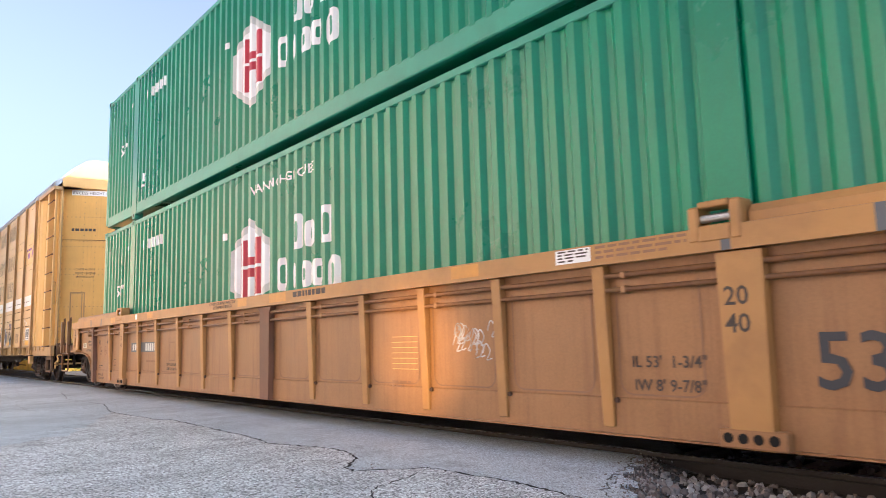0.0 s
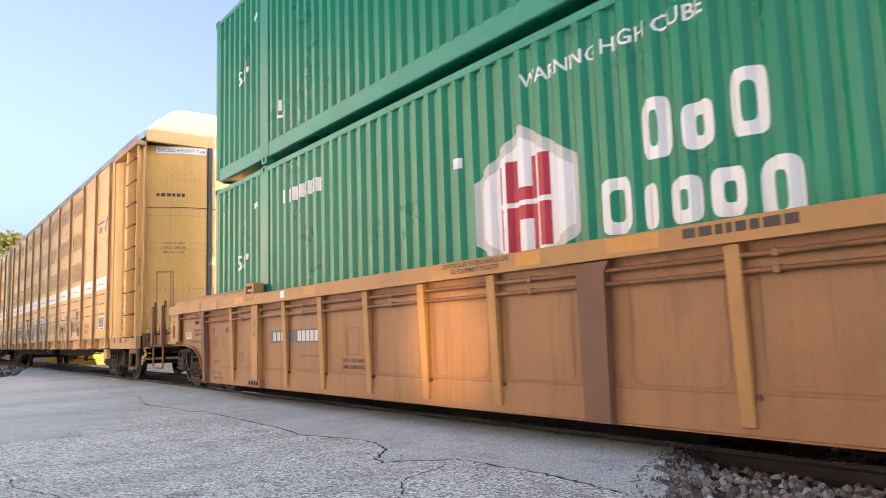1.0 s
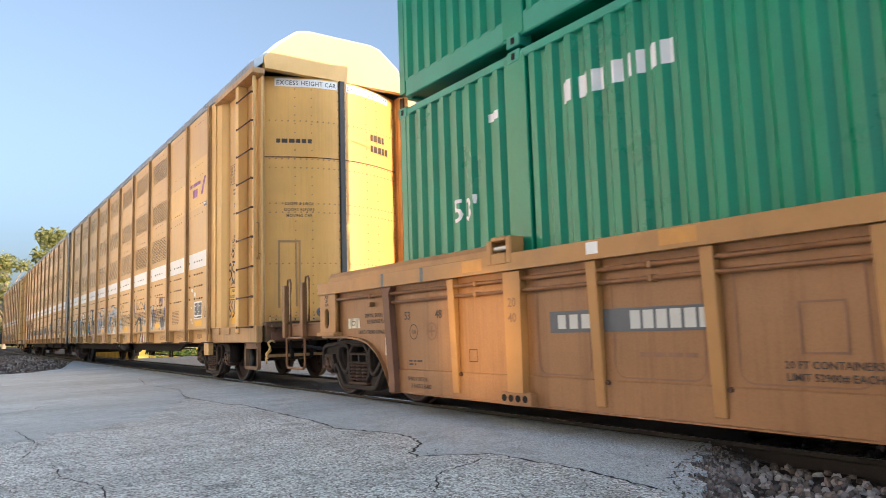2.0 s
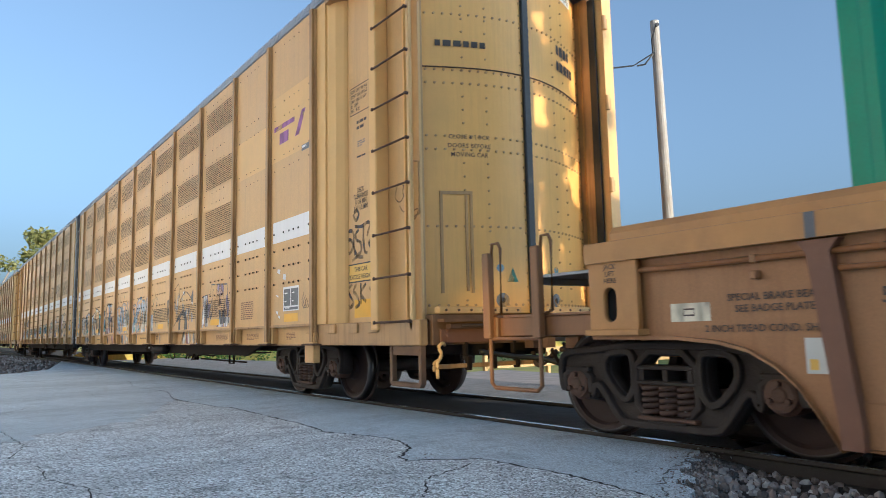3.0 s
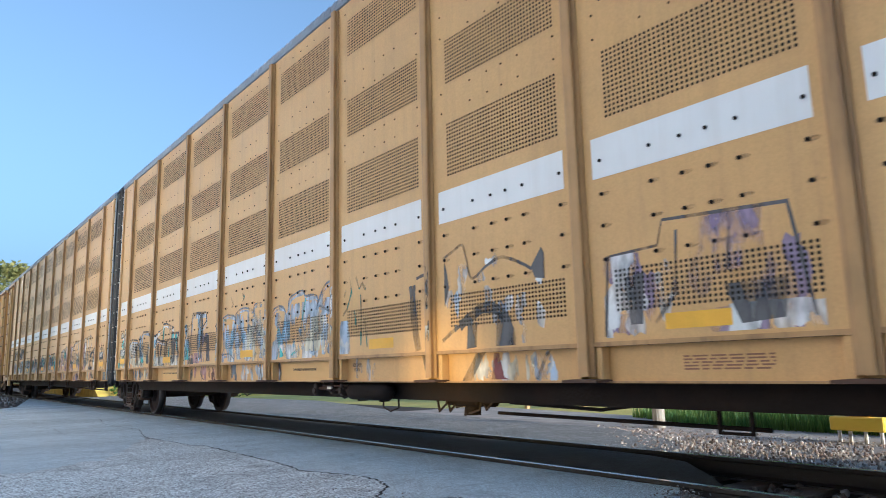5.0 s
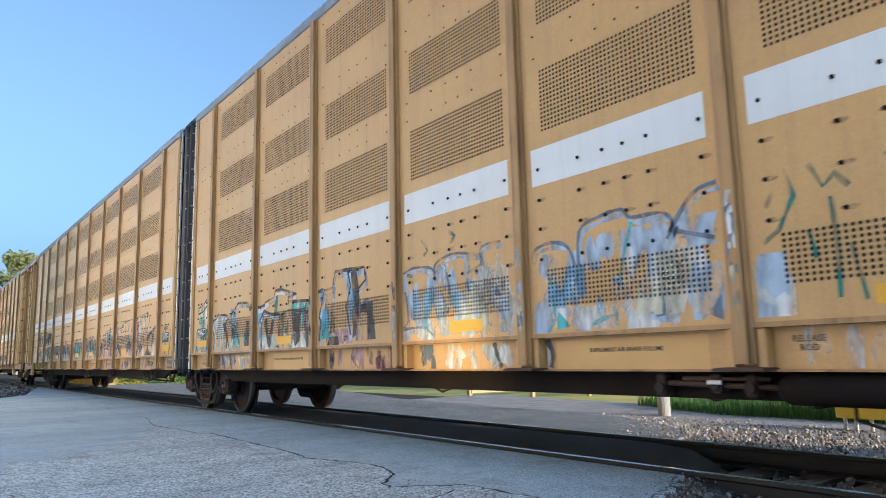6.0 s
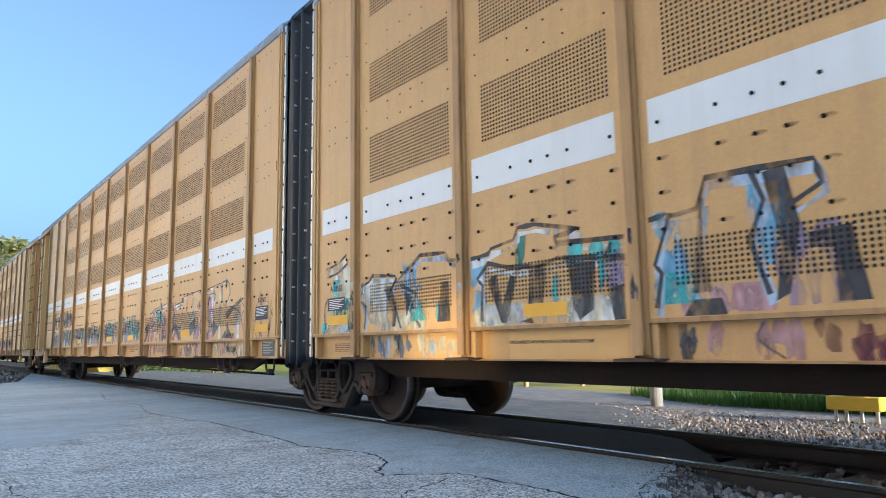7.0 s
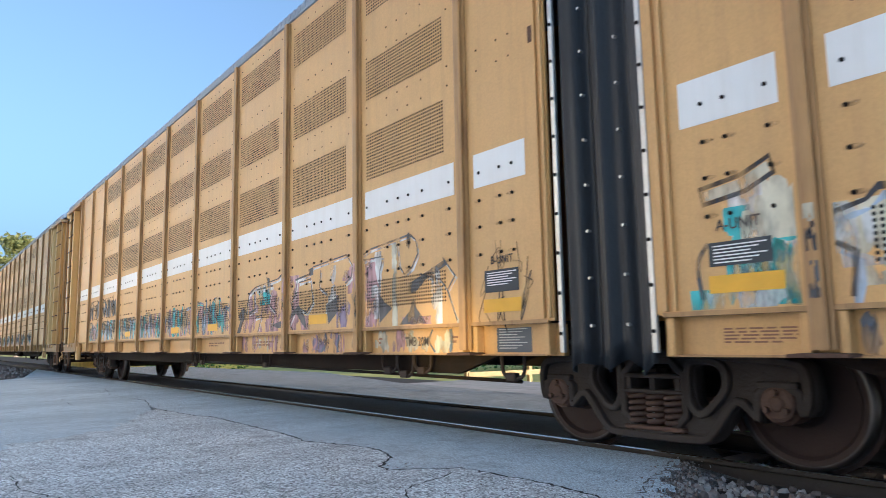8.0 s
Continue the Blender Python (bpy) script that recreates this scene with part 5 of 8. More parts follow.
def wild(owner, Ys, z0, z1, fills, line, seed, w=0.035):
    """A sprayed piece: patchy colour, a stepped dark outline along the top, leaning legs, small highlights and runs."""
    rng = random.Random(seed)
    for (a, b) in Ys:
        n = max(2, round((a - b) / 0.42))
        step = (a - b) / n
        # colour, in upright blotches
        for k in range(n * 5):
            cy, cz = rng.uniform(b, a), rng.uniform(z0 + 0.1, z1 - 0.2)
            stick(owner, "spray_fill", flat([patch_shape(cy, cz, rng.uniform(0.05, 0.15), rng.uniform(0.10, 0.34), rng, b, a, z0 - 0.02, z1 - 0.04)], XS + 0.0027 - 0.00005 * k), S[rng.choice(fills)])
        # stepped top edge, one flat-topped block a letter
        top = [(a, z1 - rng.uniform(0.1, 0.3))]
        for i in range(n):
            y0, y1 = a - step * i, a - step * (i + 1)
            z = z1 - rng.uniform(0.0, 0.26)
            top += [(y0 - step * 0.06, z - 0.08), (y0 - step * 0.10, z), (y0 - step * 0.45, z + rng.uniform(-0.02, 0.03)), (y0 - step * 0.84, z + rng.uniform(-0.03, 0.03)), (y1 + step * 0.12, z - rng.uniform(0.06, 0.14))]
        top = [(min(a, max(b, y)), z) for y, z in top]
        stick(owner, "spray_outline", ribbon(top, w * 1.5, XS + 0.0008, False, 0.35, rng), S[line])
        pale = [f for f in fills if f in ("white", "pale", "blue", "cream", "aqua")] or fills
        stick(owner, "spray_highlight", ribbon([(y, z - w * 1.6) for y, z in top], w * 0.8, XS + 0.0010, False, 0.7, rng), S[rng.choice(pale)])
        for i in range(n):
            y0 = a - step * i
            mid = z0 + (z1 - z0) * rng.uniform(0.42, 0.6)
            lean = rng.uniform(-0.08, 0.08)
            # two legs: solid shade on one side, thin line on the other
            for f in (rng.uniform(0.12, 0.25), rng.uniform(0.55, 0.8)):
                u = y0 - step * f
                t = rng.uniform(0.02, 0.05) + w * 0.8
                leg = [(u, mid + rng.uniform(0.1, 0.28)), (u - t, mid + rng.uniform(0.05, 0.2)), (u - t + lean, z0 + rng.uniform(0, 0.06)), (u + lean, z0)]
                leg = [(min(a, max(b, y)), z) for y, z in leg]
                if rng.random() < 0.6:
                    stick(owner, "spray_shade", flat([leg], XS + 0.0007), S[line])
                e = u + rng.uniform(0.06, 0.14)
                run = [(e, z1 - rng.uniform(0.2, 0.35)), (e + rng.uniform(-0.05, 0.05), mid), (e + lean + rng.uniform(-0.04, 0.04), z0 + rng.uniform(0.02, 0.2)), (e + lean - rng.uniform(0.03, 0.12), z0 + rng.uniform(0.0, 0.12))]
                run = [(min(a, max(b, y)), z) for y, z in run]
                stick(owner, "spray_outline", ribbon(run, w * 0.75, XS + 0.0006, False, 0.4, rng), S[line])
            bar = [(y0 - step * 0.2, mid + rng.uniform(0.0, 0.1)), (y0 - step * 0.5, mid + rng.uniform(-0.06, 0.06)), (y0 - step * 0.55, mid - 0.12), (y0 - step * 0.8, mid - rng.uniform(0.1, 0.2))]
            stick(owner, "spray_outline", ribbon(bar, w * 0.9, XS + 0.0005, False, 0.4, rng), S[line])
            for k in range(3):
                q = (y0 - step * rng.random(), rng.uniform(z0 + 0.1, z1 - 0.15))
                pts = [q, (q[0] - rng.uniform(-0.03, 0.05), q[1] - rng.uniform(0.08, 0.2)), (q[0] - rng.uniform(0.0, 0.12), q[1] - rng.uniform(0.15, 0.3))]
                pts = [(min(a, max(b, y)), max(z0, z)) for y, z in pts]
                stick(owner, "spray_highlight", ribbon(curve_pts(pts, 3), rng.uniform(0.012, 0.03), XS + 0.0004, False, 0.4, rng), S[rng.choice(pale)])


def smear(owner, a, b, boxes, seed):
    """Patchy sprayed colour: each box (f0, f1, z0, z1, colour, count) is filled with uneven upright blotches."""
    rng = random.Random(seed)
    k = 0
    for f0, f1, z0, z1, colour, count in boxes:
        y0, y1 = a + (b - a) * f0, a + (b - a) * f1
        for _ in range(round(count * 1.7)):
            cy, cz = rng.uniform(y1, y0), rng.uniform(z0, z1)
            stick(owner, "spray_fill", flat([patch_shape(cy, cz, rng.uniform(0.03, 0.11), rng.uniform(0.06, 0.20), rng, min(y0, y1), max(y0, y1), z0, z1)], XS + 0.0027 - 0.00003 * k), S[colour])
            k += 1


def piece(owner, a, b, line, outlines, shades=(), edge=None, w=0.032, smooth=False):
    """Letter forms in a bay from a to b: outlines and solid shades given as (part of the bay's width, height)."""
    rng = random.Random(int(a * 10))

    def at(pts):
        return [(a + (b - a) * f, z) for f, z in pts]
    for pts in outlines:
        run = curve_pts(at(pts), 4) if smooth else [q for p0, p1 in zip(at(pts), at(pts)[1:]) for q in (p0, Vector(p0).lerp(Vector(p1), 0.5))] + [at(pts)[-1]]
        if edge:
            stick(owner, "spray_highlight", ribbon([(q[0] - 0.02, q[1] - w * 1.5) for q in run], w * 1.2, XS + 0.0011, False, 0.7, rng), S[edge])
        stick(owner, "spray_outline", ribbon(run, w, XS + 0.0007, False, 0.35, rng), S[line])
    for pts in shades:
        stick(owner, "spray_shade", flat([at(pts)], XS + 0.0006), S[line])


def post_paint(owner, Y, marks):
    """Sprayed bands that run on over an upright post."""
    rng = random.Random(int(Y * 100))
    k = 0
    for z0, z1, colour in marks:
        for _ in range(4 + int((z1 - z0) * 16)):
            blot = patch_shape(Y + rng.uniform(-0.03, 0.03), rng.uniform(z0, z1), rng.uniform(0.008, 0.022), rng.uniform(0.02, 0.07), rng, Y - 0.03, Y + 0.03, z0, z1)
            stick(owner, "spray_fill", flat([blot], -1.5788 - 0.00002 * k), S[colour])
            k += 1


def sill_paint(owner, Y0, Y1, cols, seed, x=-1.4325):
    rng = random.Random(seed)
    y = Y0
    k = 0
    while y > Y1:
        w = rng.uniform(0.18, 0.45)
        e = max(y - w, Y1)
        colour = rng.choice(cols)
        for n in range(5):
            cy = rng.uniform(e, y)
            stick(owner, "spray_fill", flat([patch_shape(cy, rng.uniform(0.78, 0.95), rng.uniform(0.02, 0.07), rng.uniform(0.04, 0.14), rng, Y1, Y0, 0.752, 0.978)], x - 0.0001 * k - 0.00002 * n), S[colour])
        if rng.random() < 0.4:
            q = rng.uniform(e, y)
            stick(owner, "spray_outline", ribbon(curve_pts([(q, 0.97), (q - rng.uniform(-0.08, 0.08), 0.87), (q - rng.uniform(-0.12, 0.12), 0.76)], 4), rng.uniform(0.015, 0.05), x - 0.0022, False, 0.4, rng), S[rng.choice(("slate", "grey", cols[0]))])
        y = e + rng.uniform(0.0, 0.09) if e > Y1 + 0.1 else Y1
        k += 1


def bays(owner_posts, lo, hi):
    return [(b - 0.10, a + 0.10) for a, b in zip(owner_posts, owner_posts[1:]) if a >= lo - 0.01 and b <= hi + 0.01]


PA = [20.40 + q for q in POSTS] + [20.40 + U_END]
PB = sorted([63.65 - q for q in POSTS] + [63.65 - U_END])


def decorate_unit_a(u):
    # faded repaint patches and the maker's mark
    for a, b, z0, z1 in ((25.68, 24.40, 3.35, 3.97), (24.20, 22.88, 3.35, 4.30)):
        stick(u, "repaint_patch", flat([rect(a, b, z0, z1)], XS + 0.0022), M["rack_light"], "paler patch of newer paint")
    for pl in ([(24.12, 3.87), (23.40, 3.87), (23.40, 3.80), (24.12, 3.80)], [(23.92, 3.74), (23.60, 3.74), (23.60, 3.58), (23.92, 3.58)], [(23.38, 3.58), (23.24, 3.58), (23.04, 3.90), (23.16, 3.90)]):
        stick(u, "purple_mark", flat([pl], XS + 0.0012), S["purple"], "faded purple painted mark")
    stick(u, "maker_plate", flat([rect(23.16, 22.91, 3.32, 3.40)], XS + 0.001), M["plate"], "small dark maker plate")
    bars(u, 23.14, 22.93, 3.335, 3.395, 1, M["white"], XS - 0.0004, 3)
    # consolidated stencil placard
    lettering(u, "A-END", 0.085, 20.70, 0.725, M["ink"], -1.4775)
    stick(u, "placard", flat([rect(23.76, 23.24, 1.20, 1.53)], XS + 0.001), M["white"], "white bordered data placard")
    for r in (rect(23.735, 23.52, 1.27, 1.50), rect(23.49, 23.265, 1.27, 1.50), rect(23.735, 23.265, 1.215, 1.25)):
        stick(u, "placard_field", flat([r], XS), M["plate"])
    for k, (a, b, z) in enumerate(((23.71, 23.60, 1.42), (23.71, 23.60, 1.31), (23.46, 23.38, 1.42), (23.46, 23.38, 1.31), (23.68, 23.42, 1.22))):
        bars(u, a, b, z, z + 0.035, 1, M["white"], XS - 0.0006, k)
    stick(u, "yellow_patch", flat([rect(23.73, 23.27, 1.055, 1.165)], XS + 0.0005), M["yellow"], "ochre paint patch")
    for yy in (26.72, 30.35, 33.9, 37.7):
        stick(u, "yellow_patch", flat([rect(yy + 0.23, yy - 0.23, 1.075, 1.175)], XS - 0.0004), M["yellow"], "ochre paint patch")
    bars(u, 25.42, 24.90, 1.12, 1.40, 9, M["fade_ink"], XS, 11)
    for a, b, z0, z1 in ((23.98, 23.86, 1.72, 1.80), (23.78, 23.66, 1.62, 1.72), (24.02, 23.92, 1.40, 1.44), (24.02, 23.93, 1.16, 1.22), (23.94, 23.86, 1.10, 1.15)):
        stick(u, "torn_sticker", flat([[(a, z0 + 0.03), (b + 0.02, z0), (b, z1 - 0.02), (a - 0.03, z1)]], XS), M["white"], "torn white sticker")
    # sill lettering and boards
    for a, b in ((25.40, 24.90), (23.85, 23.55), (26.9, 26.3), (41.15, 40.7)):
        bars(u, a, b, 0.81, 0.91, 5, M["fade_ink"], -1.4335, int(a * 10))
    stick(u, "sill_board", flat([rect(32.9, 31.6, 0.745, 0.965)], -1.4320), M["rack_light"], "newer tan painted sill panel")
    stick(u, "sill_board", flat([rect(38.2, 37.0, 0.745, 0.965)], -1.4320), M["rack_light"], "newer tan painted sill panel")
    lettering(u, "SUPPLEMENT AIR BRAKE VOLUME", 0.042, 32.25, 0.87, M["ink"], -1.4350)
    lettering(u, "DISCONNECT AIR HOSES FOR TESTING BRAKE SYSTEM", 0.036, 37.75, 0.87, M["ink"], -1.4350)
    lettering(u, "RELEASE\nROD", 0.05, 30.98, 0.90, M["ink"], -1.4350)
    # recessed corner panel
    X = -1.3625
    stick(u, "car_sign", flat([rect(22.14, 21.54, 1.475, 1.70)], X), M["dark"], "black bordered yellow height sign")
    stick(u, "sign_field", flat([rect(22.125, 21.555, 1.49, 1.685)], X - 0.0006), M["sign"])
    lettering(u, "THIS CAR", 0.075, 21.84, 1.605, M["ink"], X - 0.0012)
    lettering(u, "EXCESS HEIGHT", 0.075, 21.84, 1.515, M["ink"], X - 0.0012)
    stick(u, "yellow_patch", flat([rect(22.00, 21.53, 1.06, 1.27)], X - 0.0008), M["yellow"], "ochre paint patch")
    for k, tx in enumerate(("DECK", "CLEARANCE", "A 116 MIN", "B 61 1/2 MIN")):
        lettering(u, tx, 0.085, 21.83, 2.55 - 0.072 * k, M["ink"], X, squeeze=0.72)
    stick(u, "data_frame", ribbon([(22.08, 3.53), (21.53, 3.53), (21.53, 3.87), (22.08, 3.87)], 0.012, X, True), M["ink"])
    for k, tx in enumerate(("EXH  19-0  W  5-6", "EXW  10-8  H 16-3", "EW   10-6  H 16-3", "IL  139-9", "IW    9-10")):
        lettering(u, tx, 0.062, 22.05, 3.80 - 0.06 * k, M["ink"], X, "LEFT", 0.8)
    bars(u, 21.92, 21.68, 3.30, 3.44, 2, M["ink"], X, 21)
    bars(u, 21.90, 21.72, 3.10, 3.18, 3, M["plate"], X, 22)
    bars(u, 21.92, 21.70, 2.96, 3.0, 1, M["ink"], X, 23)
    # hand-sprayed black tag: looping strokes
    loops = [
        [(22.19, 2.02), (22.12, 2.11), (22.02, 2.08), (22.01, 1.94), (22.10, 1.84), (22.19, 1.88), (22.18, 1.98), (22.08, 2.0), (22.0, 1.90), (21.98, 1.80)],
        [(21.88, 2.10), (21.96, 2.05), (21.93, 1.98), (21.84, 1.94), (21.83, 1.84), (21.92, 1.80), (21.98, 1.86)],
        [(21.98, 2.15), (21.82, 2.13), (21.66, 2.16), (21.58, 2.12)], [(21.76, 2.13), (21.77, 1.98), (21.74, 1.83), (21.68, 1.80)],
        [(21.68, 2.0), (21.62, 2.10), (21.54, 2.06), (21.56, 1.95), (21.64, 1.92), (21.57, 1.85), (21.49, 1.84), (21.46, 1.94), (21.50, 2.06)],
        [(22.02, 2.30), (21.95, 2.22), (21.88, 2.28), (21.93, 2.34), (22.00, 2.31)], [(22.05, 1.74), (21.92, 1.78), (21.78, 1.76)],
        [(22.05, 1.46), (22.16, 1.40), (22.10, 1.32), (22.02, 1.24), (22.12, 1.18), (22.16, 1.24)], [(21.94, 1.46), (22.02, 1.38), (21.94, 1.32), (21.88, 1.22), (21.98, 1.18)],
        [(21.84, 1.46), (21.84, 1.22)], [(21.72, 1.45), (21.84, 1.34), (21.72, 1.24)], [(21.64, 1.40), (21.54, 1.30), (21.56, 1.18)],
    ]
    for lp in loops:
        stick(u, "spray_tag", ribbon(curve_pts(lp, 5), 0.042, X - 0.0016, False, 0.2, random.Random(4)), S["black"], "black sprayed tag stroke")
    for lp in ([(20.98, 2.50), (21.05, 2.35), (20.95, 2.28), (20.86, 2.36), (20.90, 2.48)], [(20.80, 2.55), (20.90, 2.38), (20.78, 2.30), (20.76, 2.18), (20.88, 2.16), (20.96, 2.24)], [(20.70, 2.14), (20.60, 2.15), (20.66, 2.05), (20.70, 2.14)]):
        stick(u, "scrawl", ribbon(curve_pts(lp, 5), 0.012, X - 0.001), S["black"], "thin black marker scrawl")
    for k in range(4):
        stick(u, "scrawl", ribbon(curve_pts([(23.08 - 0.05 * k, 1.42 - 0.04 * k), (23.14 - 0.05 * k, 1.30), (23.06 - 0.05 * k, 1.22), (23.0 - 0.05 * k, 1.34)], 4), 0.012, XS), S["black"])
    # end markings
    lettering_end(u, "CLOSE & LOCK", 0.07, -0.72, 2.97)
    lettering_end(u, "DOORS BEFORE", 0.07, -0.72, 2.87)
    lettering_end(u, "MOVING CAR", 0.07, -0.72, 2.77)
    lettering_end(u, "EXCESS HEIGHT CAR", 0.11, -0.58, 5.02, board=(-1.08, -0.08, 4.99, 5.13))
    lettering_end(u, "EXCESS HEIGHT CAR", 0.11, 0.60, 5.02, board=(0.10, 1.10, 4.99, 5.13))
    end_bars(u, -1.06, -0.52, 4.02, 4.09, 1)
    end_bars(u, 0.62, 1.02, 4.22, 4.34, 1)
    end_bars(u, 0.62, 1.12, 4.02, 4.14, 1)
    for sx in (-1, 1):
        for nm, pts, mm in (("green_triangle", [(0.20, 1.40), (0.34, 1.40), (0.27, 1.56)], "teal"), ("blue_dot", [(0.42 + 0.045 * math.cos(k * 0.7), 1.55 + 0.045 * math.sin(k * 0.7)) for k in range(9)], "blue"), ("round_fitting", [(0.40 + 0.08 * math.cos(k * 0.52), 1.20 + 0.08 * math.sin(k * 0.52)) for k in range(12)], "slate"), ("fitting_eye", [(0.40 + 0.03 * math.cos(k * 0.52), 1.20 + 0.03 * math.sin(k * 0.52)) for k in range(12)], "black")):
            bm = bmesh.new()
            bm.faces.new([bm.verts.new((sx * a, door_y(a) - (0.018 if nm == "fitting_eye" else 0.012), b)) for a, b in pts])
            me = bpy.data.meshes.new(nm)
            bm.to_mesh(me)
            bm.free()
            stick(u, nm, me, S[mm])
    # big spray pieces on the lower panels
    big_arch(u)
    smear(u, 27.52, 25.87, ((0.05, 0.95, 1.04, 1.6, "lilac", 12), (0.05, 0.5, 1.04, 1.6, "white", 9), (0.4, 0.9, 1.4, 1.75, "lilac", 6), (0.6, 0.95, 1.04, 1.2, "white", 4)), 8)
    piece(u, 27.52, 25.87, "grey", ([(0.05, 1.05), (0.08, 1.60), (0.33, 1.62), (0.36, 1.78), (0.86, 1.74), (0.92, 1.10)], [(0.42, 1.70), (0.40, 1.30), (0.30, 1.12)], [(0.64, 1.66), (0.62, 1.40)]), ([(0.60, 1.32), (0.84, 1.32), (0.82, 1.10), (0.66, 1.08)], [(0.16, 1.44), (0.26, 1.46), (0.24, 1.12), (0.18, 1.12)]), None, 0.022)
    # two rounded pale blue pieces
    for a, b, sd in ((33.04, 31.41, 1), (34.87, 33.24, 2)):
        smear(u, a, b, ((0.0, 0.35, 1.02, 1.62, "pale", 9), (0.3, 0.65, 1.05, 1.7, "pale", 6), (0.55, 1.0, 1.02, 1.6, "white", 12), (0.6, 1.0, 1.05, 1.7, "pale", 8), (0.15, 0.5, 1.03, 1.2, "white", 5), (0.1, 0.55, 1.1, 1.5, "blue", 4), (0.6, 0.9, 1.1, 1.5, "cream", 6)), sd)
    piece(u, 33.04, 31.41, "slate", ([(0.0, 1.60), (0.04, 1.68), (0.16, 1.70), (0.25, 1.62), (0.29, 1.40)], [(0.30, 1.40), (0.31, 1.74), (0.42, 1.82), (0.55, 1.84), (0.60, 1.77), (0.75, 1.76), (0.80, 1.68), (0.77, 1.58)], [(0.78, 1.62), (0.90, 1.84), (1.0, 1.88)], [(0.82, 1.62), (0.98, 1.54)], [(0.68, 1.20), (0.74, 1.24), (0.80, 1.16), (0.72, 1.10), (0.66, 1.14)]), ([(0.66, 1.20), (0.78, 1.24), (0.82, 1.17), (0.70, 1.08)], [(0.93, 1.08), (0.99, 1.20), (0.99, 1.04)]), "pale", 0.026, True)
    piece(u, 33.04, 31.41, "aqua", ([(0.60, 1.74), (0.54, 1.45), (0.50, 1.12)], [(0.12, 1.42), (0.14, 1.18), (0.10, 1.03)], [(0.36, 1.06), (0.48, 1.12), (0.50, 1.04)]), ([(0.16, 1.18), (0.24, 1.06), (0.15, 1.04)],), None, 0.028, True)
    piece(u, 34.87, 33.24, "slate", ([(0.0, 1.68), (0.12, 1.72), (0.30, 1.68), (0.33, 1.56)], [(0.32, 1.62), (0.34, 1.72), (0.50, 1.78), (0.72, 1.72), (0.74, 1.64), (0.62, 1.58)], [(0.74, 1.66), (0.75, 1.79), (0.90, 1.80)], [(0.02, 1.50), (0.05, 1.22), (0.0, 1.14), (0.20, 1.14), (0.30, 1.06)], [(0.44, 1.62), (0.46, 1.40), (0.40, 1.24)], [(0.62, 1.54), (0.64, 1.34)]), ([(0.86, 1.46), (0.89, 1.44), (0.89, 1.34), (0.84, 1.36)],), "pale", 0.026, True)
    piece(u, 34.87, 33.24, "cream", ([(0.60, 1.12), (0.68, 1.40), (0.80, 1.60), (0.86, 1.46), (0.98, 1.30), (0.92, 1.08)], [(0.64, 1.20), (0.74, 1.02), (0.80, 1.14)], [(0.87, 1.70), (0.90, 1.40)]), (), None, 0.075)
    piece(u, 34.87, 33.24, "teal", ([(0.20, 1.98), (0.26, 1.86), (0.22, 1.82)], [(0.46, 2.0), (0.52, 1.94), (0.48, 1.88)], [(0.04, 1.66), (0.10, 1.64)]), (), None, 0.03)
    # squared pieces with heavy dark outlines
    smear(u, 36.72, 35.07, ((0.0, 0.2, 1.1, 1.7, "blue", 7), (0.42, 0.56, 1.2, 1.85, "blue", 6), (0.1, 0.5, 1.03, 1.2, "pink", 8), (0.05, 0.2, 1.1, 1.3, "aqua", 4), (0.5, 0.75, 1.05, 1.5, "lilac", 5)), 3)
    piece(u, 36.72, 35.07, "black", ([(0.0, 1.66), (0.10, 1.68), (0.02, 1.36), (0.05, 1.30), (0.02, 1.08)], [(0.10, 1.66), (0.22, 1.68), (0.26, 1.86), (0.66, 1.84), (0.68, 1.70), (0.56, 1.60)], [(0.24, 1.74), (0.20, 1.16)], [(0.44, 1.84), (0.48, 1.66), (0.42, 1.44), (0.48, 1.12)]), ([(0.48, 1.82), (0.56, 1.84), (0.60, 1.50), (0.55, 1.12), (0.50, 1.08), (0.53, 1.40)], [(0.62, 1.44), (0.76, 1.46), (0.80, 1.06), (0.70, 1.06), (0.70, 1.34), (0.62, 1.36)], [(0.20, 1.44), (0.25, 1.34), (0.26, 1.16), (0.18, 1.16)], [(0.18, 1.12), (0.30, 1.12), (0.32, 1.02), (0.14, 1.02)]), "pale", 0.036)
    smear(u, 38.57, 36.92, ((0.0, 0.12, 1.1, 1.6, "blue", 6), (0.02, 0.98, 1.02, 1.2, "cream", 16), (0.02, 0.98, 1.02, 1.18, "white", 8), (0.34, 0.46, 1.4, 1.74, "teal", 2), (0.62, 0.98, 1.44, 1.58, "aqua", 3), (0.86, 0.99, 1.24, 1.5, "lilac", 4), (0.1, 0.9, 1.1, 1.5, "aqua", 2)), 4)
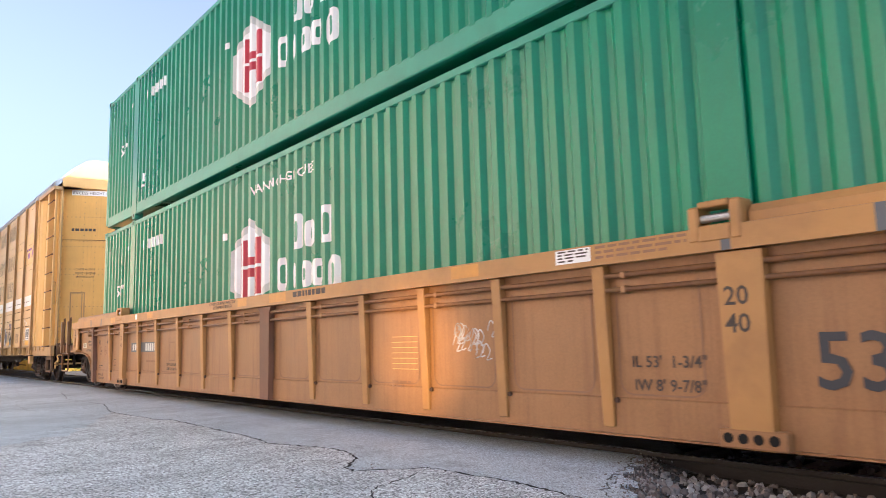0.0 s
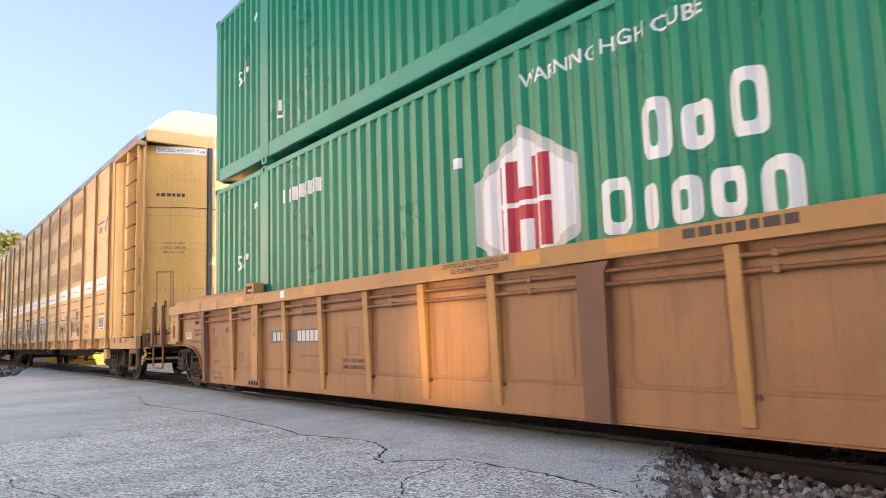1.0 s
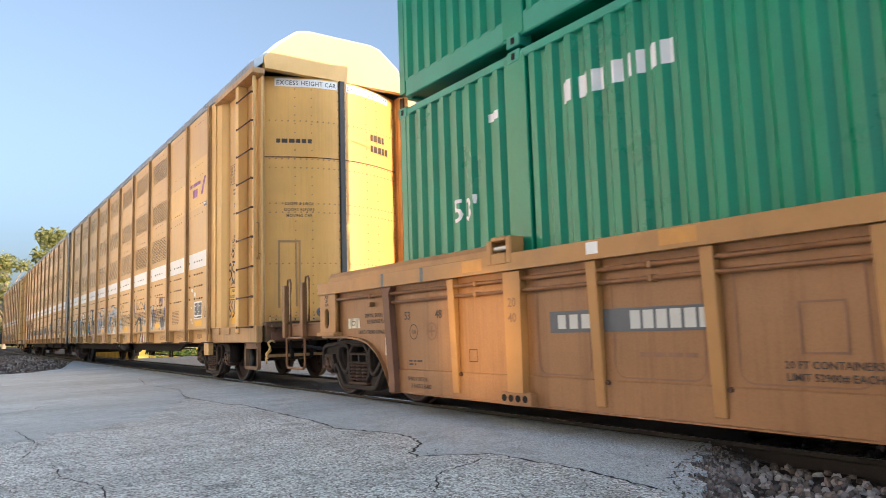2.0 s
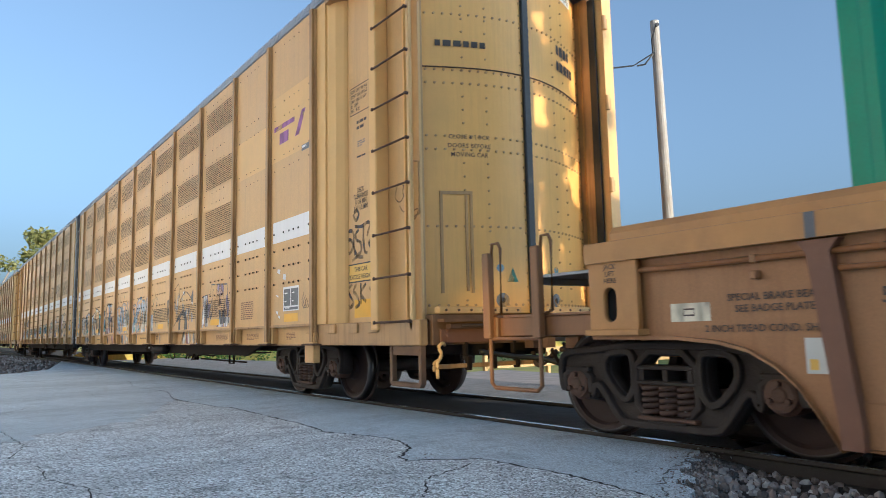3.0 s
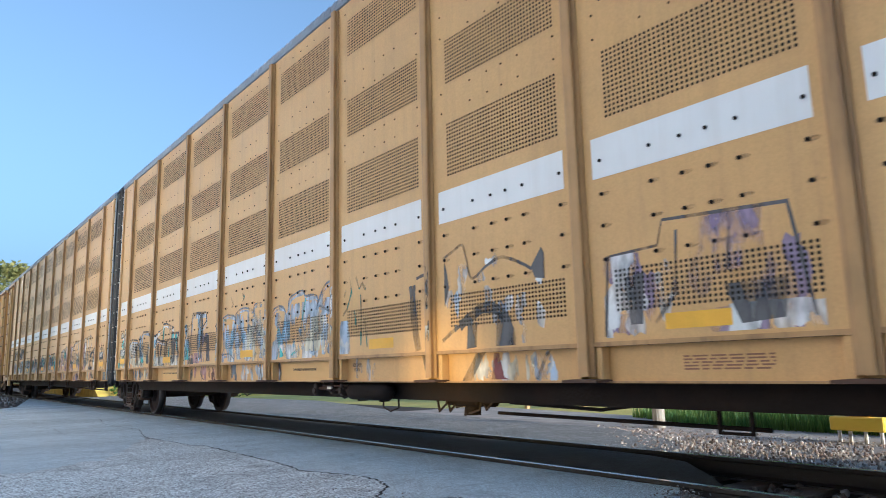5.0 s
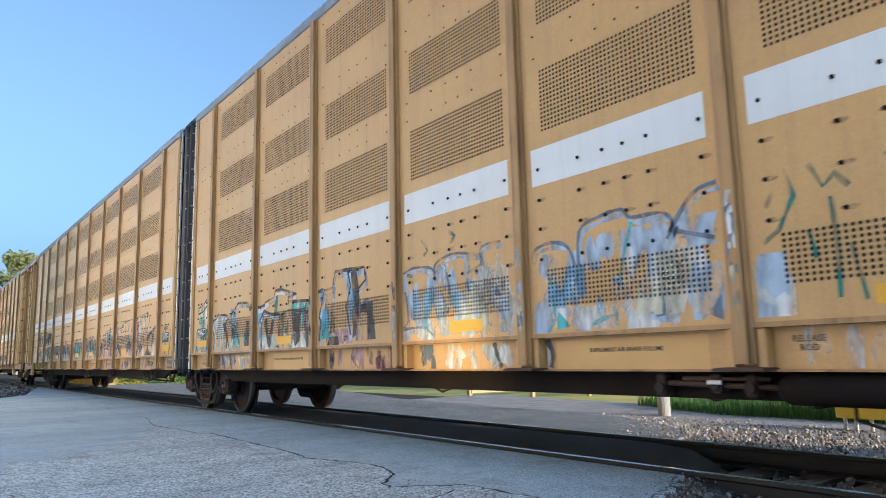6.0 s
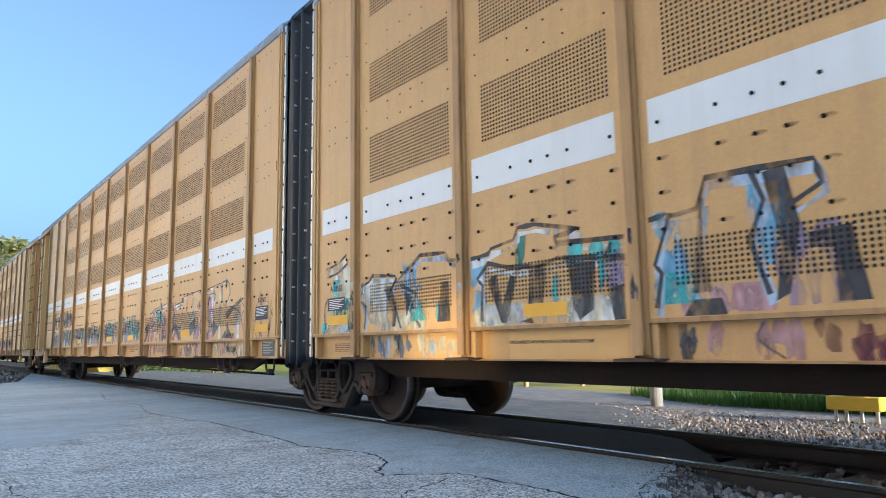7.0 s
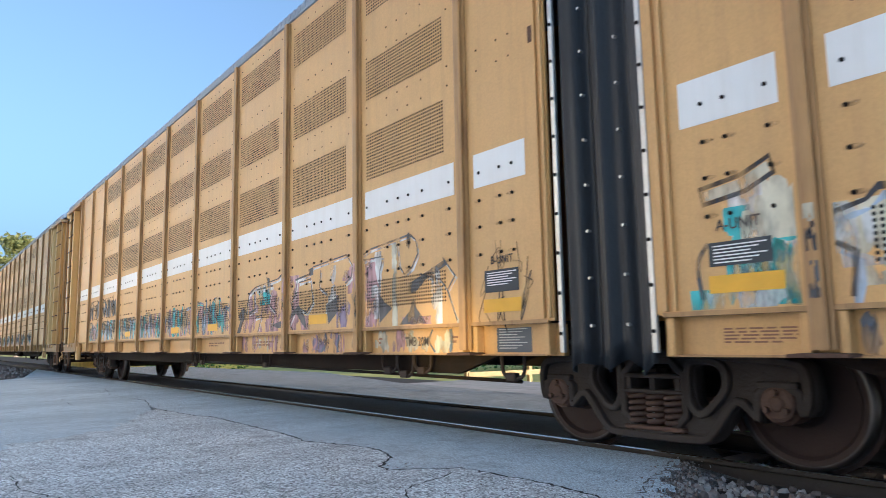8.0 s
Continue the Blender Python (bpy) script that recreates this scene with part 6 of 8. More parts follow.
    piece(u, 38.57, 36.92, "black", ([(0.0, 1.60), (0.14, 1.62), (0.16, 1.66), (0.33, 1.70), (0.36, 1.79), (0.48, 1.79), (0.76, 1.69), (0.60, 1.66), (0.62, 1.61), (1.0, 1.58)], [(1.0, 1.44), (0.62, 1.50), (0.50, 1.46), (0.30, 1.48), (0.14, 1.54), (0.05, 1.42), (0.09, 1.36), (0.08, 1.06)], [(0.93, 1.56), (0.90, 1.46)]), ([(0.13, 1.40), (0.20, 1.44), (0.24, 1.18), (0.30, 1.42), (0.35, 1.40), (0.27, 1.04), (0.23, 1.04)], [(0.44, 1.46), (0.55, 1.48), (0.52, 1.16), (0.42, 1.16)], [(0.68, 1.46), (0.84, 1.44), (0.82, 1.10), (0.74, 1.03), (0.70, 1.14)], [(0.90, 1.24), (0.99, 1.26), (0.99, 1.02), (0.93, 1.02)], [(0.36, 1.04), (0.44, 1.07), (0.46, 1.02)]), "white", 0.036)
    smear(u, 40.42, 38.77, ((0.0, 0.35, 1.1, 1.55, "cream", 12), (0.0, 0.4, 1.2, 1.55, "white", 8), (0.48, 0.7, 1.1, 1.66, "blue", 10), (0.1, 0.9, 1.02, 1.2, "cream", 8), (0.55, 0.85, 1.1, 1.3, "aqua", 5)), 5)
    piece(u, 40.42, 38.77, "black", ([(0.0, 1.50), (0.10, 1.54), (0.14, 1.60), (0.40, 1.56), (0.42, 1.50), (0.62, 1.68), (0.66, 1.72), (0.90, 1.70), (0.94, 1.62), (1.0, 1.62)], [(0.42, 1.54), (0.34, 1.40), (0.40, 1.24), (0.46, 1.04)], [(0.46, 1.46), (0.62, 1.36), (0.56, 1.20), (0.66, 1.04)], [(0.0, 1.34), (0.06, 1.28), (0.04, 1.05)]), ([(0.28, 1.44), (0.36, 1.46), (0.42, 1.24), (0.40, 1.06), (0.36, 1.06), (0.36, 1.24)], [(0.86, 1.44), (0.93, 1.44), (0.94, 1.08), (0.82, 1.08)], [(0.50, 1.40), (0.58, 1.34), (0.52, 1.14)]), "pale", 0.034)
    for Y, marks in ((33.14, ((1.25, 1.7, "pale"), (1.0, 1.3, "cream"), (1.05, 1.2, "slate"))), (34.97, ((1.05, 1.35, "pale"), (1.3, 1.62, "grey"))), (36.82, ((1.45, 1.62, "black"), (1.08, 1.4, "grey"))), (38.67, ((1.56, 1.66, "black"), (1.1, 1.4, "pale"))), (40.52, ((1.3, 1.46, "black"), (1.05, 1.25, "grey"), (1.46, 1.56, "cream"))), (31.31, ((1.1, 1.75, "slate"), (1.0, 1.35, "cream"), (1.45, 1.8, "white"))), (29.47, ((1.35, 1.8, "grey"), (1.0, 1.3, "grey"), (1.1, 1.25, "white")))):
        post_paint(u, Y, marks)
    # thin green tag beside it
    piece(u, 31.21, 29.57, "teal", ([(0.06, 1.66), (0.14, 1.86), (0.16, 1.70), (0.10, 1.52), (0.04, 1.46)], [(0.22, 1.86), (0.26, 1.72), (0.30, 1.78), (0.34, 1.70)], [(0.28, 1.66), (0.29, 1.40), (0.28, 1.12)], [(0.20, 1.50), (0.22, 1.34)], [(0.33, 1.40), (0.36, 1.10)]), (), None, 0.028)
    smear(u, 31.21, 29.57, ((0.0, 0.14, 1.04, 1.36, "white", 7), (0.0, 0.12, 1.04, 1.4, "pale", 5)), 6)
    stick(u, "spray_outline", ribbon([(41.20, 1.76), (40.92, 1.80), (40.74, 1.88), (40.72, 1.78), (40.90, 1.70), (41.18, 1.66)], 0.03, XS + 0.0008, True), S["black"])
    stick(u, "spray_fill", flat([[(41.18, 1.74), (40.92, 1.78), (40.76, 1.85), (40.74, 1.79), (40.9, 1.71), (41.16, 1.68)]], XS + 0.0012), S["cream"])
    smear(u, 41.34, 40.62, ((0.45, 1.0, 1.05, 1.75, "white", 8), (0.40, 1.0, 1.03, 1.62, "aqua", 8), (0.5, 1.0, 1.02, 1.4, "teal", 4), (0.55, 1.0, 1.4, 1.78, "cream", 6), (0.0, 0.4, 1.02, 1.14, "aqua", 3), (0.2, 0.9, 1.02, 1.12, "white", 4)), 7)
    stick(u, "spray_outline", ribbon(curve_pts([(41.22, 1.08), (41.24, 1.3), (41.16, 1.42)], 5), 0.03, XS + 0.0008), S["grey"])
    for a, b, cols, sd in ((29.0, 28.0, ["white", "white", "pale", "cream"], 1), (31.0, 30.6, ["white", "pale"], 2), (34.8, 33.3, ["pale", "white", "slate"], 3), (36.6, 35.0, ["grey", "pink", "maroon"], 4), (40.4, 38.8, ["pale", "cream", "slate"], 5), (33.0, 32.95, ["white"], 6), (37.0, 36.9, ["white"], 7)):
        sill_paint(u, a, b, cols, sd)
    lettering(u, "A-UNIT", 0.095, 40.96, 1.49, M["ink"], XS - 0.0022, squeeze=0.9)
    dark_label(u, 41.16, 40.76, 1.275, 1.42)
    stick(u, "yellow_patch", flat([rect(41.17, 40.70, 1.115, 1.22)], XS - 0.0022), M["yellow"], "ochre paint patch")


def dark_label(u, a, b, z0, z1):
    stick(u, "data_label", flat([rect(a, b, z0, z1)], XS - 0.0020), M["dark"], "black label with white small print")
    for k in range(6):
        z = z1 - 0.02 - k * 0.02
        stick(u, "small_print", flat([rect(a - 0.03, b + 0.03 + (k % 3) * 0.05, z - 0.008, z)], XS - 0.0028), M["white"])


def big_arch(u):
    """The grey arch shapes of one large piece, with white inside."""
    rng = random.Random(9)
    for k in range(26):
        y, z = rng.uniform(28.05, 29.25), rng.uniform(1.06, 1.76)
        stick(u, "spray_fill", flat([patch_shape(y, z, rng.uniform(0.02, 0.07), rng.uniform(0.03, 0.12), rng, 28.0, 29.27, 1.04, 1.85)], XS + 0.0026 - 0.00004 * k), S[rng.choice(("white", "white", "pale"))])
    for ctrl, w in (([(29.78, 1.65), (29.76, 1.34), (29.69, 1.03)], 0.10), ([(29.71, 1.71), (29.60, 1.73), (29.47, 1.73)], 0.03), ([(29.29, 1.84), (29.14, 1.89), (29.0, 1.93), (28.95, 1.81), (28.88, 1.62), (28.69, 1.70), (28.52, 1.75), (28.40, 1.73), (28.23, 1.66), (28.14, 1.61)], 0.026),
                    ([(29.31, 1.10), (29.18, 1.17), (29.06, 1.22)], 0.035), ([(29.06, 1.22), (28.90, 1.29), (28.76, 1.35), (28.59, 1.34), (28.48, 1.27), (28.41, 1.15), (28.40, 1.03)], 0.09)):
        stick(u, "spray_outline", ribbon(curve_pts(ctrl, 6), w, XS + 0.0004, False, 0.12, random.Random(2)), S["grey"], "dark grey sprayed outline")
    for pl in ([(29.27, 1.84), (29.23, 1.72), (29.20, 1.57), (29.24, 1.46), (29.27, 1.40)], [(28.15, 1.63), (28.03, 1.77), (28.0, 1.72), (28.0, 1.52), (28.11, 1.54)], [(28.95, 1.24), (28.82, 1.24), (28.84, 1.03), (28.97, 1.02)], [(28.57, 1.31), (28.44, 1.27), (28.39, 1.14), (28.38, 1.03), (28.59, 1.03)]):
        stick(u, "spray_shade", flat([pl], XS + 0.0007), S["grey"])
    for pl in ([(29.76, 0.985), (29.67, 0.985), (29.58, 0.75), (29.68, 0.75)], [(28.95, 0.985), (28.83, 0.985), (29.02, 0.75), (29.15, 0.75)], [(28.12, 0.96), (28.06, 0.98), (28.20, 0.76), (28.24, 0.76)]):
        stick(u, "spray_shade", flat([pl], -1.4352), S["grey"])
    stick(u, "spray_shade", flat([[(28.72, 0.98), (28.66, 0.98), (28.60, 0.78), (28.54, 0.76), (28.76, 0.76)]], -1.4352), S["maroon"])


def door_y(x):
    f = 1 - min(abs(x), 1.3) / 1.3
    return 20.40 + 0.40 - 0.42 * math.sin(f * math.pi / 2)


def lettering_end(u, text, size, x, z, board=None):
    me = words(text, size, on_end(x, 0, z), "CENTER", 0.0002, 0.85, 1.1, 0.004)
    if board:
        bd = bmesh.new()
        n = 8
        lo = [bd.verts.new((board[0] + (board[1] - board[0]) * i / n, 0, board[2])) for i in range(n + 1)]
        hi = [bd.verts.new((board[0] + (board[1] - board[0]) * i / n, 0, board[3])) for i in range(n + 1)]
        for i in range(n):
            bd.faces.new((lo[i], lo[i + 1], hi[i + 1], hi[i]))
        mb = bpy.data.meshes.new("board")
        bd.to_mesh(mb)
        bd.free()
        for v in mb.vertices:
            v.co.y = door_y(v.co.x) - 0.008
        stick(u, "height_board", mb, M["white"], "white board on the end door")
    for v in me.vertices:
        v.co.y += door_y(v.co.x) - 0.009
    stick(u, "lettering", me, M["ink"])


def end_bars(u, x0, x1, z0, z1, seed):
    rng = random.Random(seed)
    bm = bmesh.new()
    x = x0
    while x < x1 - 0.03:
        e = min(x + rng.uniform(0.05, 0.09), x1)
        bm.faces.new([bm.verts.new((a, door_y(a) - 0.012, b)) for a, b in ((x, z0), (e, z0), (e, z1), (x, z1))])
        x = e + 0.025
    me = bpy.data.meshes.new("bars")
    bm.to_mesh(me)
    bm.free()
    stick(u, "worn_lettering", me, M["ink"])


def decorate_unit_b(u):
    lettering(u, "B-UNIT", 0.095, 43.05, 1.49, M["ink"], XS - 0.0022, squeeze=0.9)
    dark_label(u, 43.27, 42.85, 1.255, 1.44)
    for yy in (43.06, 46.35, 50.0, 52.0, 55.5):
        stick(u, "yellow_patch", flat([rect(yy + 0.23, yy - 0.23, 1.09, 1.20)], XS - 0.0022), M["yellow"], "ochre paint patch")
    smear(u, 45.28, 43.63, ((0.02, 0.18, 1.02, 1.74, "pink", 16), (0.1, 0.22, 1.1, 1.8, "white", 4), (0.34, 0.40, 1.02, 1.85, "cream", 5), (0.75, 0.85, 1.02, 1.55, "white", 5), (0.45, 0.75, 1.02, 1.1, "pink", 4)), 11)
    piece(u, 45.28, 43.63, "grey", ([(0.0, 1.80), (0.08, 1.84), (0.52, 1.90)], [(0.0, 1.74), (0.24, 1.74), (0.20, 1.58), (0.18, 1.02)], [(0.40, 1.88), (0.42, 1.62), (0.48, 1.52), (0.56, 1.58), (0.62, 1.70), (0.60, 1.84), (0.52, 1.92)], [(0.86, 1.62), (0.97, 1.44), (0.90, 1.32), (0.84, 1.42), (0.64, 1.50)], [(0.90, 1.32), (0.98, 1.04)]), ([(0.52, 1.42), (0.88, 1.60), (0.90, 1.55), (0.70, 1.44), (0.58, 1.32), (0.52, 1.34)], [(0.57, 1.30), (0.60, 1.18), (0.70, 1.03), (0.42, 1.03), (0.53, 1.16)], [(0.51, 1.92), (0.55, 1.88), (0.53, 1.76), (0.50, 1.80)], [(0.18, 1.38), (0.26, 1.26), (0.34, 1.20), (0.20, 1.06)]), "white", 0.018)
    smear(u, 47.13, 45.48, ((0.0, 0.16, 1.04, 1.72, "pink", 12), (0.05, 0.35, 1.03, 1.2, "pink", 6), (0.6, 0.75, 1.2, 1.75, "white", 4), (0.75, 1.0, 1.03, 1.4, "lilac", 4), (0.84, 1.0, 1.4, 1.7, "pink", 5)), 12)
    piece(u, 47.13, 45.48, "grey", ([(0.10, 1.66), (0.34, 1.70), (0.40, 1.78), (0.90, 1.84), (0.98, 1.70), (0.96, 1.58), (0.88, 1.52)], [(0.14, 1.70), (0.10, 1.46), (0.02, 1.40), (0.08, 1.24), (0.0, 1.10)], [(0.16, 1.62), (0.36, 1.64), (0.40, 1.36), (0.30, 1.24), (0.16, 1.30)], [(0.52, 1.72), (0.50, 1.52), (0.62, 1.44)]), ([(0.0, 1.22), (0.16, 1.34), (0.26, 1.20), (0.30, 1.03), (0.22, 1.10), (0.12, 1.24), (0.0, 1.16)], [(0.32, 1.76), (0.40, 1.78), (0.40, 1.68), (0.34, 1.68)], [(0.60, 1.30), (0.80, 1.40), (0.78, 1.22), (0.64, 1.08)]), "white", 0.02)
    smear(u, 48.98, 47.33, ((0.3, 0.95, 1.03, 1.6, "pink", 22), (0.5, 0.75, 1.4, 1.62, "aqua", 4), (0.1, 0.4, 1.03, 1.4, "pink", 5)), 13)
    piece(u, 48.98, 47.33, "grey", ([(0.24, 1.30), (0.30, 1.58), (0.44, 1.66), (0.90, 1.72), (1.0, 1.78)], [(0.46, 1.62), (0.80, 1.64), (0.72, 1.40), (0.86, 1.28)], [(0.30, 1.30), (0.46, 1.36), (0.40, 1.58)], [(0.44, 1.24), (0.58, 1.26), (0.50, 1.03)]), ([(0.05, 1.30), (0.20, 1.40), (0.26, 1.30), (0.18, 1.20), (0.10, 1.03), (0.02, 1.03), (0.10, 1.20)], [(0.66, 1.78), (0.74, 1.74), (0.72, 1.64), (0.68, 1.66)], [(0.80, 1.12), (0.96, 1.16), (1.0, 1.06), (0.86, 1.08)]), "white", 0.024)
    for Y, marks in ((45.38, ((1.02, 1.4, "black"), (1.4, 1.72, "pink"))), (47.23, ((1.02, 1.7, "pink"), (1.3, 1.4, "grey"))), (49.08, ((1.02, 1.45, "pink"),))):
        post_paint(u, Y, marks)
    wild(u, bays(PB, 49.0, 53.0), 1.05, 1.60, ["pink", "aqua", "pink", "pale"], "slate", 33, 0.02)
    wild(u, bays(PB, 52.5, 60.5), 1.05, 1.55, ["aqua", "pale", "pink"], "grey", 34, 0.025)
    wild(u, bays(PB, 56.0, 60.0), 1.62, 2.05, ["grey", "slate"], "black", 35, 0.03)
    for a, b, cols, sd in ((49.0, 47.4, ["pink", "cream"], 41), (47.0, 45.6, ["pink", "lilac"], 42), (45.2, 43.7, ["cream", "pink"], 43)):
        sill_paint(u, a, b, cols, sd)
    for k in range(8):
        stick(u, "small_print", flat([rect(43.21, 42.87 + (k * 7 % 5) * 0.03, 0.945 - k * 0.022, 0.952 - k * 0.022)], -1.4345), M["offwhite"])
    stick(u, "sill_label", flat([rect(43.24, 42.82, 0.76, 0.96)], -1.4320), M["plate"])
    lettering(u, "TMB 20M", 0.125, 44.42, 0.82, M["ink"], -1.4350, squeeze=0.8)
    lettering(u, "L-140-0", 0.085, 46.33, 0.85, M["ink"], -1.4350, squeeze=0.8)
    for a, b in ((48.5, 47.8), (50.4, 49.7), (45.12, 45.04), (43.86, 43.76)):
        bars(u, a, b, 0.83, 0.91, 2, M["fade_ink"], -1.4335, int(a * 7))
    stick(u, "slot", flat([rect(42.66, 42.58, 3.24, 3.38)], XS - 0.001), M["rust"], "rusty rectangular slot")
    rng = random.Random(3)
    for k in range(10):
        y, z = rng.uniform(42.6, 43.4), rng.uniform(1.08, 1.6)
        stick(u, "scrawl", ribbon(curve_pts([(y, z), (y - 0.1, z + rng.uniform(-0.2, 0.2)), (y - rng.uniform(-0.1, 0.1), z - 0.1), (y - 0.05, z + 0.15)], 4), 0.012, XS - 0.0005), S["black"])


decorate_unit_a(unit_a)
decorate_unit_b(unit_b)
wild(unit_c, [(65.08 + b - 0.1, 65.08 + a + 0.1) for a, b in zip(POSTS[2:10], POSTS[3:11])], 1.05, 1.55, ["pale", "pink", "aqua"], "grey", 61, 0.03)

# container marks: painted over the corrugation, so they follow its folds


def corr(y):
    """How far the wall stands out at a place along the container (its own y)."""
    for a, b in ((-C_LEN / 2 + 0.06, -6.24), (-5.95, 5.95), (6.24, C_LEN / 2 - 0.06)):
        if a <= y <= b:
            n = round((b - a) / 0.2195)
            p = ((y - a) / ((b - a) / n)) % 1.0
            return 0 if p < 0.24 else (p - 0.24) / 0.22 * 0.042 if p < 0.46 else 0.042 if p < 0.78 else (1 - p) / 0.22 * 0.042
    return 0.048


def breaks(y0, y1):
    out = []
    for a, b in ((-C_LEN / 2 + 0.06, -6.24), (-5.95, 5.95), (6.24, C_LEN / 2 - 0.06)):
        n = round((b - a) / 0.2195)
        pt = (b - a) / n
        for i in range(n):
            out += [a + (i + f) * pt for f in (0, 0.24, 0.46, 0.78)]
    return [q for q in out if y0 < q < y1]


def painted(c, name, me, material, lift=0.0015, label=""):
    """Lay a flat mark, given in the container's own y and z, on the folds of its near wall."""
    bm = bmesh.new()
    bm.from_mesh(me)
    bmesh.ops.remove_doubles(bm, verts=bm.verts, dist=1e-5)
    bmesh.ops.triangulate(bm, faces=bm.faces)
    ys = [v.co.y for v in bm.verts]
    for q in breaks(min(ys), max(ys)):
        bmesh.ops.bisect_plane(bm, geom=bm.verts[:] + bm.edges[:] + bm.faces[:], plane_co=(0, q, 0), plane_no=(0, 1, 0))
    for v in bm.verts:
        v.co.x = -(C_HALF - 0.05 + corr(v.co.y) + lift)
    out = bpy.data.meshes.new(name)
    bm.to_mesh(out)
    bm.free()
    return part(name, out, material, c, label)


def oval(cy, cz, ry, rz, k=0.55):
    """A ring as quads between two ovals."""
    o = [(cy + ry * math.cos(2 * math.pi * i / 20), cz + rz * math.sin(2 * math.pi * i / 20)) for i in range(20)]
    n = [(cy + ry * k * math.cos(2 * math.pi * i / 20), cz + rz * k * math.sin(2 * math.pi * i / 20)) for i in range(20)]
    return [[o[i], o[(i + 1) % 20], n[(i + 1) % 20], n[i]] for i in range(20)]


def text_on(c, text, size, y, z, align="CENTER", squeeze=1.0, thick=True):
    for me in islands(words(text, size, on_side(0, y, z), align, 0.0, squeeze)):
        painted(c, "letter", me, M["white"])


def mark_container(c):
    D = 8.27
    def down(z):
        return 2.15 - (2.15 - z) * 1.09
    hexa = [(9.69 - D, 1.78), (9.07 - D, 2.15), (8.44 - D, 1.78), (8.44 - D, 1.26), (9.07 - D, 0.90), (9.69 - D, 1.26)]
    inner = [(9.61 - D, 1.73), (9.07 - D, 2.05), (8.52 - D, 1.73), (8.52 - D, 1.31), (9.07 - D, 1.0), (9.61 - D, 1.31)]
    painted(c, "hexagon_border", flat([[(y, down(z)) for y, z in hexa]], 0), M["offwhite"], 0.0012, "grey hexagon border")
    painted(c, "hexagon_field", flat([[(y, down(z)) for y, z in inner]], 0), M["white"], 0.0024, "white hexagon field")
    for r in (rect(9.36, 9.31, 1.55, 1.85), rect(9.26, 9.15, 1.55, 1.88), rect(8.98, 8.93, 1.55, 1.88), rect(8.87, 8.77, 1.55, 1.88), rect(9.15, 8.98, 1.55, 1.65),
              rect(9.36, 9.31, 1.18, 1.51), rect(9.26, 9.15, 1.15, 1.51), rect(8.98, 8.93, 1.15, 1.51), rect(8.87, 8.77, 1.18, 1.51), rect(9.15, 8.98, 1.40, 1.51)):
        painted(c, "red_bar", flat([[(y - D, down(z)) for y, z in r]], 0), M["red"], 0.0036, "dark red bar")
    # the owner's mark beside it, as plain white blocks and rings
    for a, b, z0, z1 in ((7.86, 7.62, 1.56, 2.00), (7.52, 7.28, 1.56, 1.88), (7.18, 6.92, 1.56, 2.00), (8.24, 7.96, 1.08, 1.50), (7.88, 7.74, 1.08, 1.40), (7.66, 7.42, 1.08, 1.40), (7.34, 7.10, 1.08, 1.40), (7.02, 6.76, 0.98, 1.40)):
        cy, cz, ry, rz = (a + b) / 2 - D, (z0 + z1) / 2, (a - b) / 2, (z1 - z0) / 2
        rim, core = [], []
        for k in range(24):
            u, v = math.cos(math.tau * k / 24), math.sin(math.tau * k / 24)
            u, v = math.copysign(abs(u) ** 0.5, u), math.copysign(abs(v) ** 0.5, v)
            rim.append((cy + ry * u, cz + rz * v))
            core.append((cy + (ry - 0.085) * u, cz + (rz - 0.09) * v))
        ring = [[rim[k], rim[(k + 1) % 24], core[(k + 1) % 24], core[k]] for k in range(24)]
        painted(c, "white_mark", flat(ring, 0), M["white"], 0.0015, "plain white painted ring")
    text_on(c, "WARNING HIGH CUBE", 0.165, 8.17 - D, 2.46, squeeze=1.02)
    text_on(c, "53'", 0.32, 15.20 - D, 1.46)
    text_on(c, "53'", 0.30, 0.98 - D, 1.46)
    text_on(c, "WARNING HIGH CUBE", 0.165, 0.95 - D, 2.46, squeeze=0.8)
    for a, b, z0, z1 in ((13.80, 13.68, 2.24, 2.42), (13.62, 13.50, 2.24, 2.42), (13.45, 13.36, 2.24, 2.42), (13.24, 13.16, 2.24, 2.42), (13.10, 13.05, 2.24, 2.42), (13.0, 12.95, 2.24, 2.42), (12.90, 12.82, 2.24, 2.42), (12.78, 12.70, 2.24, 2.42), (14.80, 14.72, 2.34, 2.42), (14.68, 14.62, 2.34, 2.42), (13.92, 13.72, 0.56, 0.60), (13.88, 13.84, 0.66, 0.82), (13.80, 13.76, 0.66, 0.82), (9.98, 9.88, 1.94, 2.04)):
        painted(c, "white_bar", flat([[(y - D, z) for y, z in rect(a, b, z0, z1)]], 0), M["white"])


mark_container(lower)
mark_container(upper)


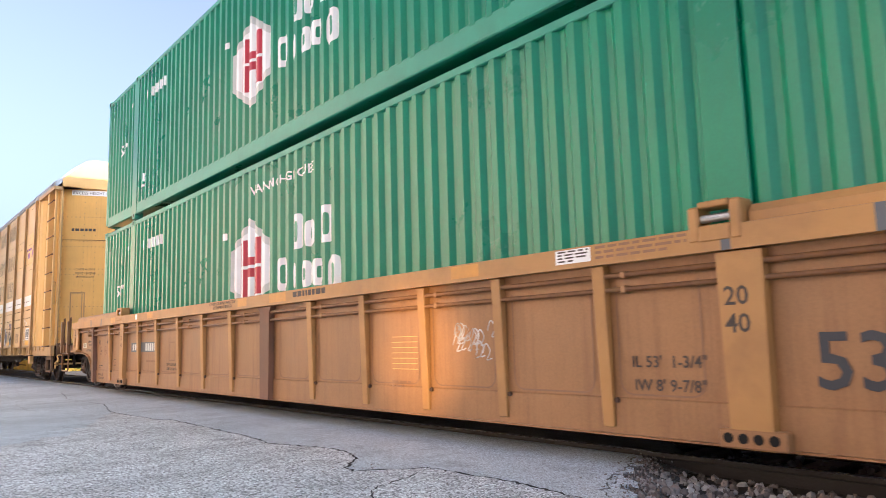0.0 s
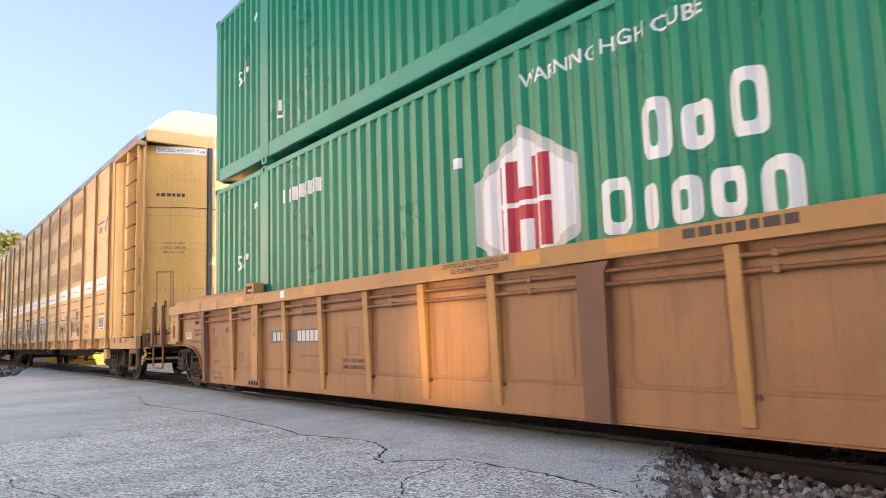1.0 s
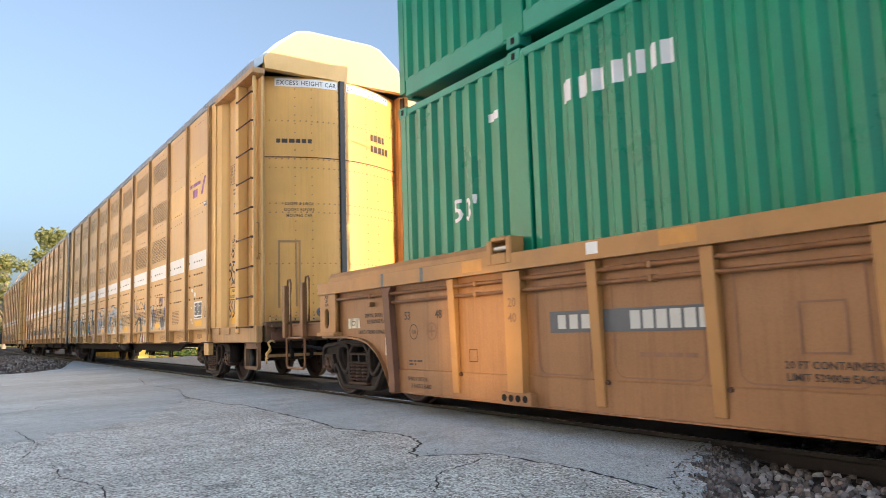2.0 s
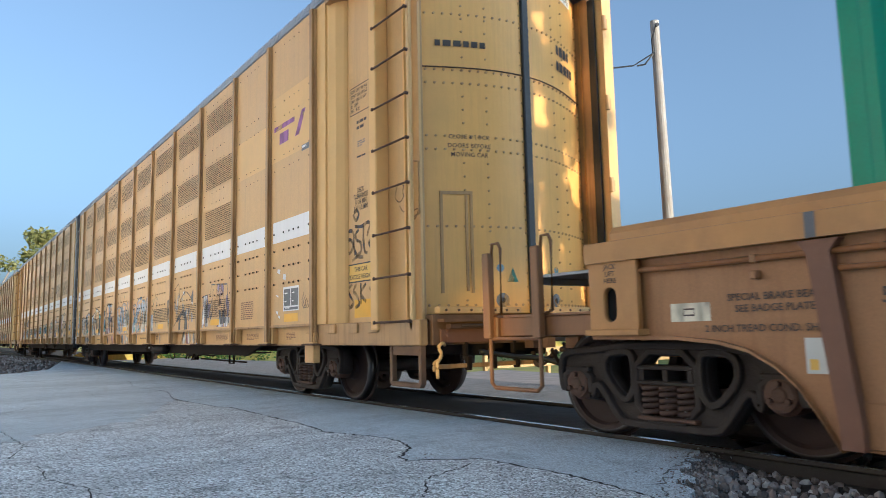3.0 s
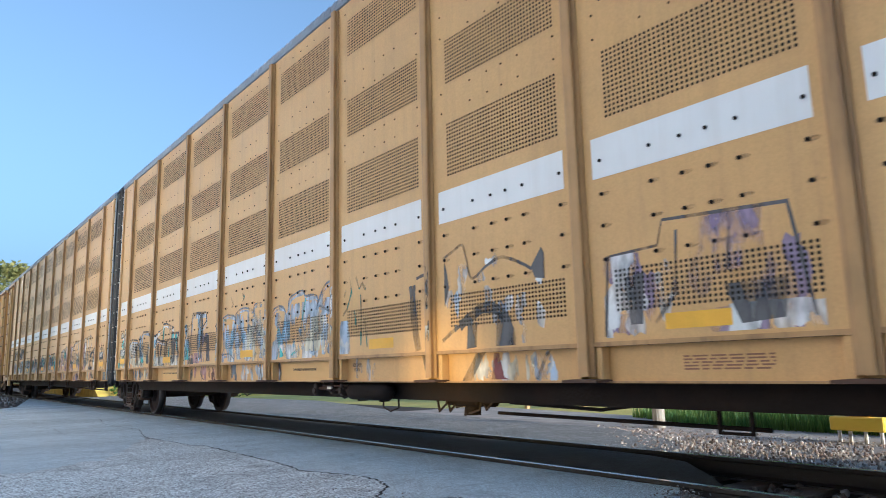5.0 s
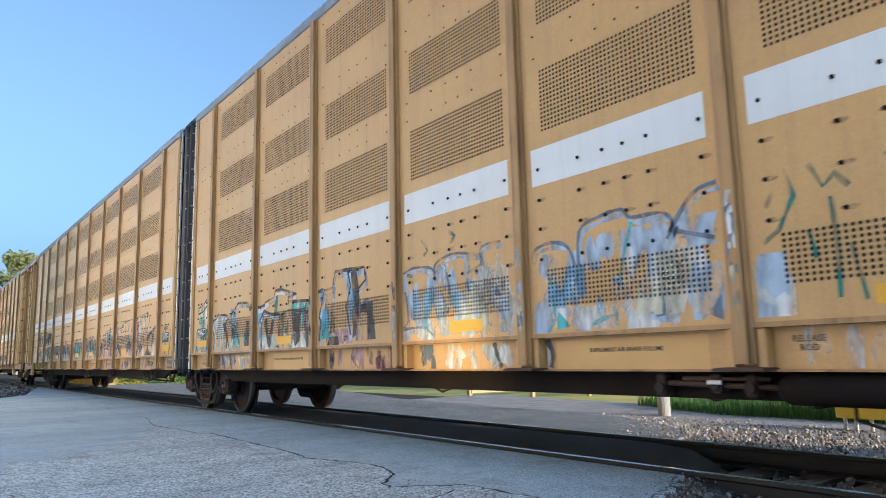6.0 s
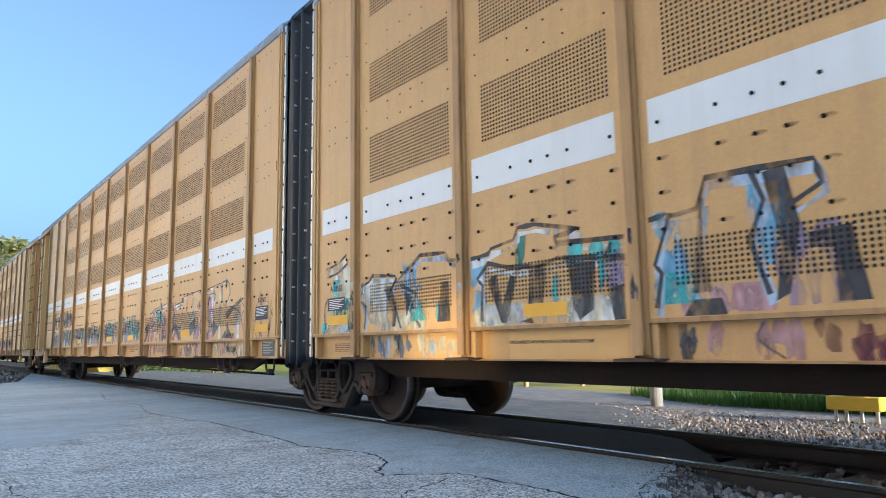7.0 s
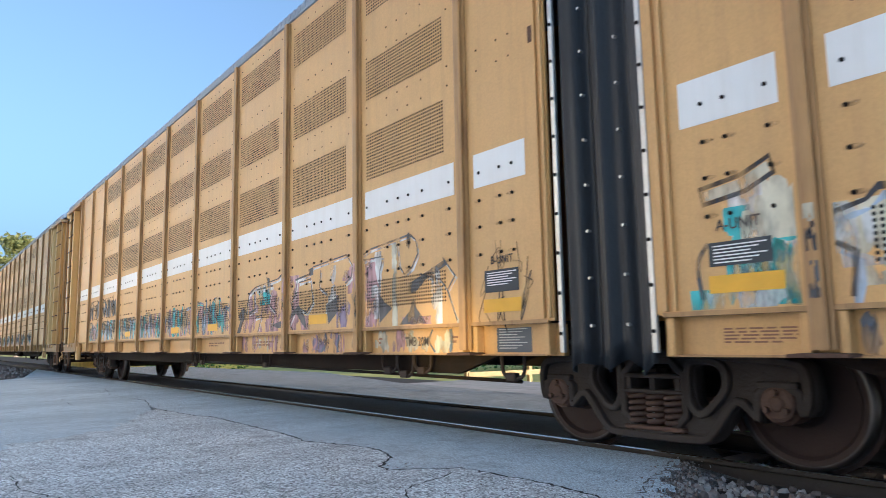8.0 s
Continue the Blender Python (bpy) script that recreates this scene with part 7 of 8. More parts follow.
def mark_well(c):
    X = -1.3865
    lettering(c, "20", 0.155, 2.085, 1.02, M["ink"], -1.4625)
    lettering(c, "40", 0.155, 2.085, 0.86, M["ink"], -1.4625)
    lettering(c, "20", 0.11, 14.335, 1.03, M["fade_ink"], -1.4625)
    lettering(c, "40", 0.11, 14.335, 0.90, M["fade_ink"], -1.4625)
    lettering(c, "IL 53'  1-3/4\"", 0.105, 2.61, 0.65, M["ink"], X)
    lettering(c, "IW 8' 9-7/8\"", 0.105, 2.61, 0.50, M["ink"], X)
    lettering(c, "53", 0.43, 1.50, 0.55, M["dark"], X)
    lettering(c, "53", 0.12, 16.15, 0.97, M["ink"], X)
    lettering(c, "48", 0.12, 15.56, 0.97, M["ink"], X)
    lettering(c, "SPECIAL BRAKE BEAM", 0.062, 16.80, 1.02, M["ink"], X)
    lettering(c, "SEE BADGE PLATE", 0.062, 16.80, 0.95, M["ink"], X)
    lettering(c, "2 INCH TREAD COND. SHOES", 0.062, 16.85, 0.83, M["ink"], X)
    lettering(c, "JACK\nLIFT\nHERE", 0.05, 17.97, 1.29, M["ink"], -1.4625)
    lettering(c, "20 FT CONTAINERS", 0.062, 11.72, 0.57, M["ink"], X)
    lettering(c, "LIMIT 52900# EACH", 0.062, 11.72, 0.50, M["ink"], X)
    # number panel as bars
    stick(c, "number_panel", flat([rect(13.95, 12.38, 0.80, 0.97)], X + 0.0004), M["plate"], "dark number panel")
    for k in range(4):
        stick(c, "number_bar", flat([rect(13.86 - k * 0.13, 13.77 - k * 0.13, 0.83, 0.94)], X - 0.0004), M["offwhite"])
    for k in range(6):
        stick(c, "number_bar", flat([rect(13.12 - k * 0.115, 13.03 - k * 0.115, 0.82, 0.95)], X - 0.0004), M["offwhite"])
    bars(c, 13.05, 12.45, 0.60, 0.66, 1, M["fade_ink"], X, 5)
    stick(c, "worn_square", ribbon([(11.88, 0.66), (11.62, 0.66), (11.62, 0.95), (11.88, 0.95)], 0.02, X, True), M["fade_ink"])
    stick(c, "square_mark", ribbon([(15.06, 0.55), (14.94, 0.55), (14.94, 0.66), (15.06, 0.66)], 0.014, X, True), M["ink"])
    for k in range(7):
        stick(c, "worn_line", flat([rect(5.62, 5.22, 0.90 - k * 0.05, 0.906 - k * 0.05)], X), M["rack_light"])
    bars(c, 5.6, 5.3, 0.42, 0.50, 2, M["fade_ink"], X - 0.02, 6)
    # white scribble
    rng = random.Random(12)
    for k in range(15):
        y, z = 4.72 - rng.uniform(0, 0.45), 0.74 + rng.uniform(0, 0.20)
        stick(c, "scrawl", ribbon(curve_pts([(y, z), (y - 0.04, z + 0.08), (y - 0.09, z + 0.02), (y - 0.05, z - 0.05), (y - 0.11, z - 0.04)], 4), 0.011, X), S["white"], "white paint scribble")
    # plates and stickers
    stick(c, "data_plate", flat([rect(17.52, 17.22, 0.90, 1.02)], X), S["cream"], "pale riveted data plate")
    stick(c, "plate_mark", ribbon([(17.42, 0.94), (17.34, 0.94), (17.34, 0.98), (17.42, 0.98)], 0.012, X - 0.001, True), M["ink"])
    stick(c, "sticker", flat([rect(16.63, 16.49, 0.59, 0.79)], X - 0.001), M["offwhite"], "weathered white sticker")
    stick(c, "sticker_field", flat([rect(16.61, 16.56, 0.61, 0.67)], X - 0.002), M["sign"])
    ring = [(0.085 * math.cos(a * 0.3491), 0.085 * math.sin(a * 0.3491)) for a in range(18)]
    stick(c, "round_mark", ribbon([(15.69 + u, 0.84 + v) for u, v in ring], 0.012, X, True), M["fade_ink"], "faded stencilled ring")
    stick(c, "round_mark_bar", flat([rect(15.75, 15.63, 0.83, 0.85), rect(15.70, 15.68, 0.79, 0.89)], X), M["fade_ink"])
    stick(c, "round_mark", ribbon([(16.03 + u * 0.9, 0.84 + v * 0.9) for u, v in ring], 0.010, X, True), M["ink"], "stencilled ring round a number")
    lettering(c, "110", 0.06, 16.03, 0.818, M["ink"], X)
    bars(c, 16.13, 15.88, 0.48, 0.55, 2, M["ink"], X, 7)
    lettering(c, "SPRG 7 DC D5", 0.058, 15.95, 0.335, M["ink"], X - 0.02)
    lettering(c, "2 B-432 2 B-432", 0.058, 15.88, 0.265, M["ink"], X - 0.02)
    XC = -1.4865
    stick(c, "chord_sticker", flat([rect(3.42, 3.10, 1.375, 1.475)], XC), M["white"], "white sticker on the chord")
    bars(c, 3.40, 3.12, 1.38, 1.47, 4, M["ink"], XC - 0.0006, 9)
    bars(c, 3.06, 2.36, 1.37, 1.475, 3, M["fade_ink"], XC, 10)
    lettering(c, "CONTROLLED INTERCHANGE CAR", 0.056, 9.50, 1.432, M["ink"], XC)
    lettering(c, "SEE EQUIPMENT REGISTER", 0.056, 9.50, 1.378, M["ink"], XC)
    bars(c, 7.44, 6.44, 1.355, 1.475, 1, M["ink"], XC, 12)
    stick(c, "chord_sticker", flat([rect(13.42, 13.30, 1.38, 1.47)], XC), M["white"])
    for a, b in ((4.60, 4.25), (8.05, 7.62), (8.98, 8.70), (12.75, 12.45), (15.0, 14.7)):
        stick(c, "reflector", flat([rect(a, b, 1.37, 1.475)], XC), M["tape"], "faded orange reflective tape")
    for yy in (2.11, 1.28, 15.70, 16.50):
        stick(c, "weld_strap", flat([rect(yy + 0.03, yy - 0.03, 1.34, 1.485)], XC - 0.0005), M["plate"], "grey weld strap")
    # pressed panel outlines on the side sheet: flat dark lines for shaded folds
    for a, b in zip([2.36, 3.20, 4.20, 5.20, 6.18, 7.24, 8.50, 9.46, 10.48, 11.50, 12.52, 13.52], [2.98, 3.98, 4.98, 5.96, 7.02, 7.96, 9.22, 10.24, 11.26, 12.28, 13.28, 14.10]):
        r = 0.09
        pts = [(b, 1.20), (b, 0.56)] + [(b - r + r * math.cos(radians(q)), 0.56 - r + r + r * math.sin(radians(q))) for q in (-30, -60, -90)] + [(a + r + r * math.cos(radians(q)), 0.56 + r * math.sin(radians(q))) for q in (-90, -120, -150)] + [(a, 0.56), (a, 1.20)]
        stick(c, "fold_shade_line", ribbon(pts, 0.012, X + 0.0012), M["fade_ink"])


mark_well(next(o for o, y, z in MOVING if o.name == "well_car"))

# ---------------------------------------------------------------- ground detail


def crack(pts, w, seed, z=-0.0165):
    """A crack in the asphalt: an uneven dark groove along points (x, y)."""
    rng = random.Random(seed)
    line = []
    for a, b in zip(pts, pts[1:]):
        a, b = Vector(a), Vector(b)
        n = max(2, int((b - a).length / 0.05))
        for k in range(n):
            p = a.lerp(b, k / n)
            line.append(p + Vector((rng.uniform(-1, 1), rng.uniform(-1, 1))) * 0.018)
    line.append(Vector(pts[-1]))
    bm = bmesh.new()
    L, R = [], []
    for i, p in enumerate(line):
        d = (line[min(i + 1, len(line) - 1)] - line[max(i - 1, 0)]).normalized()
        nn = Vector((-d.y, d.x))
        L.append(bm.verts.new((*(p + nn * w * rng.uniform(0.02, 1.1)), z)))
        R.append(bm.verts.new((*(p - nn * w * rng.uniform(0.02, 1.1)), z)))
    for i in range(len(line) - 1):
        bm.faces.new((L[i], L[i + 1], R[i + 1], R[i]))
    return part("crack", bm, M["crack"], ROAD, "dark crack in the asphalt")


ROAD = bpy.data.objects["road"]
EDGE = [(-2.52, 10.9), (-2.41, 9.2), (-2.31, 9.0), (-2.33, 7.7), (-2.35, 6.75), (-2.44, 6.1), (-2.36, 5.8), (-2.23, 5.4), (-2.25, 5.0), (-2.37, 4.74), (-2.6, 4.5), (-2.68, 4.3), (-2.43, 4.14), (-2.25, 4.03), (-2.22, 3.66), (-2.2, 3.27), (-2.22, 2.9), (-2.3, 2.5)]
crack(EDGE, 0.017, 1)
crack([(-2.52, 10.9), (-2.2, 12.5), (-2.3, 14.5), (-1.9, 17)], 0.009, 2)
crack([(-4.75, 5.9), (-4.78, 5.3), (-4.6, 4.8), (-4.7, 4.2)], 0.008, 3)
crack([(-5.2, 8.6), (-4.83, 8.4), (-4.73, 7.1), (-4.9, 6.4)], 0.007, 4)
crack([(-5.4, 11.0), (-4.7, 10.4), (-4.25, 11.3)], 0.007, 5)
crack([(-3.6, 16.0), (-3.2, 14.0), (-3.3, 12.4), (-2.6, 11.2)], 0.006, 6)
crack([(-4.2, 20.0), (-3.4, 17.5), (-2.7, 16.6)], 0.010, 7)
crack([(-2.4, 3.9), (-2.9, 3.7), (-3.2, 3.3)], 0.010, 8)
# worn patch in front of the crack: coarser, paler surface
bm = bmesh.new()
wear = [(-2.6, 2.1), (-4.2, 1.2), (-9.5, 0.5), (-8.2, 4.0), (-6.4, 6.2), (-5.0, 7.4), (-3.6, 8.4), (-3.0, 9.6)]
ragged, rr = [], random.Random(18)
for p, q in zip(wear, wear[1:] + EDGE[:1]):
    for k in range(24):
        w = Vector(p).lerp(Vector(q), k / 24)
        ragged.append((w.x + 0.22 * noise.noise((w.x * 3, w.y * 3, 1.0)) + rr.uniform(-0.05, 0.05), w.y + 0.35 * noise.noise((w.x * 3, w.y * 3, 7.0)) + rr.uniform(-0.06, 0.06)))
bm.faces.new([bm.verts.new((x, y, -0.0185)) for x, y in EDGE + ragged])
bmesh.ops.triangulate(bm, faces=bm.faces)
part("worn_patch", bm, M["asphalt_rough"], ROAD, "coarse worn pale asphalt patch")


def stones(name, spots, size, seed, label, material):
    """Loose ballast: many small broken stones."""
    rng = random.Random(seed)
    base = bmesh.new()
    bmesh.ops.create_icosphere(base, subdivisions=1, radius=1)
    vs = [v.co.copy() for v in base.verts]
    fs = [[v.index for v in f.verts] for f in base.faces]
    base.free()
    verts, faces = [], []
    for x, y, z in spots:
        k = len(verts)
        s = size * rng.uniform(0.5, 1.25)
        m = Euler((rng.uniform(0, 6), rng.uniform(0, 6), rng.uniform(0, 6))).to_matrix()
        sc = Vector((s * rng.uniform(0.7, 1.2), s * rng.uniform(0.6, 1.0), s * rng.uniform(0.45, 0.8)))
        for v in vs:
            q = m @ Vector([a * b * rng.uniform(0.8, 1.15) for a, b in zip(v, sc)])
            verts.append((q.x + x, q.y + y, q.z + z))
        faces += [tuple(i + k for i in f) for f in fs]
    me = bpy.data.meshes.new(name)
    me.from_pydata(verts, [], faces)
    me.materials.append(material)
    ob = new(name, me)
    return tagged(ob, label, "ballast", kind="stuff")


def stone_mat(name, k):
    m = mat(name, (0.26, 0.25, 0.245), 0.85, 0, 0.2, 20, None, 0, 0.3, 60)
    nd, ln = m.node_tree.nodes, m.node_tree.links
    g = nd.new("ShaderNodeNewGeometry")
    r = nd.new("ShaderNodeValToRGB")
    r.color_ramp.elements[0].color, r.color_ramp.elements[1].color = (0.06 * k, 0.055 * k, 0.05 * k, 1), (0.44 * k, 0.42 * k, 0.40 * k, 1)
    e = r.color_ramp.elements.new(0.4)
    e.color = (0.22 * k, 0.17 * k, 0.145 * k, 1)
    e = r.color_ramp.elements.new(0.7)
    e.color = (0.27 * k, 0.25 * k, 0.235 * k, 1)
    ln.new(g.outputs["Random Per Island"], r.inputs["Fac"])
    ln.new(r.outputs["Color"], nd["Principled BSDF"].inputs["Base Color"])
    return m


STONE, PALE_STONE = stone_mat("ballast_mixed", 1.0), stone_mat("ballast_pale", 1.15)
rng = random.Random(77)
spots = []
for _ in range(2400):
    y = rng.uniform(0.4, 3.3)
    x = rng.uniform(-2.9, -0.95)
    lim = 2.62 + (x + 2.05) * 0.5
    if y < lim - 0.06 + rng.uniform(-0.16, 0.16):
        spots.append((x, y, -0.085 - rng.uniform(0, 0.03) + 0.035 * max(0, 1 - (lim - y) * 2.5)))
stones("gravel", spots, 0.036, 5, "grey and pinkish broken ballast stones beside the road edge", STONE)
spots = []
for _ in range(900):
    f = rng.random()
    spots.append((-2.6 + 1.74 * f + rng.gauss(0, 0.07), 1.9 + 1.32 * f ** 0.72 + rng.gauss(0.02, 0.09), -0.022 - rng.uniform(0, 0.012)))
stones("grit", spots, 0.011, 15, "crumbs of dark asphalt and grit along the broken road edge", stone_mat("asphalt_crumb", 0.8))
spots = [(rng.uniform(-0.66, 0.66), rng.uniform(-4, 3.4), -0.20 + rng.uniform(-0.04, 0.02)) for _ in range(1300)]
stones("gravel", spots, 0.042, 6, "dark ballast stones between the rails", STONE)
spots = []
for _ in range(9500):
    y = rng.uniform(0.3, 8.0)
    x = rng.uniform(0.95, 4.6)
    if x > 0.9 + max(0, y - 4.9 + rng.uniform(-0.5, 0.35)) * 1.05:
        spots.append((x, y, -0.085 - 0.02 * max(0, x - 2.2) + rng.uniform(-0.02, 0.015)))
stones("gravel", spots, 0.022, 7, "pale grey ballast stones on the far side of the track", PALE_STONE)
spots = [(rng.uniform(-6.5, -0.9), rng.uniform(24.5, 60), 0) for _ in range(3500)]
spots = [(x, y, -0.10 + rng.uniform(-0.04, 0.04)) for x, y, z in spots if y > 24.5 + (x + 3.0) * 4 + 1]
stones("gravel", spots, 0.055, 8, "brownish grey ballast beyond the road", STONE)
bm = bmesh.new()
prism(bm, [(-9, 22.5), (-3.5, 24.0), (-2.4, 26.2), (-0.86, 36), (-0.86, 120), (-9, 120)], "z", -0.41, -0.11)
tagged(part("ballast_shoulder", bm, M["soil"]), "brown gravel shoulder of the track", "ballast", kind="structure")
bm = bmesh.new()
prism(bm, [(0.86, -20), (0.86, 4.9), (1.6, 4.9), (2.3, 5.5), (3.1, 7.0), (3.4, 9.8), (3.6, 14), (6.4, 14), (5.0, 2), (5.0, -20)], "z", -0.41, -0.10)
tagged(part("ballast_shoulder", bm, M["stone"]), "grey gravel shoulder on the far side", "ballast", kind="structure")
spots = [(rng.uniform(-5.5, -2.3), rng.uniform(2.6, 7.5), -0.018) for _ in range(420)]
stones("grit", spots, 0.007, 9, "loose grit scattered on the worn asphalt", STONE)

# ---------------------------------------------------------------- plants and things beyond the track


def leaf_mat(name, a, b):
    m = mat(name, a, 0.6, 0, 0.2, 3)
    nd, ln = m.node_tree.nodes, m.node_tree.links
    g = nd.new("ShaderNodeNewGeometry")
    r = nd.new("ShaderNodeValToRGB")
    r.color_ramp.elements[0].color, r.color_ramp.elements[1].color = (*a, 1), (*b, 1)
    ln.new(g.outputs["Random Per Island"], r.inputs["Fac"])
    ln.new(r.outputs["Color"], nd["Principled BSDF"].inputs["Base Color"])
    nd["Principled BSDF"].inputs["Transmission Weight"].default_value = 0.0
    tr = nd.new("ShaderNodeBsdfTranslucent")
    ln.new(r.outputs["Color"], tr.inputs["Color"])
    mx = nd.new("ShaderNodeMixShader")
    mx.inputs[0].default_value = 0.35
    out = nd["Material Output"]
    ln.new(nd["Principled BSDF"].outputs[0], mx.inputs[1])
    ln.new(tr.outputs[0], mx.inputs[2])
    ln.new(mx.outputs[0], out.inputs["Surface"])
    return m


LEAF = leaf_mat("tree_leaf", (0.08, 0.15, 0.025), (0.27, 0.37, 0.07))
# far trees' leaves paler and yellower: haze and sun are in the colour
FAR_LEAF = leaf_mat("hazed_far_leaf", (0.15, 0.17, 0.05), (0.36, 0.36, 0.13))
BLADE = leaf_mat("grass_blade", (0.05, 0.12, 0.02), (0.16, 0.26, 0.05))


def tree(x, y, height, crown, seed, leaf=0.16, count=5200, lift=0.35, foliage=LEAF):
    rng = random.Random(seed)
    t = thing("tree", "leafy green broad-leaved tree in sunlight beyond the track", "tree", group="trees by the crossing", at=pose(x, y, -0.42))
    bm = bmesh.new()
    r0 = height * 0.022
    pipe(bm, [(0, 0, 0), (0.05, 0.03, height * 0.2), (0.1, -0.05, height * 0.45), (0.0, 0.1, height * 0.75)], r0, 10)
    part("trunk", bm, M["wood"], t, "grey brown bark trunk")
    clumps = []
    for i in range(34):
        a = rng.uniform(0, 6.283)
        h = rng.uniform(lift, 0.98)
        rr = crown * math.sqrt(max(0.05, 1 - ((h - 0.62) / 0.45) ** 2)) * rng.uniform(0.45, 1.0)
        c = Vector((rr * math.cos(a), rr * math.sin(a), height * h))
        clumps.append((c, crown * rng.uniform(0.22, 0.42)))
        if i < 14:
            bm = bmesh.new()
            base = Vector((0.05, 0, height * rng.uniform(0.25, 0.55)))
            pipe(bm, [base, base.lerp(c, 0.5) + Vector((0, 0, 0.2)), c], r0 * 0.28, 6)
            part("limb", bm, M["wood"], t)
    verts, faces = [], []
    for i in range(count):
        c, r = clumps[i % len(clumps)]
        d = Vector((rng.gauss(0, 1), rng.gauss(0, 1), rng.gauss(0, 0.8)))
        p = c + d.normalized() * r * rng.uniform(0.3, 1.08)
        m = Euler((rng.uniform(-1, 1), rng.uniform(-1, 1), rng.uniform(0, 6.28))).to_matrix()
        s = leaf * rng.uniform(0.6, 1.3)
        k = len(verts)
        for q in ((-0.5, 0, 0), (-0.1, 0.42, 0.08), (0.6, 0, 0.0), (-0.1, -0.42, 0.08)):
            verts.append(tuple(p + m @ (Vector(q) * s)))
        faces.append((k, k + 1, k + 2, k + 3))
    me = bpy.data.meshes.new("crown")
    me.from_pydata(verts, [], faces)
    me.materials.append(foliage)
    part("crown", me, foliage, t, "crown of many small green leaves")
    return t


tree(18.4, 6.7, 8.8, 3.3, 3, 0.24, 10000, 0.15)
tree(22.5, 16.6, 5.0, 2.5, 12, 0.24, 6500, 0.06)
tree(19.5, 12.4, 4.6, 2.2, 13, 0.24, 6500, 0.06)
tree(26.5, 8.0, 9.0, 3.4, 4, 0.26, 7000, 0.2)
tree(21.0, 2.6, 11.0, 3.8, 6, 0.26, 8000, 0.25)
# unseen tree, added to keep the sun off part of the end door
tree(3.25, -4.2, 7.4, 1.3, 9, 0.2, 9500, 0.08)
tree(6.4, 112.0, 16.5, 3.4, 5, 0.55, 5200, 0.25, FAR_LEAF)
tree(2.5, 150.0, 16.0, 6.0, 8, 0.6, 5200, 0.25, FAR_LEAF)


def bush(x, y, r, h, seed):
    rng = random.Random(seed)
    verts, faces = [], []
    for i in range(900):
        a, e = rng.uniform(0, 6.283), rng.uniform(0, 1.5)
        k0 = rng.uniform(0.55, 1.05)
        p = Vector((r * k0 * math.cos(a) * math.cos(e), r * k0 * math.sin(a) * math.cos(e), h * k0 * math.sin(e) + 0.02))
        m = Euler((rng.uniform(-1, 1), rng.uniform(-1, 1), rng.uniform(0, 6.28))).to_matrix()
        s = 0.13 * rng.uniform(0.6, 1.4)
        k = len(verts)
        for q in ((-0.5, 0, 0), (-0.1, 0.42, 0.08), (0.6, 0, 0.0), (-0.1, -0.42, 0.08)):
            verts.append(tuple(p + m @ (Vector(q) * s)))
        faces.append((k, k + 1, k + 2, k + 3))
    me = bpy.data.meshes.new("bush")
    me.from_pydata(verts, [], faces)
    me.materials.append(BLADE)
    ob = new("bush", me)
    ob.location = (x, y, -0.42)
    return tagged(ob, "low sunlit yellow green bush beyond the road", "bush", group="bushes beyond the track")


for i, (x, y, r, h) in enumerate(((6, 37.5, 1.3, 1.2), (8.5, 38, 1.5, 1.4), (4.2, 39, 1.2, 1.1), (14, 38, 1.6, 1.2), (16, 24, 1.6, 1.1), (20, 18, 1.8, 1.3))):
    bush(x, y, r, h, 20 + i)


def grass_strip(seed, n, where, hmin, hmax):
    rng = random.Random(seed)
    verts, faces = [], []
    for i in range(n):
        x, y = where(rng)
        h = rng.uniform(hmin, hmax) * (0.6 + 0.6 * noise.noise((x * 0.7, y * 0.7, 0.3)) + 0.3)
        a = rng.uniform(0, 6.283)
        w = rng.uniform(0.006, 0.014)
        lx, ly = rng.gauss(0, 0.12) * h, rng.gauss(0, 0.12) * h
        dx, dy = math.cos(a) * w, math.sin(a) * w
        k = len(verts)
        z = -0.30
        verts += [(x - dx, y - dy, z), (x + dx, y + dy, z), (x + dx * 0.7 + lx * 0.5, y + dy * 0.7 + ly * 0.5, z + h * 0.6), (x - dx * 0.7 + lx * 0.5, y - dy * 0.7 + ly * 0.5, z + h * 0.6), (x + lx, y + ly, z + h)]
        faces += [(k, k + 1, k + 2, k + 3), (k + 3, k + 2, k + 4)]
    me = bpy.data.meshes.new("grass")
    me.from_pydata(verts, [], faces)
    me.materials.append(BLADE)
    return tagged(new("grass", me), "tall green weeds and grass along the gravel", "grass", kind="stuff")


grass_strip(31, 15000, lambda r: (lambda y: (4.5 + max(0, y - 6.5) * 0.45 + abs(r.gauss(0, 0.8)), y))(r.uniform(1.0, 8.6)), 0.22, 0.62)
grass_strip(32, 6000, lambda r: (r.uniform(5.5, 9), r.uniform(2, 9)), 0.08, 0.22)

# bank added beyond the road; its slope and yellow stand for sunlit ground
bm = bmesh.new()
prism(bm, [(38.5, -0.42), (41.0, 0.55), (44.0, 0.75), (60.0, -0.42)], "x", 2.6, 60.0)
tagged(part("grass_bank", bm, M["bank"]), "grassy bank added beyond the road, coloured yellow for sunlight", "ground", kind="structure")
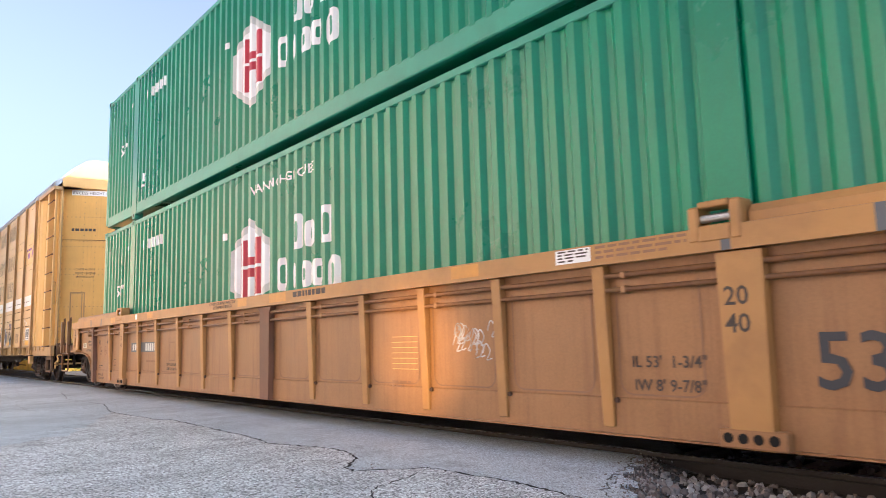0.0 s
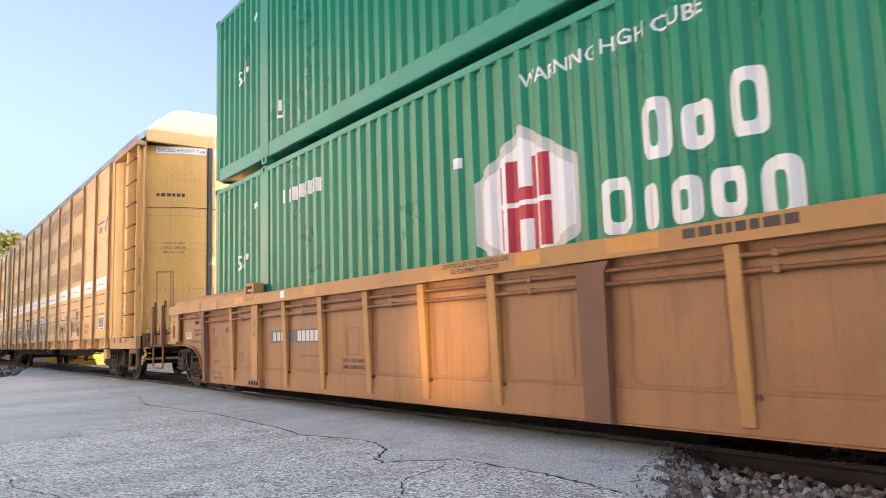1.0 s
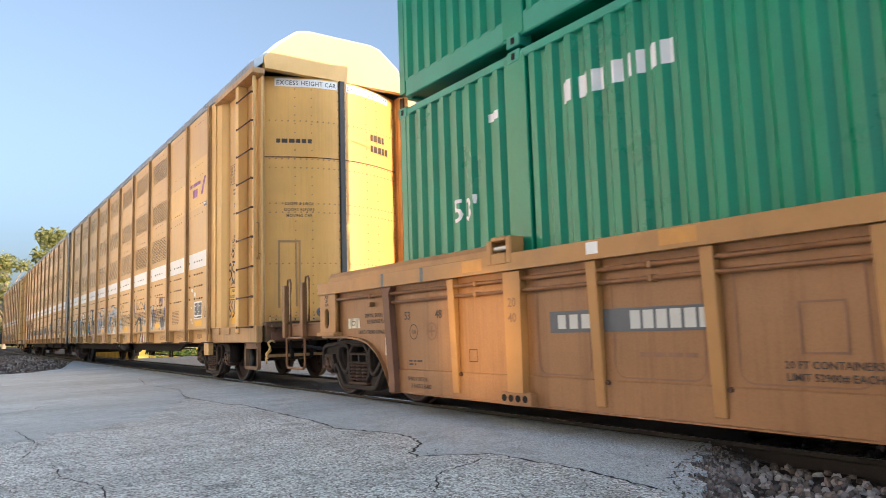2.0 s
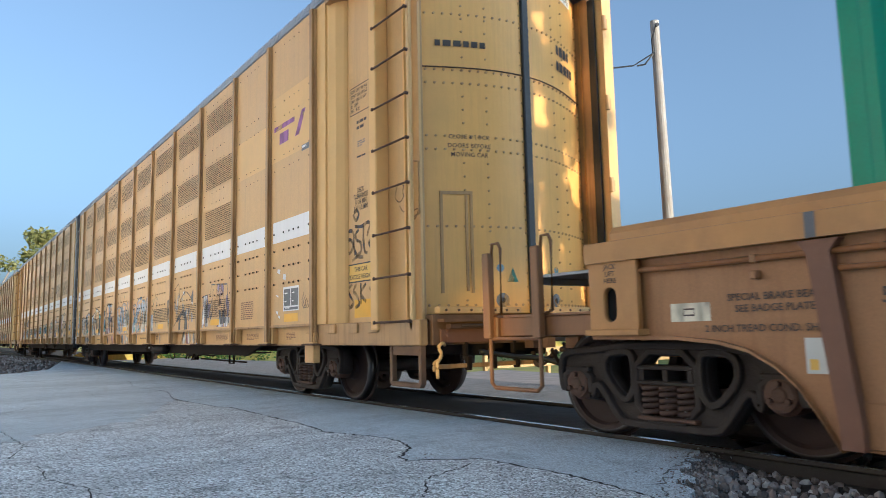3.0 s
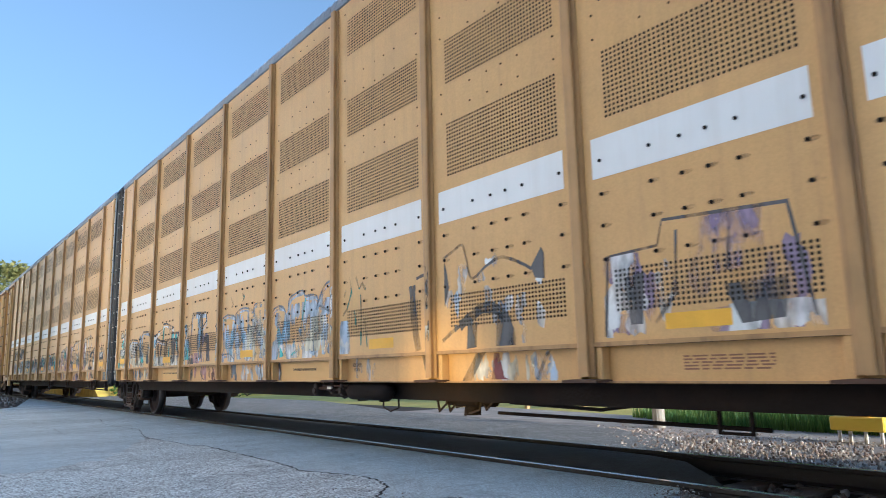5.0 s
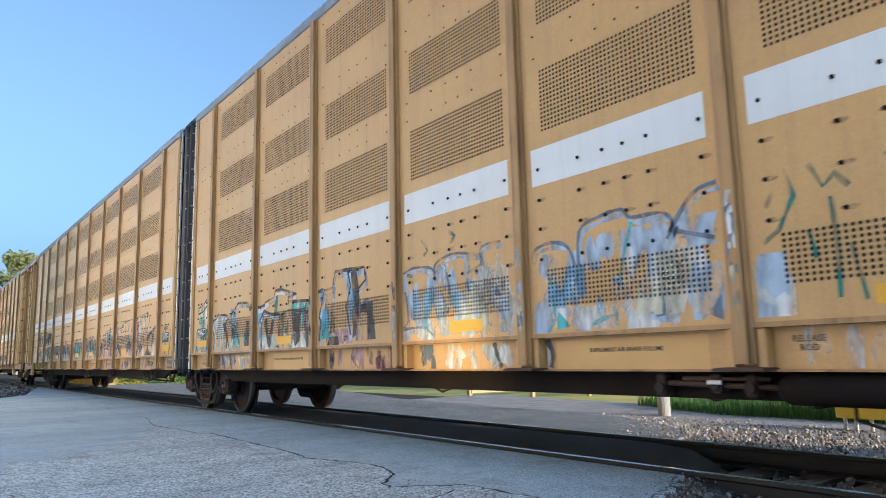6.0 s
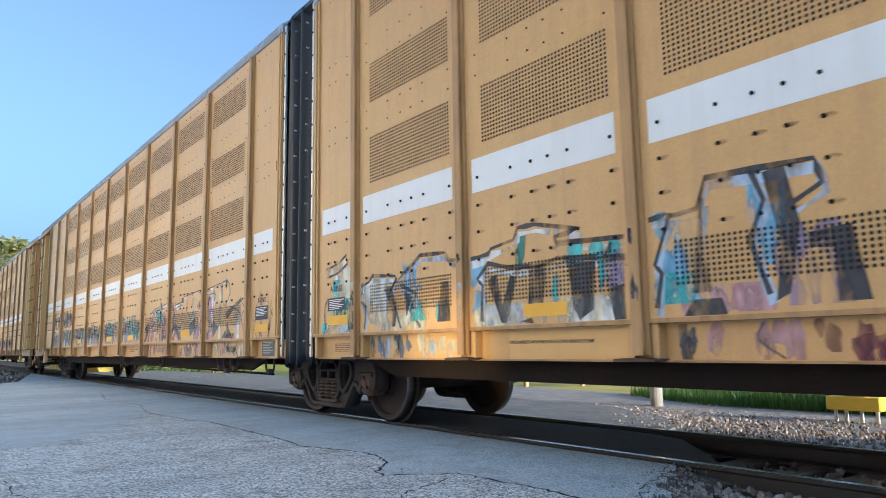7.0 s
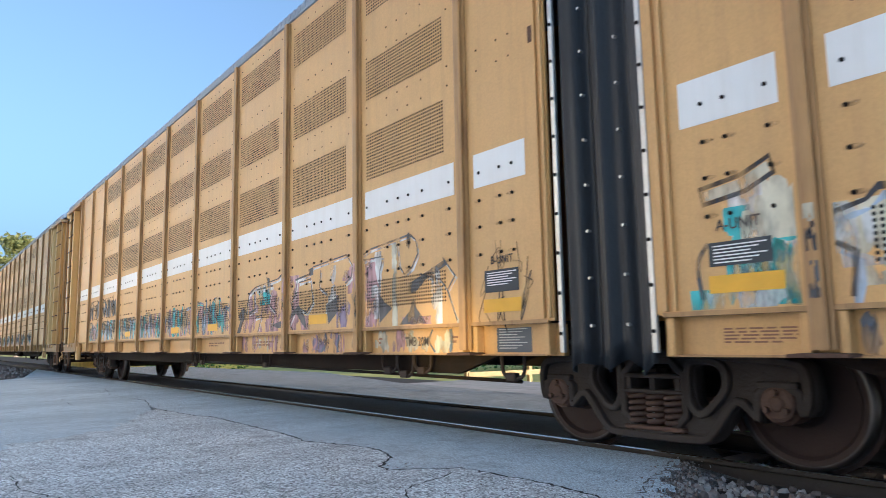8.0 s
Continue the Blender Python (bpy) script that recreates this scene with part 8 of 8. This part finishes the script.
# utility pole with a service wire
pole = thing("utility_pole", "weathered grey wooden utility pole with a drooping wire", "pole", at=pose(3.9, 6.88, -0.25))
bm = bmesh.new()
rod(bm, (0, 0, 0), (-0.06, 0.04, 6.05), 0.095, 14, 0.07)
part("shaft", bm, M["pole"], pole)
bm = bmesh.new()
pipe(bm, [(-0.06, 0.0, 5.55), (-0.5, 0.15, 5.25), (-1.9, 0.6, 4.95), (-3.6, 1.2, 5.0)], 0.012, 6)
part("wire", bm, M["rubber"], pole, "black service wire")
bm = bmesh.new()
pipe(bm, [(-0.10, -0.02, 5.98), (-0.18, 0.02, 5.7), (-0.12, 0.05, 5.5), (-0.28, 0.10, 5.3), (-0.42, 0.14, 5.26)], 0.014, 6)
rod(bm, (-0.12, -0.06, 5.95), (0.0, 0.1, 5.97), 0.03, 8)
part("wire_loop", bm, M["rubber"], pole, "coiled black cable end")
bm = bmesh.new()
rod(bm, (0.10, 0.02, 0), (0.08, 0.03, 2.6), 0.025, 10)
part("conduit", bm, M["pole"], pole, "grey metal conduit")

# yellow track-side device on short posts
dev = thing("signal_stand", "bright yellow metal housing on short grey posts in the gravel", "signal", at=pose(3.62, 3.85, -0.30))
bm = bmesh.new()
box(bm, -0.16, 0.16, -0.30, 0.30, 0.34, 0.50, 0.015)
part("housing", bm, M["yellow_bright"], dev)
bm = bmesh.new()
box(bm, -0.10, 0.10, -0.12, 0.12, 0.50, 0.58, 0.015)
part("cover", bm, M["yellow"], dev)
for yy in (-0.22, -0.05, 0.12, 0.24):
    bm = bmesh.new()
    rod(bm, (-0.05, yy, 0), (-0.05, yy, 0.345), 0.022, 10)
    part("post", bm, M["alu"], dev)

# rail fence and houses beyond
fence = thing("rail_fence", "pale sunlit three-rail wooden fence beyond the grass", "fence", at=pose(0, 0, -0.42))
F0, F1 = Vector((7.0, 15.5, 0)), Vector((33.0, 13.0, 0))
for i in range(13):
    p = F0.lerp(F1, i / 12)
    bm = bmesh.new()
    box(bm, p.x - 0.06, p.x + 0.06, p.y - 0.06, p.y + 0.06, 0, 1.25, 0.01)
    part("post", bm, M["wood_pale"], fence)
    if i < 12:
        q = F0.lerp(F1, (i + 1) / 12)
        for z in (0.35, 0.75, 1.12):
            bm = bmesh.new()
            v = [bm.verts.new(c) for c in ((p.x, p.y - 0.09, z - 0.07), (p.x, p.y - 0.062, z - 0.07), (p.x, p.y - 0.062, z + 0.07), (p.x, p.y - 0.09, z + 0.07), (q.x, q.y - 0.09, z - 0.07), (q.x, q.y - 0.062, z - 0.07), (q.x, q.y - 0.062, z + 0.07), (q.x, q.y - 0.09, z + 0.07))]
            for f in ((3, 2, 1, 0), (4, 5, 6, 7), (0, 1, 5, 4), (1, 2, 6, 5), (2, 3, 7, 6), (3, 0, 4, 7)):
                bm.faces.new([v[k] for k in f])
            part("rail", bm, M["wood_pale"], fence)


def house(x, y, w, d, h, turn, mwall):
    t = thing("house", "pale clapboard house with a dark pitched roof beyond the fence", "house", group="houses beyond the track", at=pose(x, y, -0.42, 0, 0, turn))
    bm = bmesh.new()
    box(bm, -w / 2, w / 2, -d / 2, d / 2, 0, h)
    part("wall", bm, mwall, t)
    bm = bmesh.new()
    prism(bm, [(-w / 2 - 0.3, h), (w / 2 + 0.3, h), (0, h + w * 0.32)], "y", -d / 2 - 0.3, d / 2 + 0.3)
    part("roof", bm, M["plate"], t)
    for s in (-0.25, 0.25):
        for sx in (-1, 1):
            bm = bmesh.new()
            box(bm, sx * (w / 2 + 0.002), sx * (w / 2 + 0.04), s * d - 0.5, s * d + 0.5, 1.0, 2.3)
            wd = part("window", bm, M["white"], t, "white window frame")
            bm = bmesh.new()
            box(bm, sx * (w / 2 + 0.041), sx * (w / 2 + 0.05), s * d - 0.42, s * d + 0.42, 1.08, 2.22)
            part("pane", bm, M["dark"], wd, "dark glass pane")


house(31, 22, 8, 11, 3.2, 12, M["house"])
house(40, 40, 9, 12, 3.4, -8, M["house"])
house(34, 6, 8, 10, 3.0, 5, M["house"])
# pale walls out of view, added to bounce sunlight onto the train's near side
for p, q in (((-21.0, 13.0), (-7.6, 24.0)), ((-21.0, 40.0), (-7.8, 51.0)), ((-26.0, -3.0), (-17.0, 8.0)), ((-21.0, 66.0), (-8.0, 77.0)), ((-21.0, 92.0), (-8.2, 103.0))):
    d = (Vector(q) - Vector(p)).normalized()
    nb = Vector((-d.y, d.x)) * 0.3
    bm = bmesh.new()
    prism(bm, [p, q, (q[0] + nb.x, q[1] + nb.y), (p[0] + nb.x, p[1] + nb.y)], "z", -0.42, 11.0)
    tagged(part("bounce_wall", bm, M["house"]), "unseen plain pale wall added to bounce sunlight onto the train", "wall", kind="structure")
# broken sloping lip where the road ends
bm = bmesh.new()
lip = [(-2.60, 1.90), (-2.40, 2.2), (-2.05, 2.62), (-1.7, 2.81), (-1.24, 3.02), (-0.86, 3.22)]
rr = random.Random(6)
fine = []
for p, q in zip(lip, lip[1:]):
    for k in range(8):
        fine.append(Vector(p).lerp(Vector(q), k / 8))
top = [bm.verts.new((v.x - 0.06 - rr.uniform(0, 0.05), v.y + 0.10 + rr.uniform(0, 0.06), -0.016)) for v in fine]
mid = [bm.verts.new((v.x - 0.02 + rr.uniform(-0.03, 0.03), v.y + 0.03 + rr.uniform(-0.04, 0.04), -0.017)) for v in fine]
low = [bm.verts.new((v.x + 0.14 + rr.uniform(0, 0.08), v.y - 0.26 - rr.uniform(0, 0.12), -0.115)) for v in fine]
for A, B in ((mid, low),):
    for k in range(len(fine) - 1):
        bm.faces.new((A[k], A[k + 1], B[k + 1], B[k]))
bmesh.ops.delete(bm, geom=top, context="VERTS")
part("broken_edge", bm, M["asphalt_edge"], ROAD, "dark crumbling asphalt edge")
# crumbling gravel shoulder at the road edge
bm = bmesh.new()
prism(bm, [(-4.2, -25), (-0.86, -25), (-0.86, 3.25), (-1.24, 3.04), (-1.7, 2.83), (-2.05, 2.64), (-2.6, 1.95), (-3.4, -12)], "z", -0.41, -0.10)
tagged(part("ballast_shoulder", bm, M["soil"]), "dark gravel shoulder at the crumbling road edge", "ballast", kind="structure")



def motions():
    for ob, y, z in MOVING:
        turn = TURNED.get(ob.name, 0)
        walk(ob, [(t, pose(0, y - SPEED * t, z, 0, 0, turn)) for t in (0, 2, 4, 6, 8)])
    for ws, r, y, z in SPINNING:
        sign = -1 if ws.parent.name in TURNED else 1
        walk(ws, [(i * 0.1, pose(ws.location.x, y, z, sign * math.degrees(SPEED * i * 0.1 / r))) for i in range(81)])


motions()
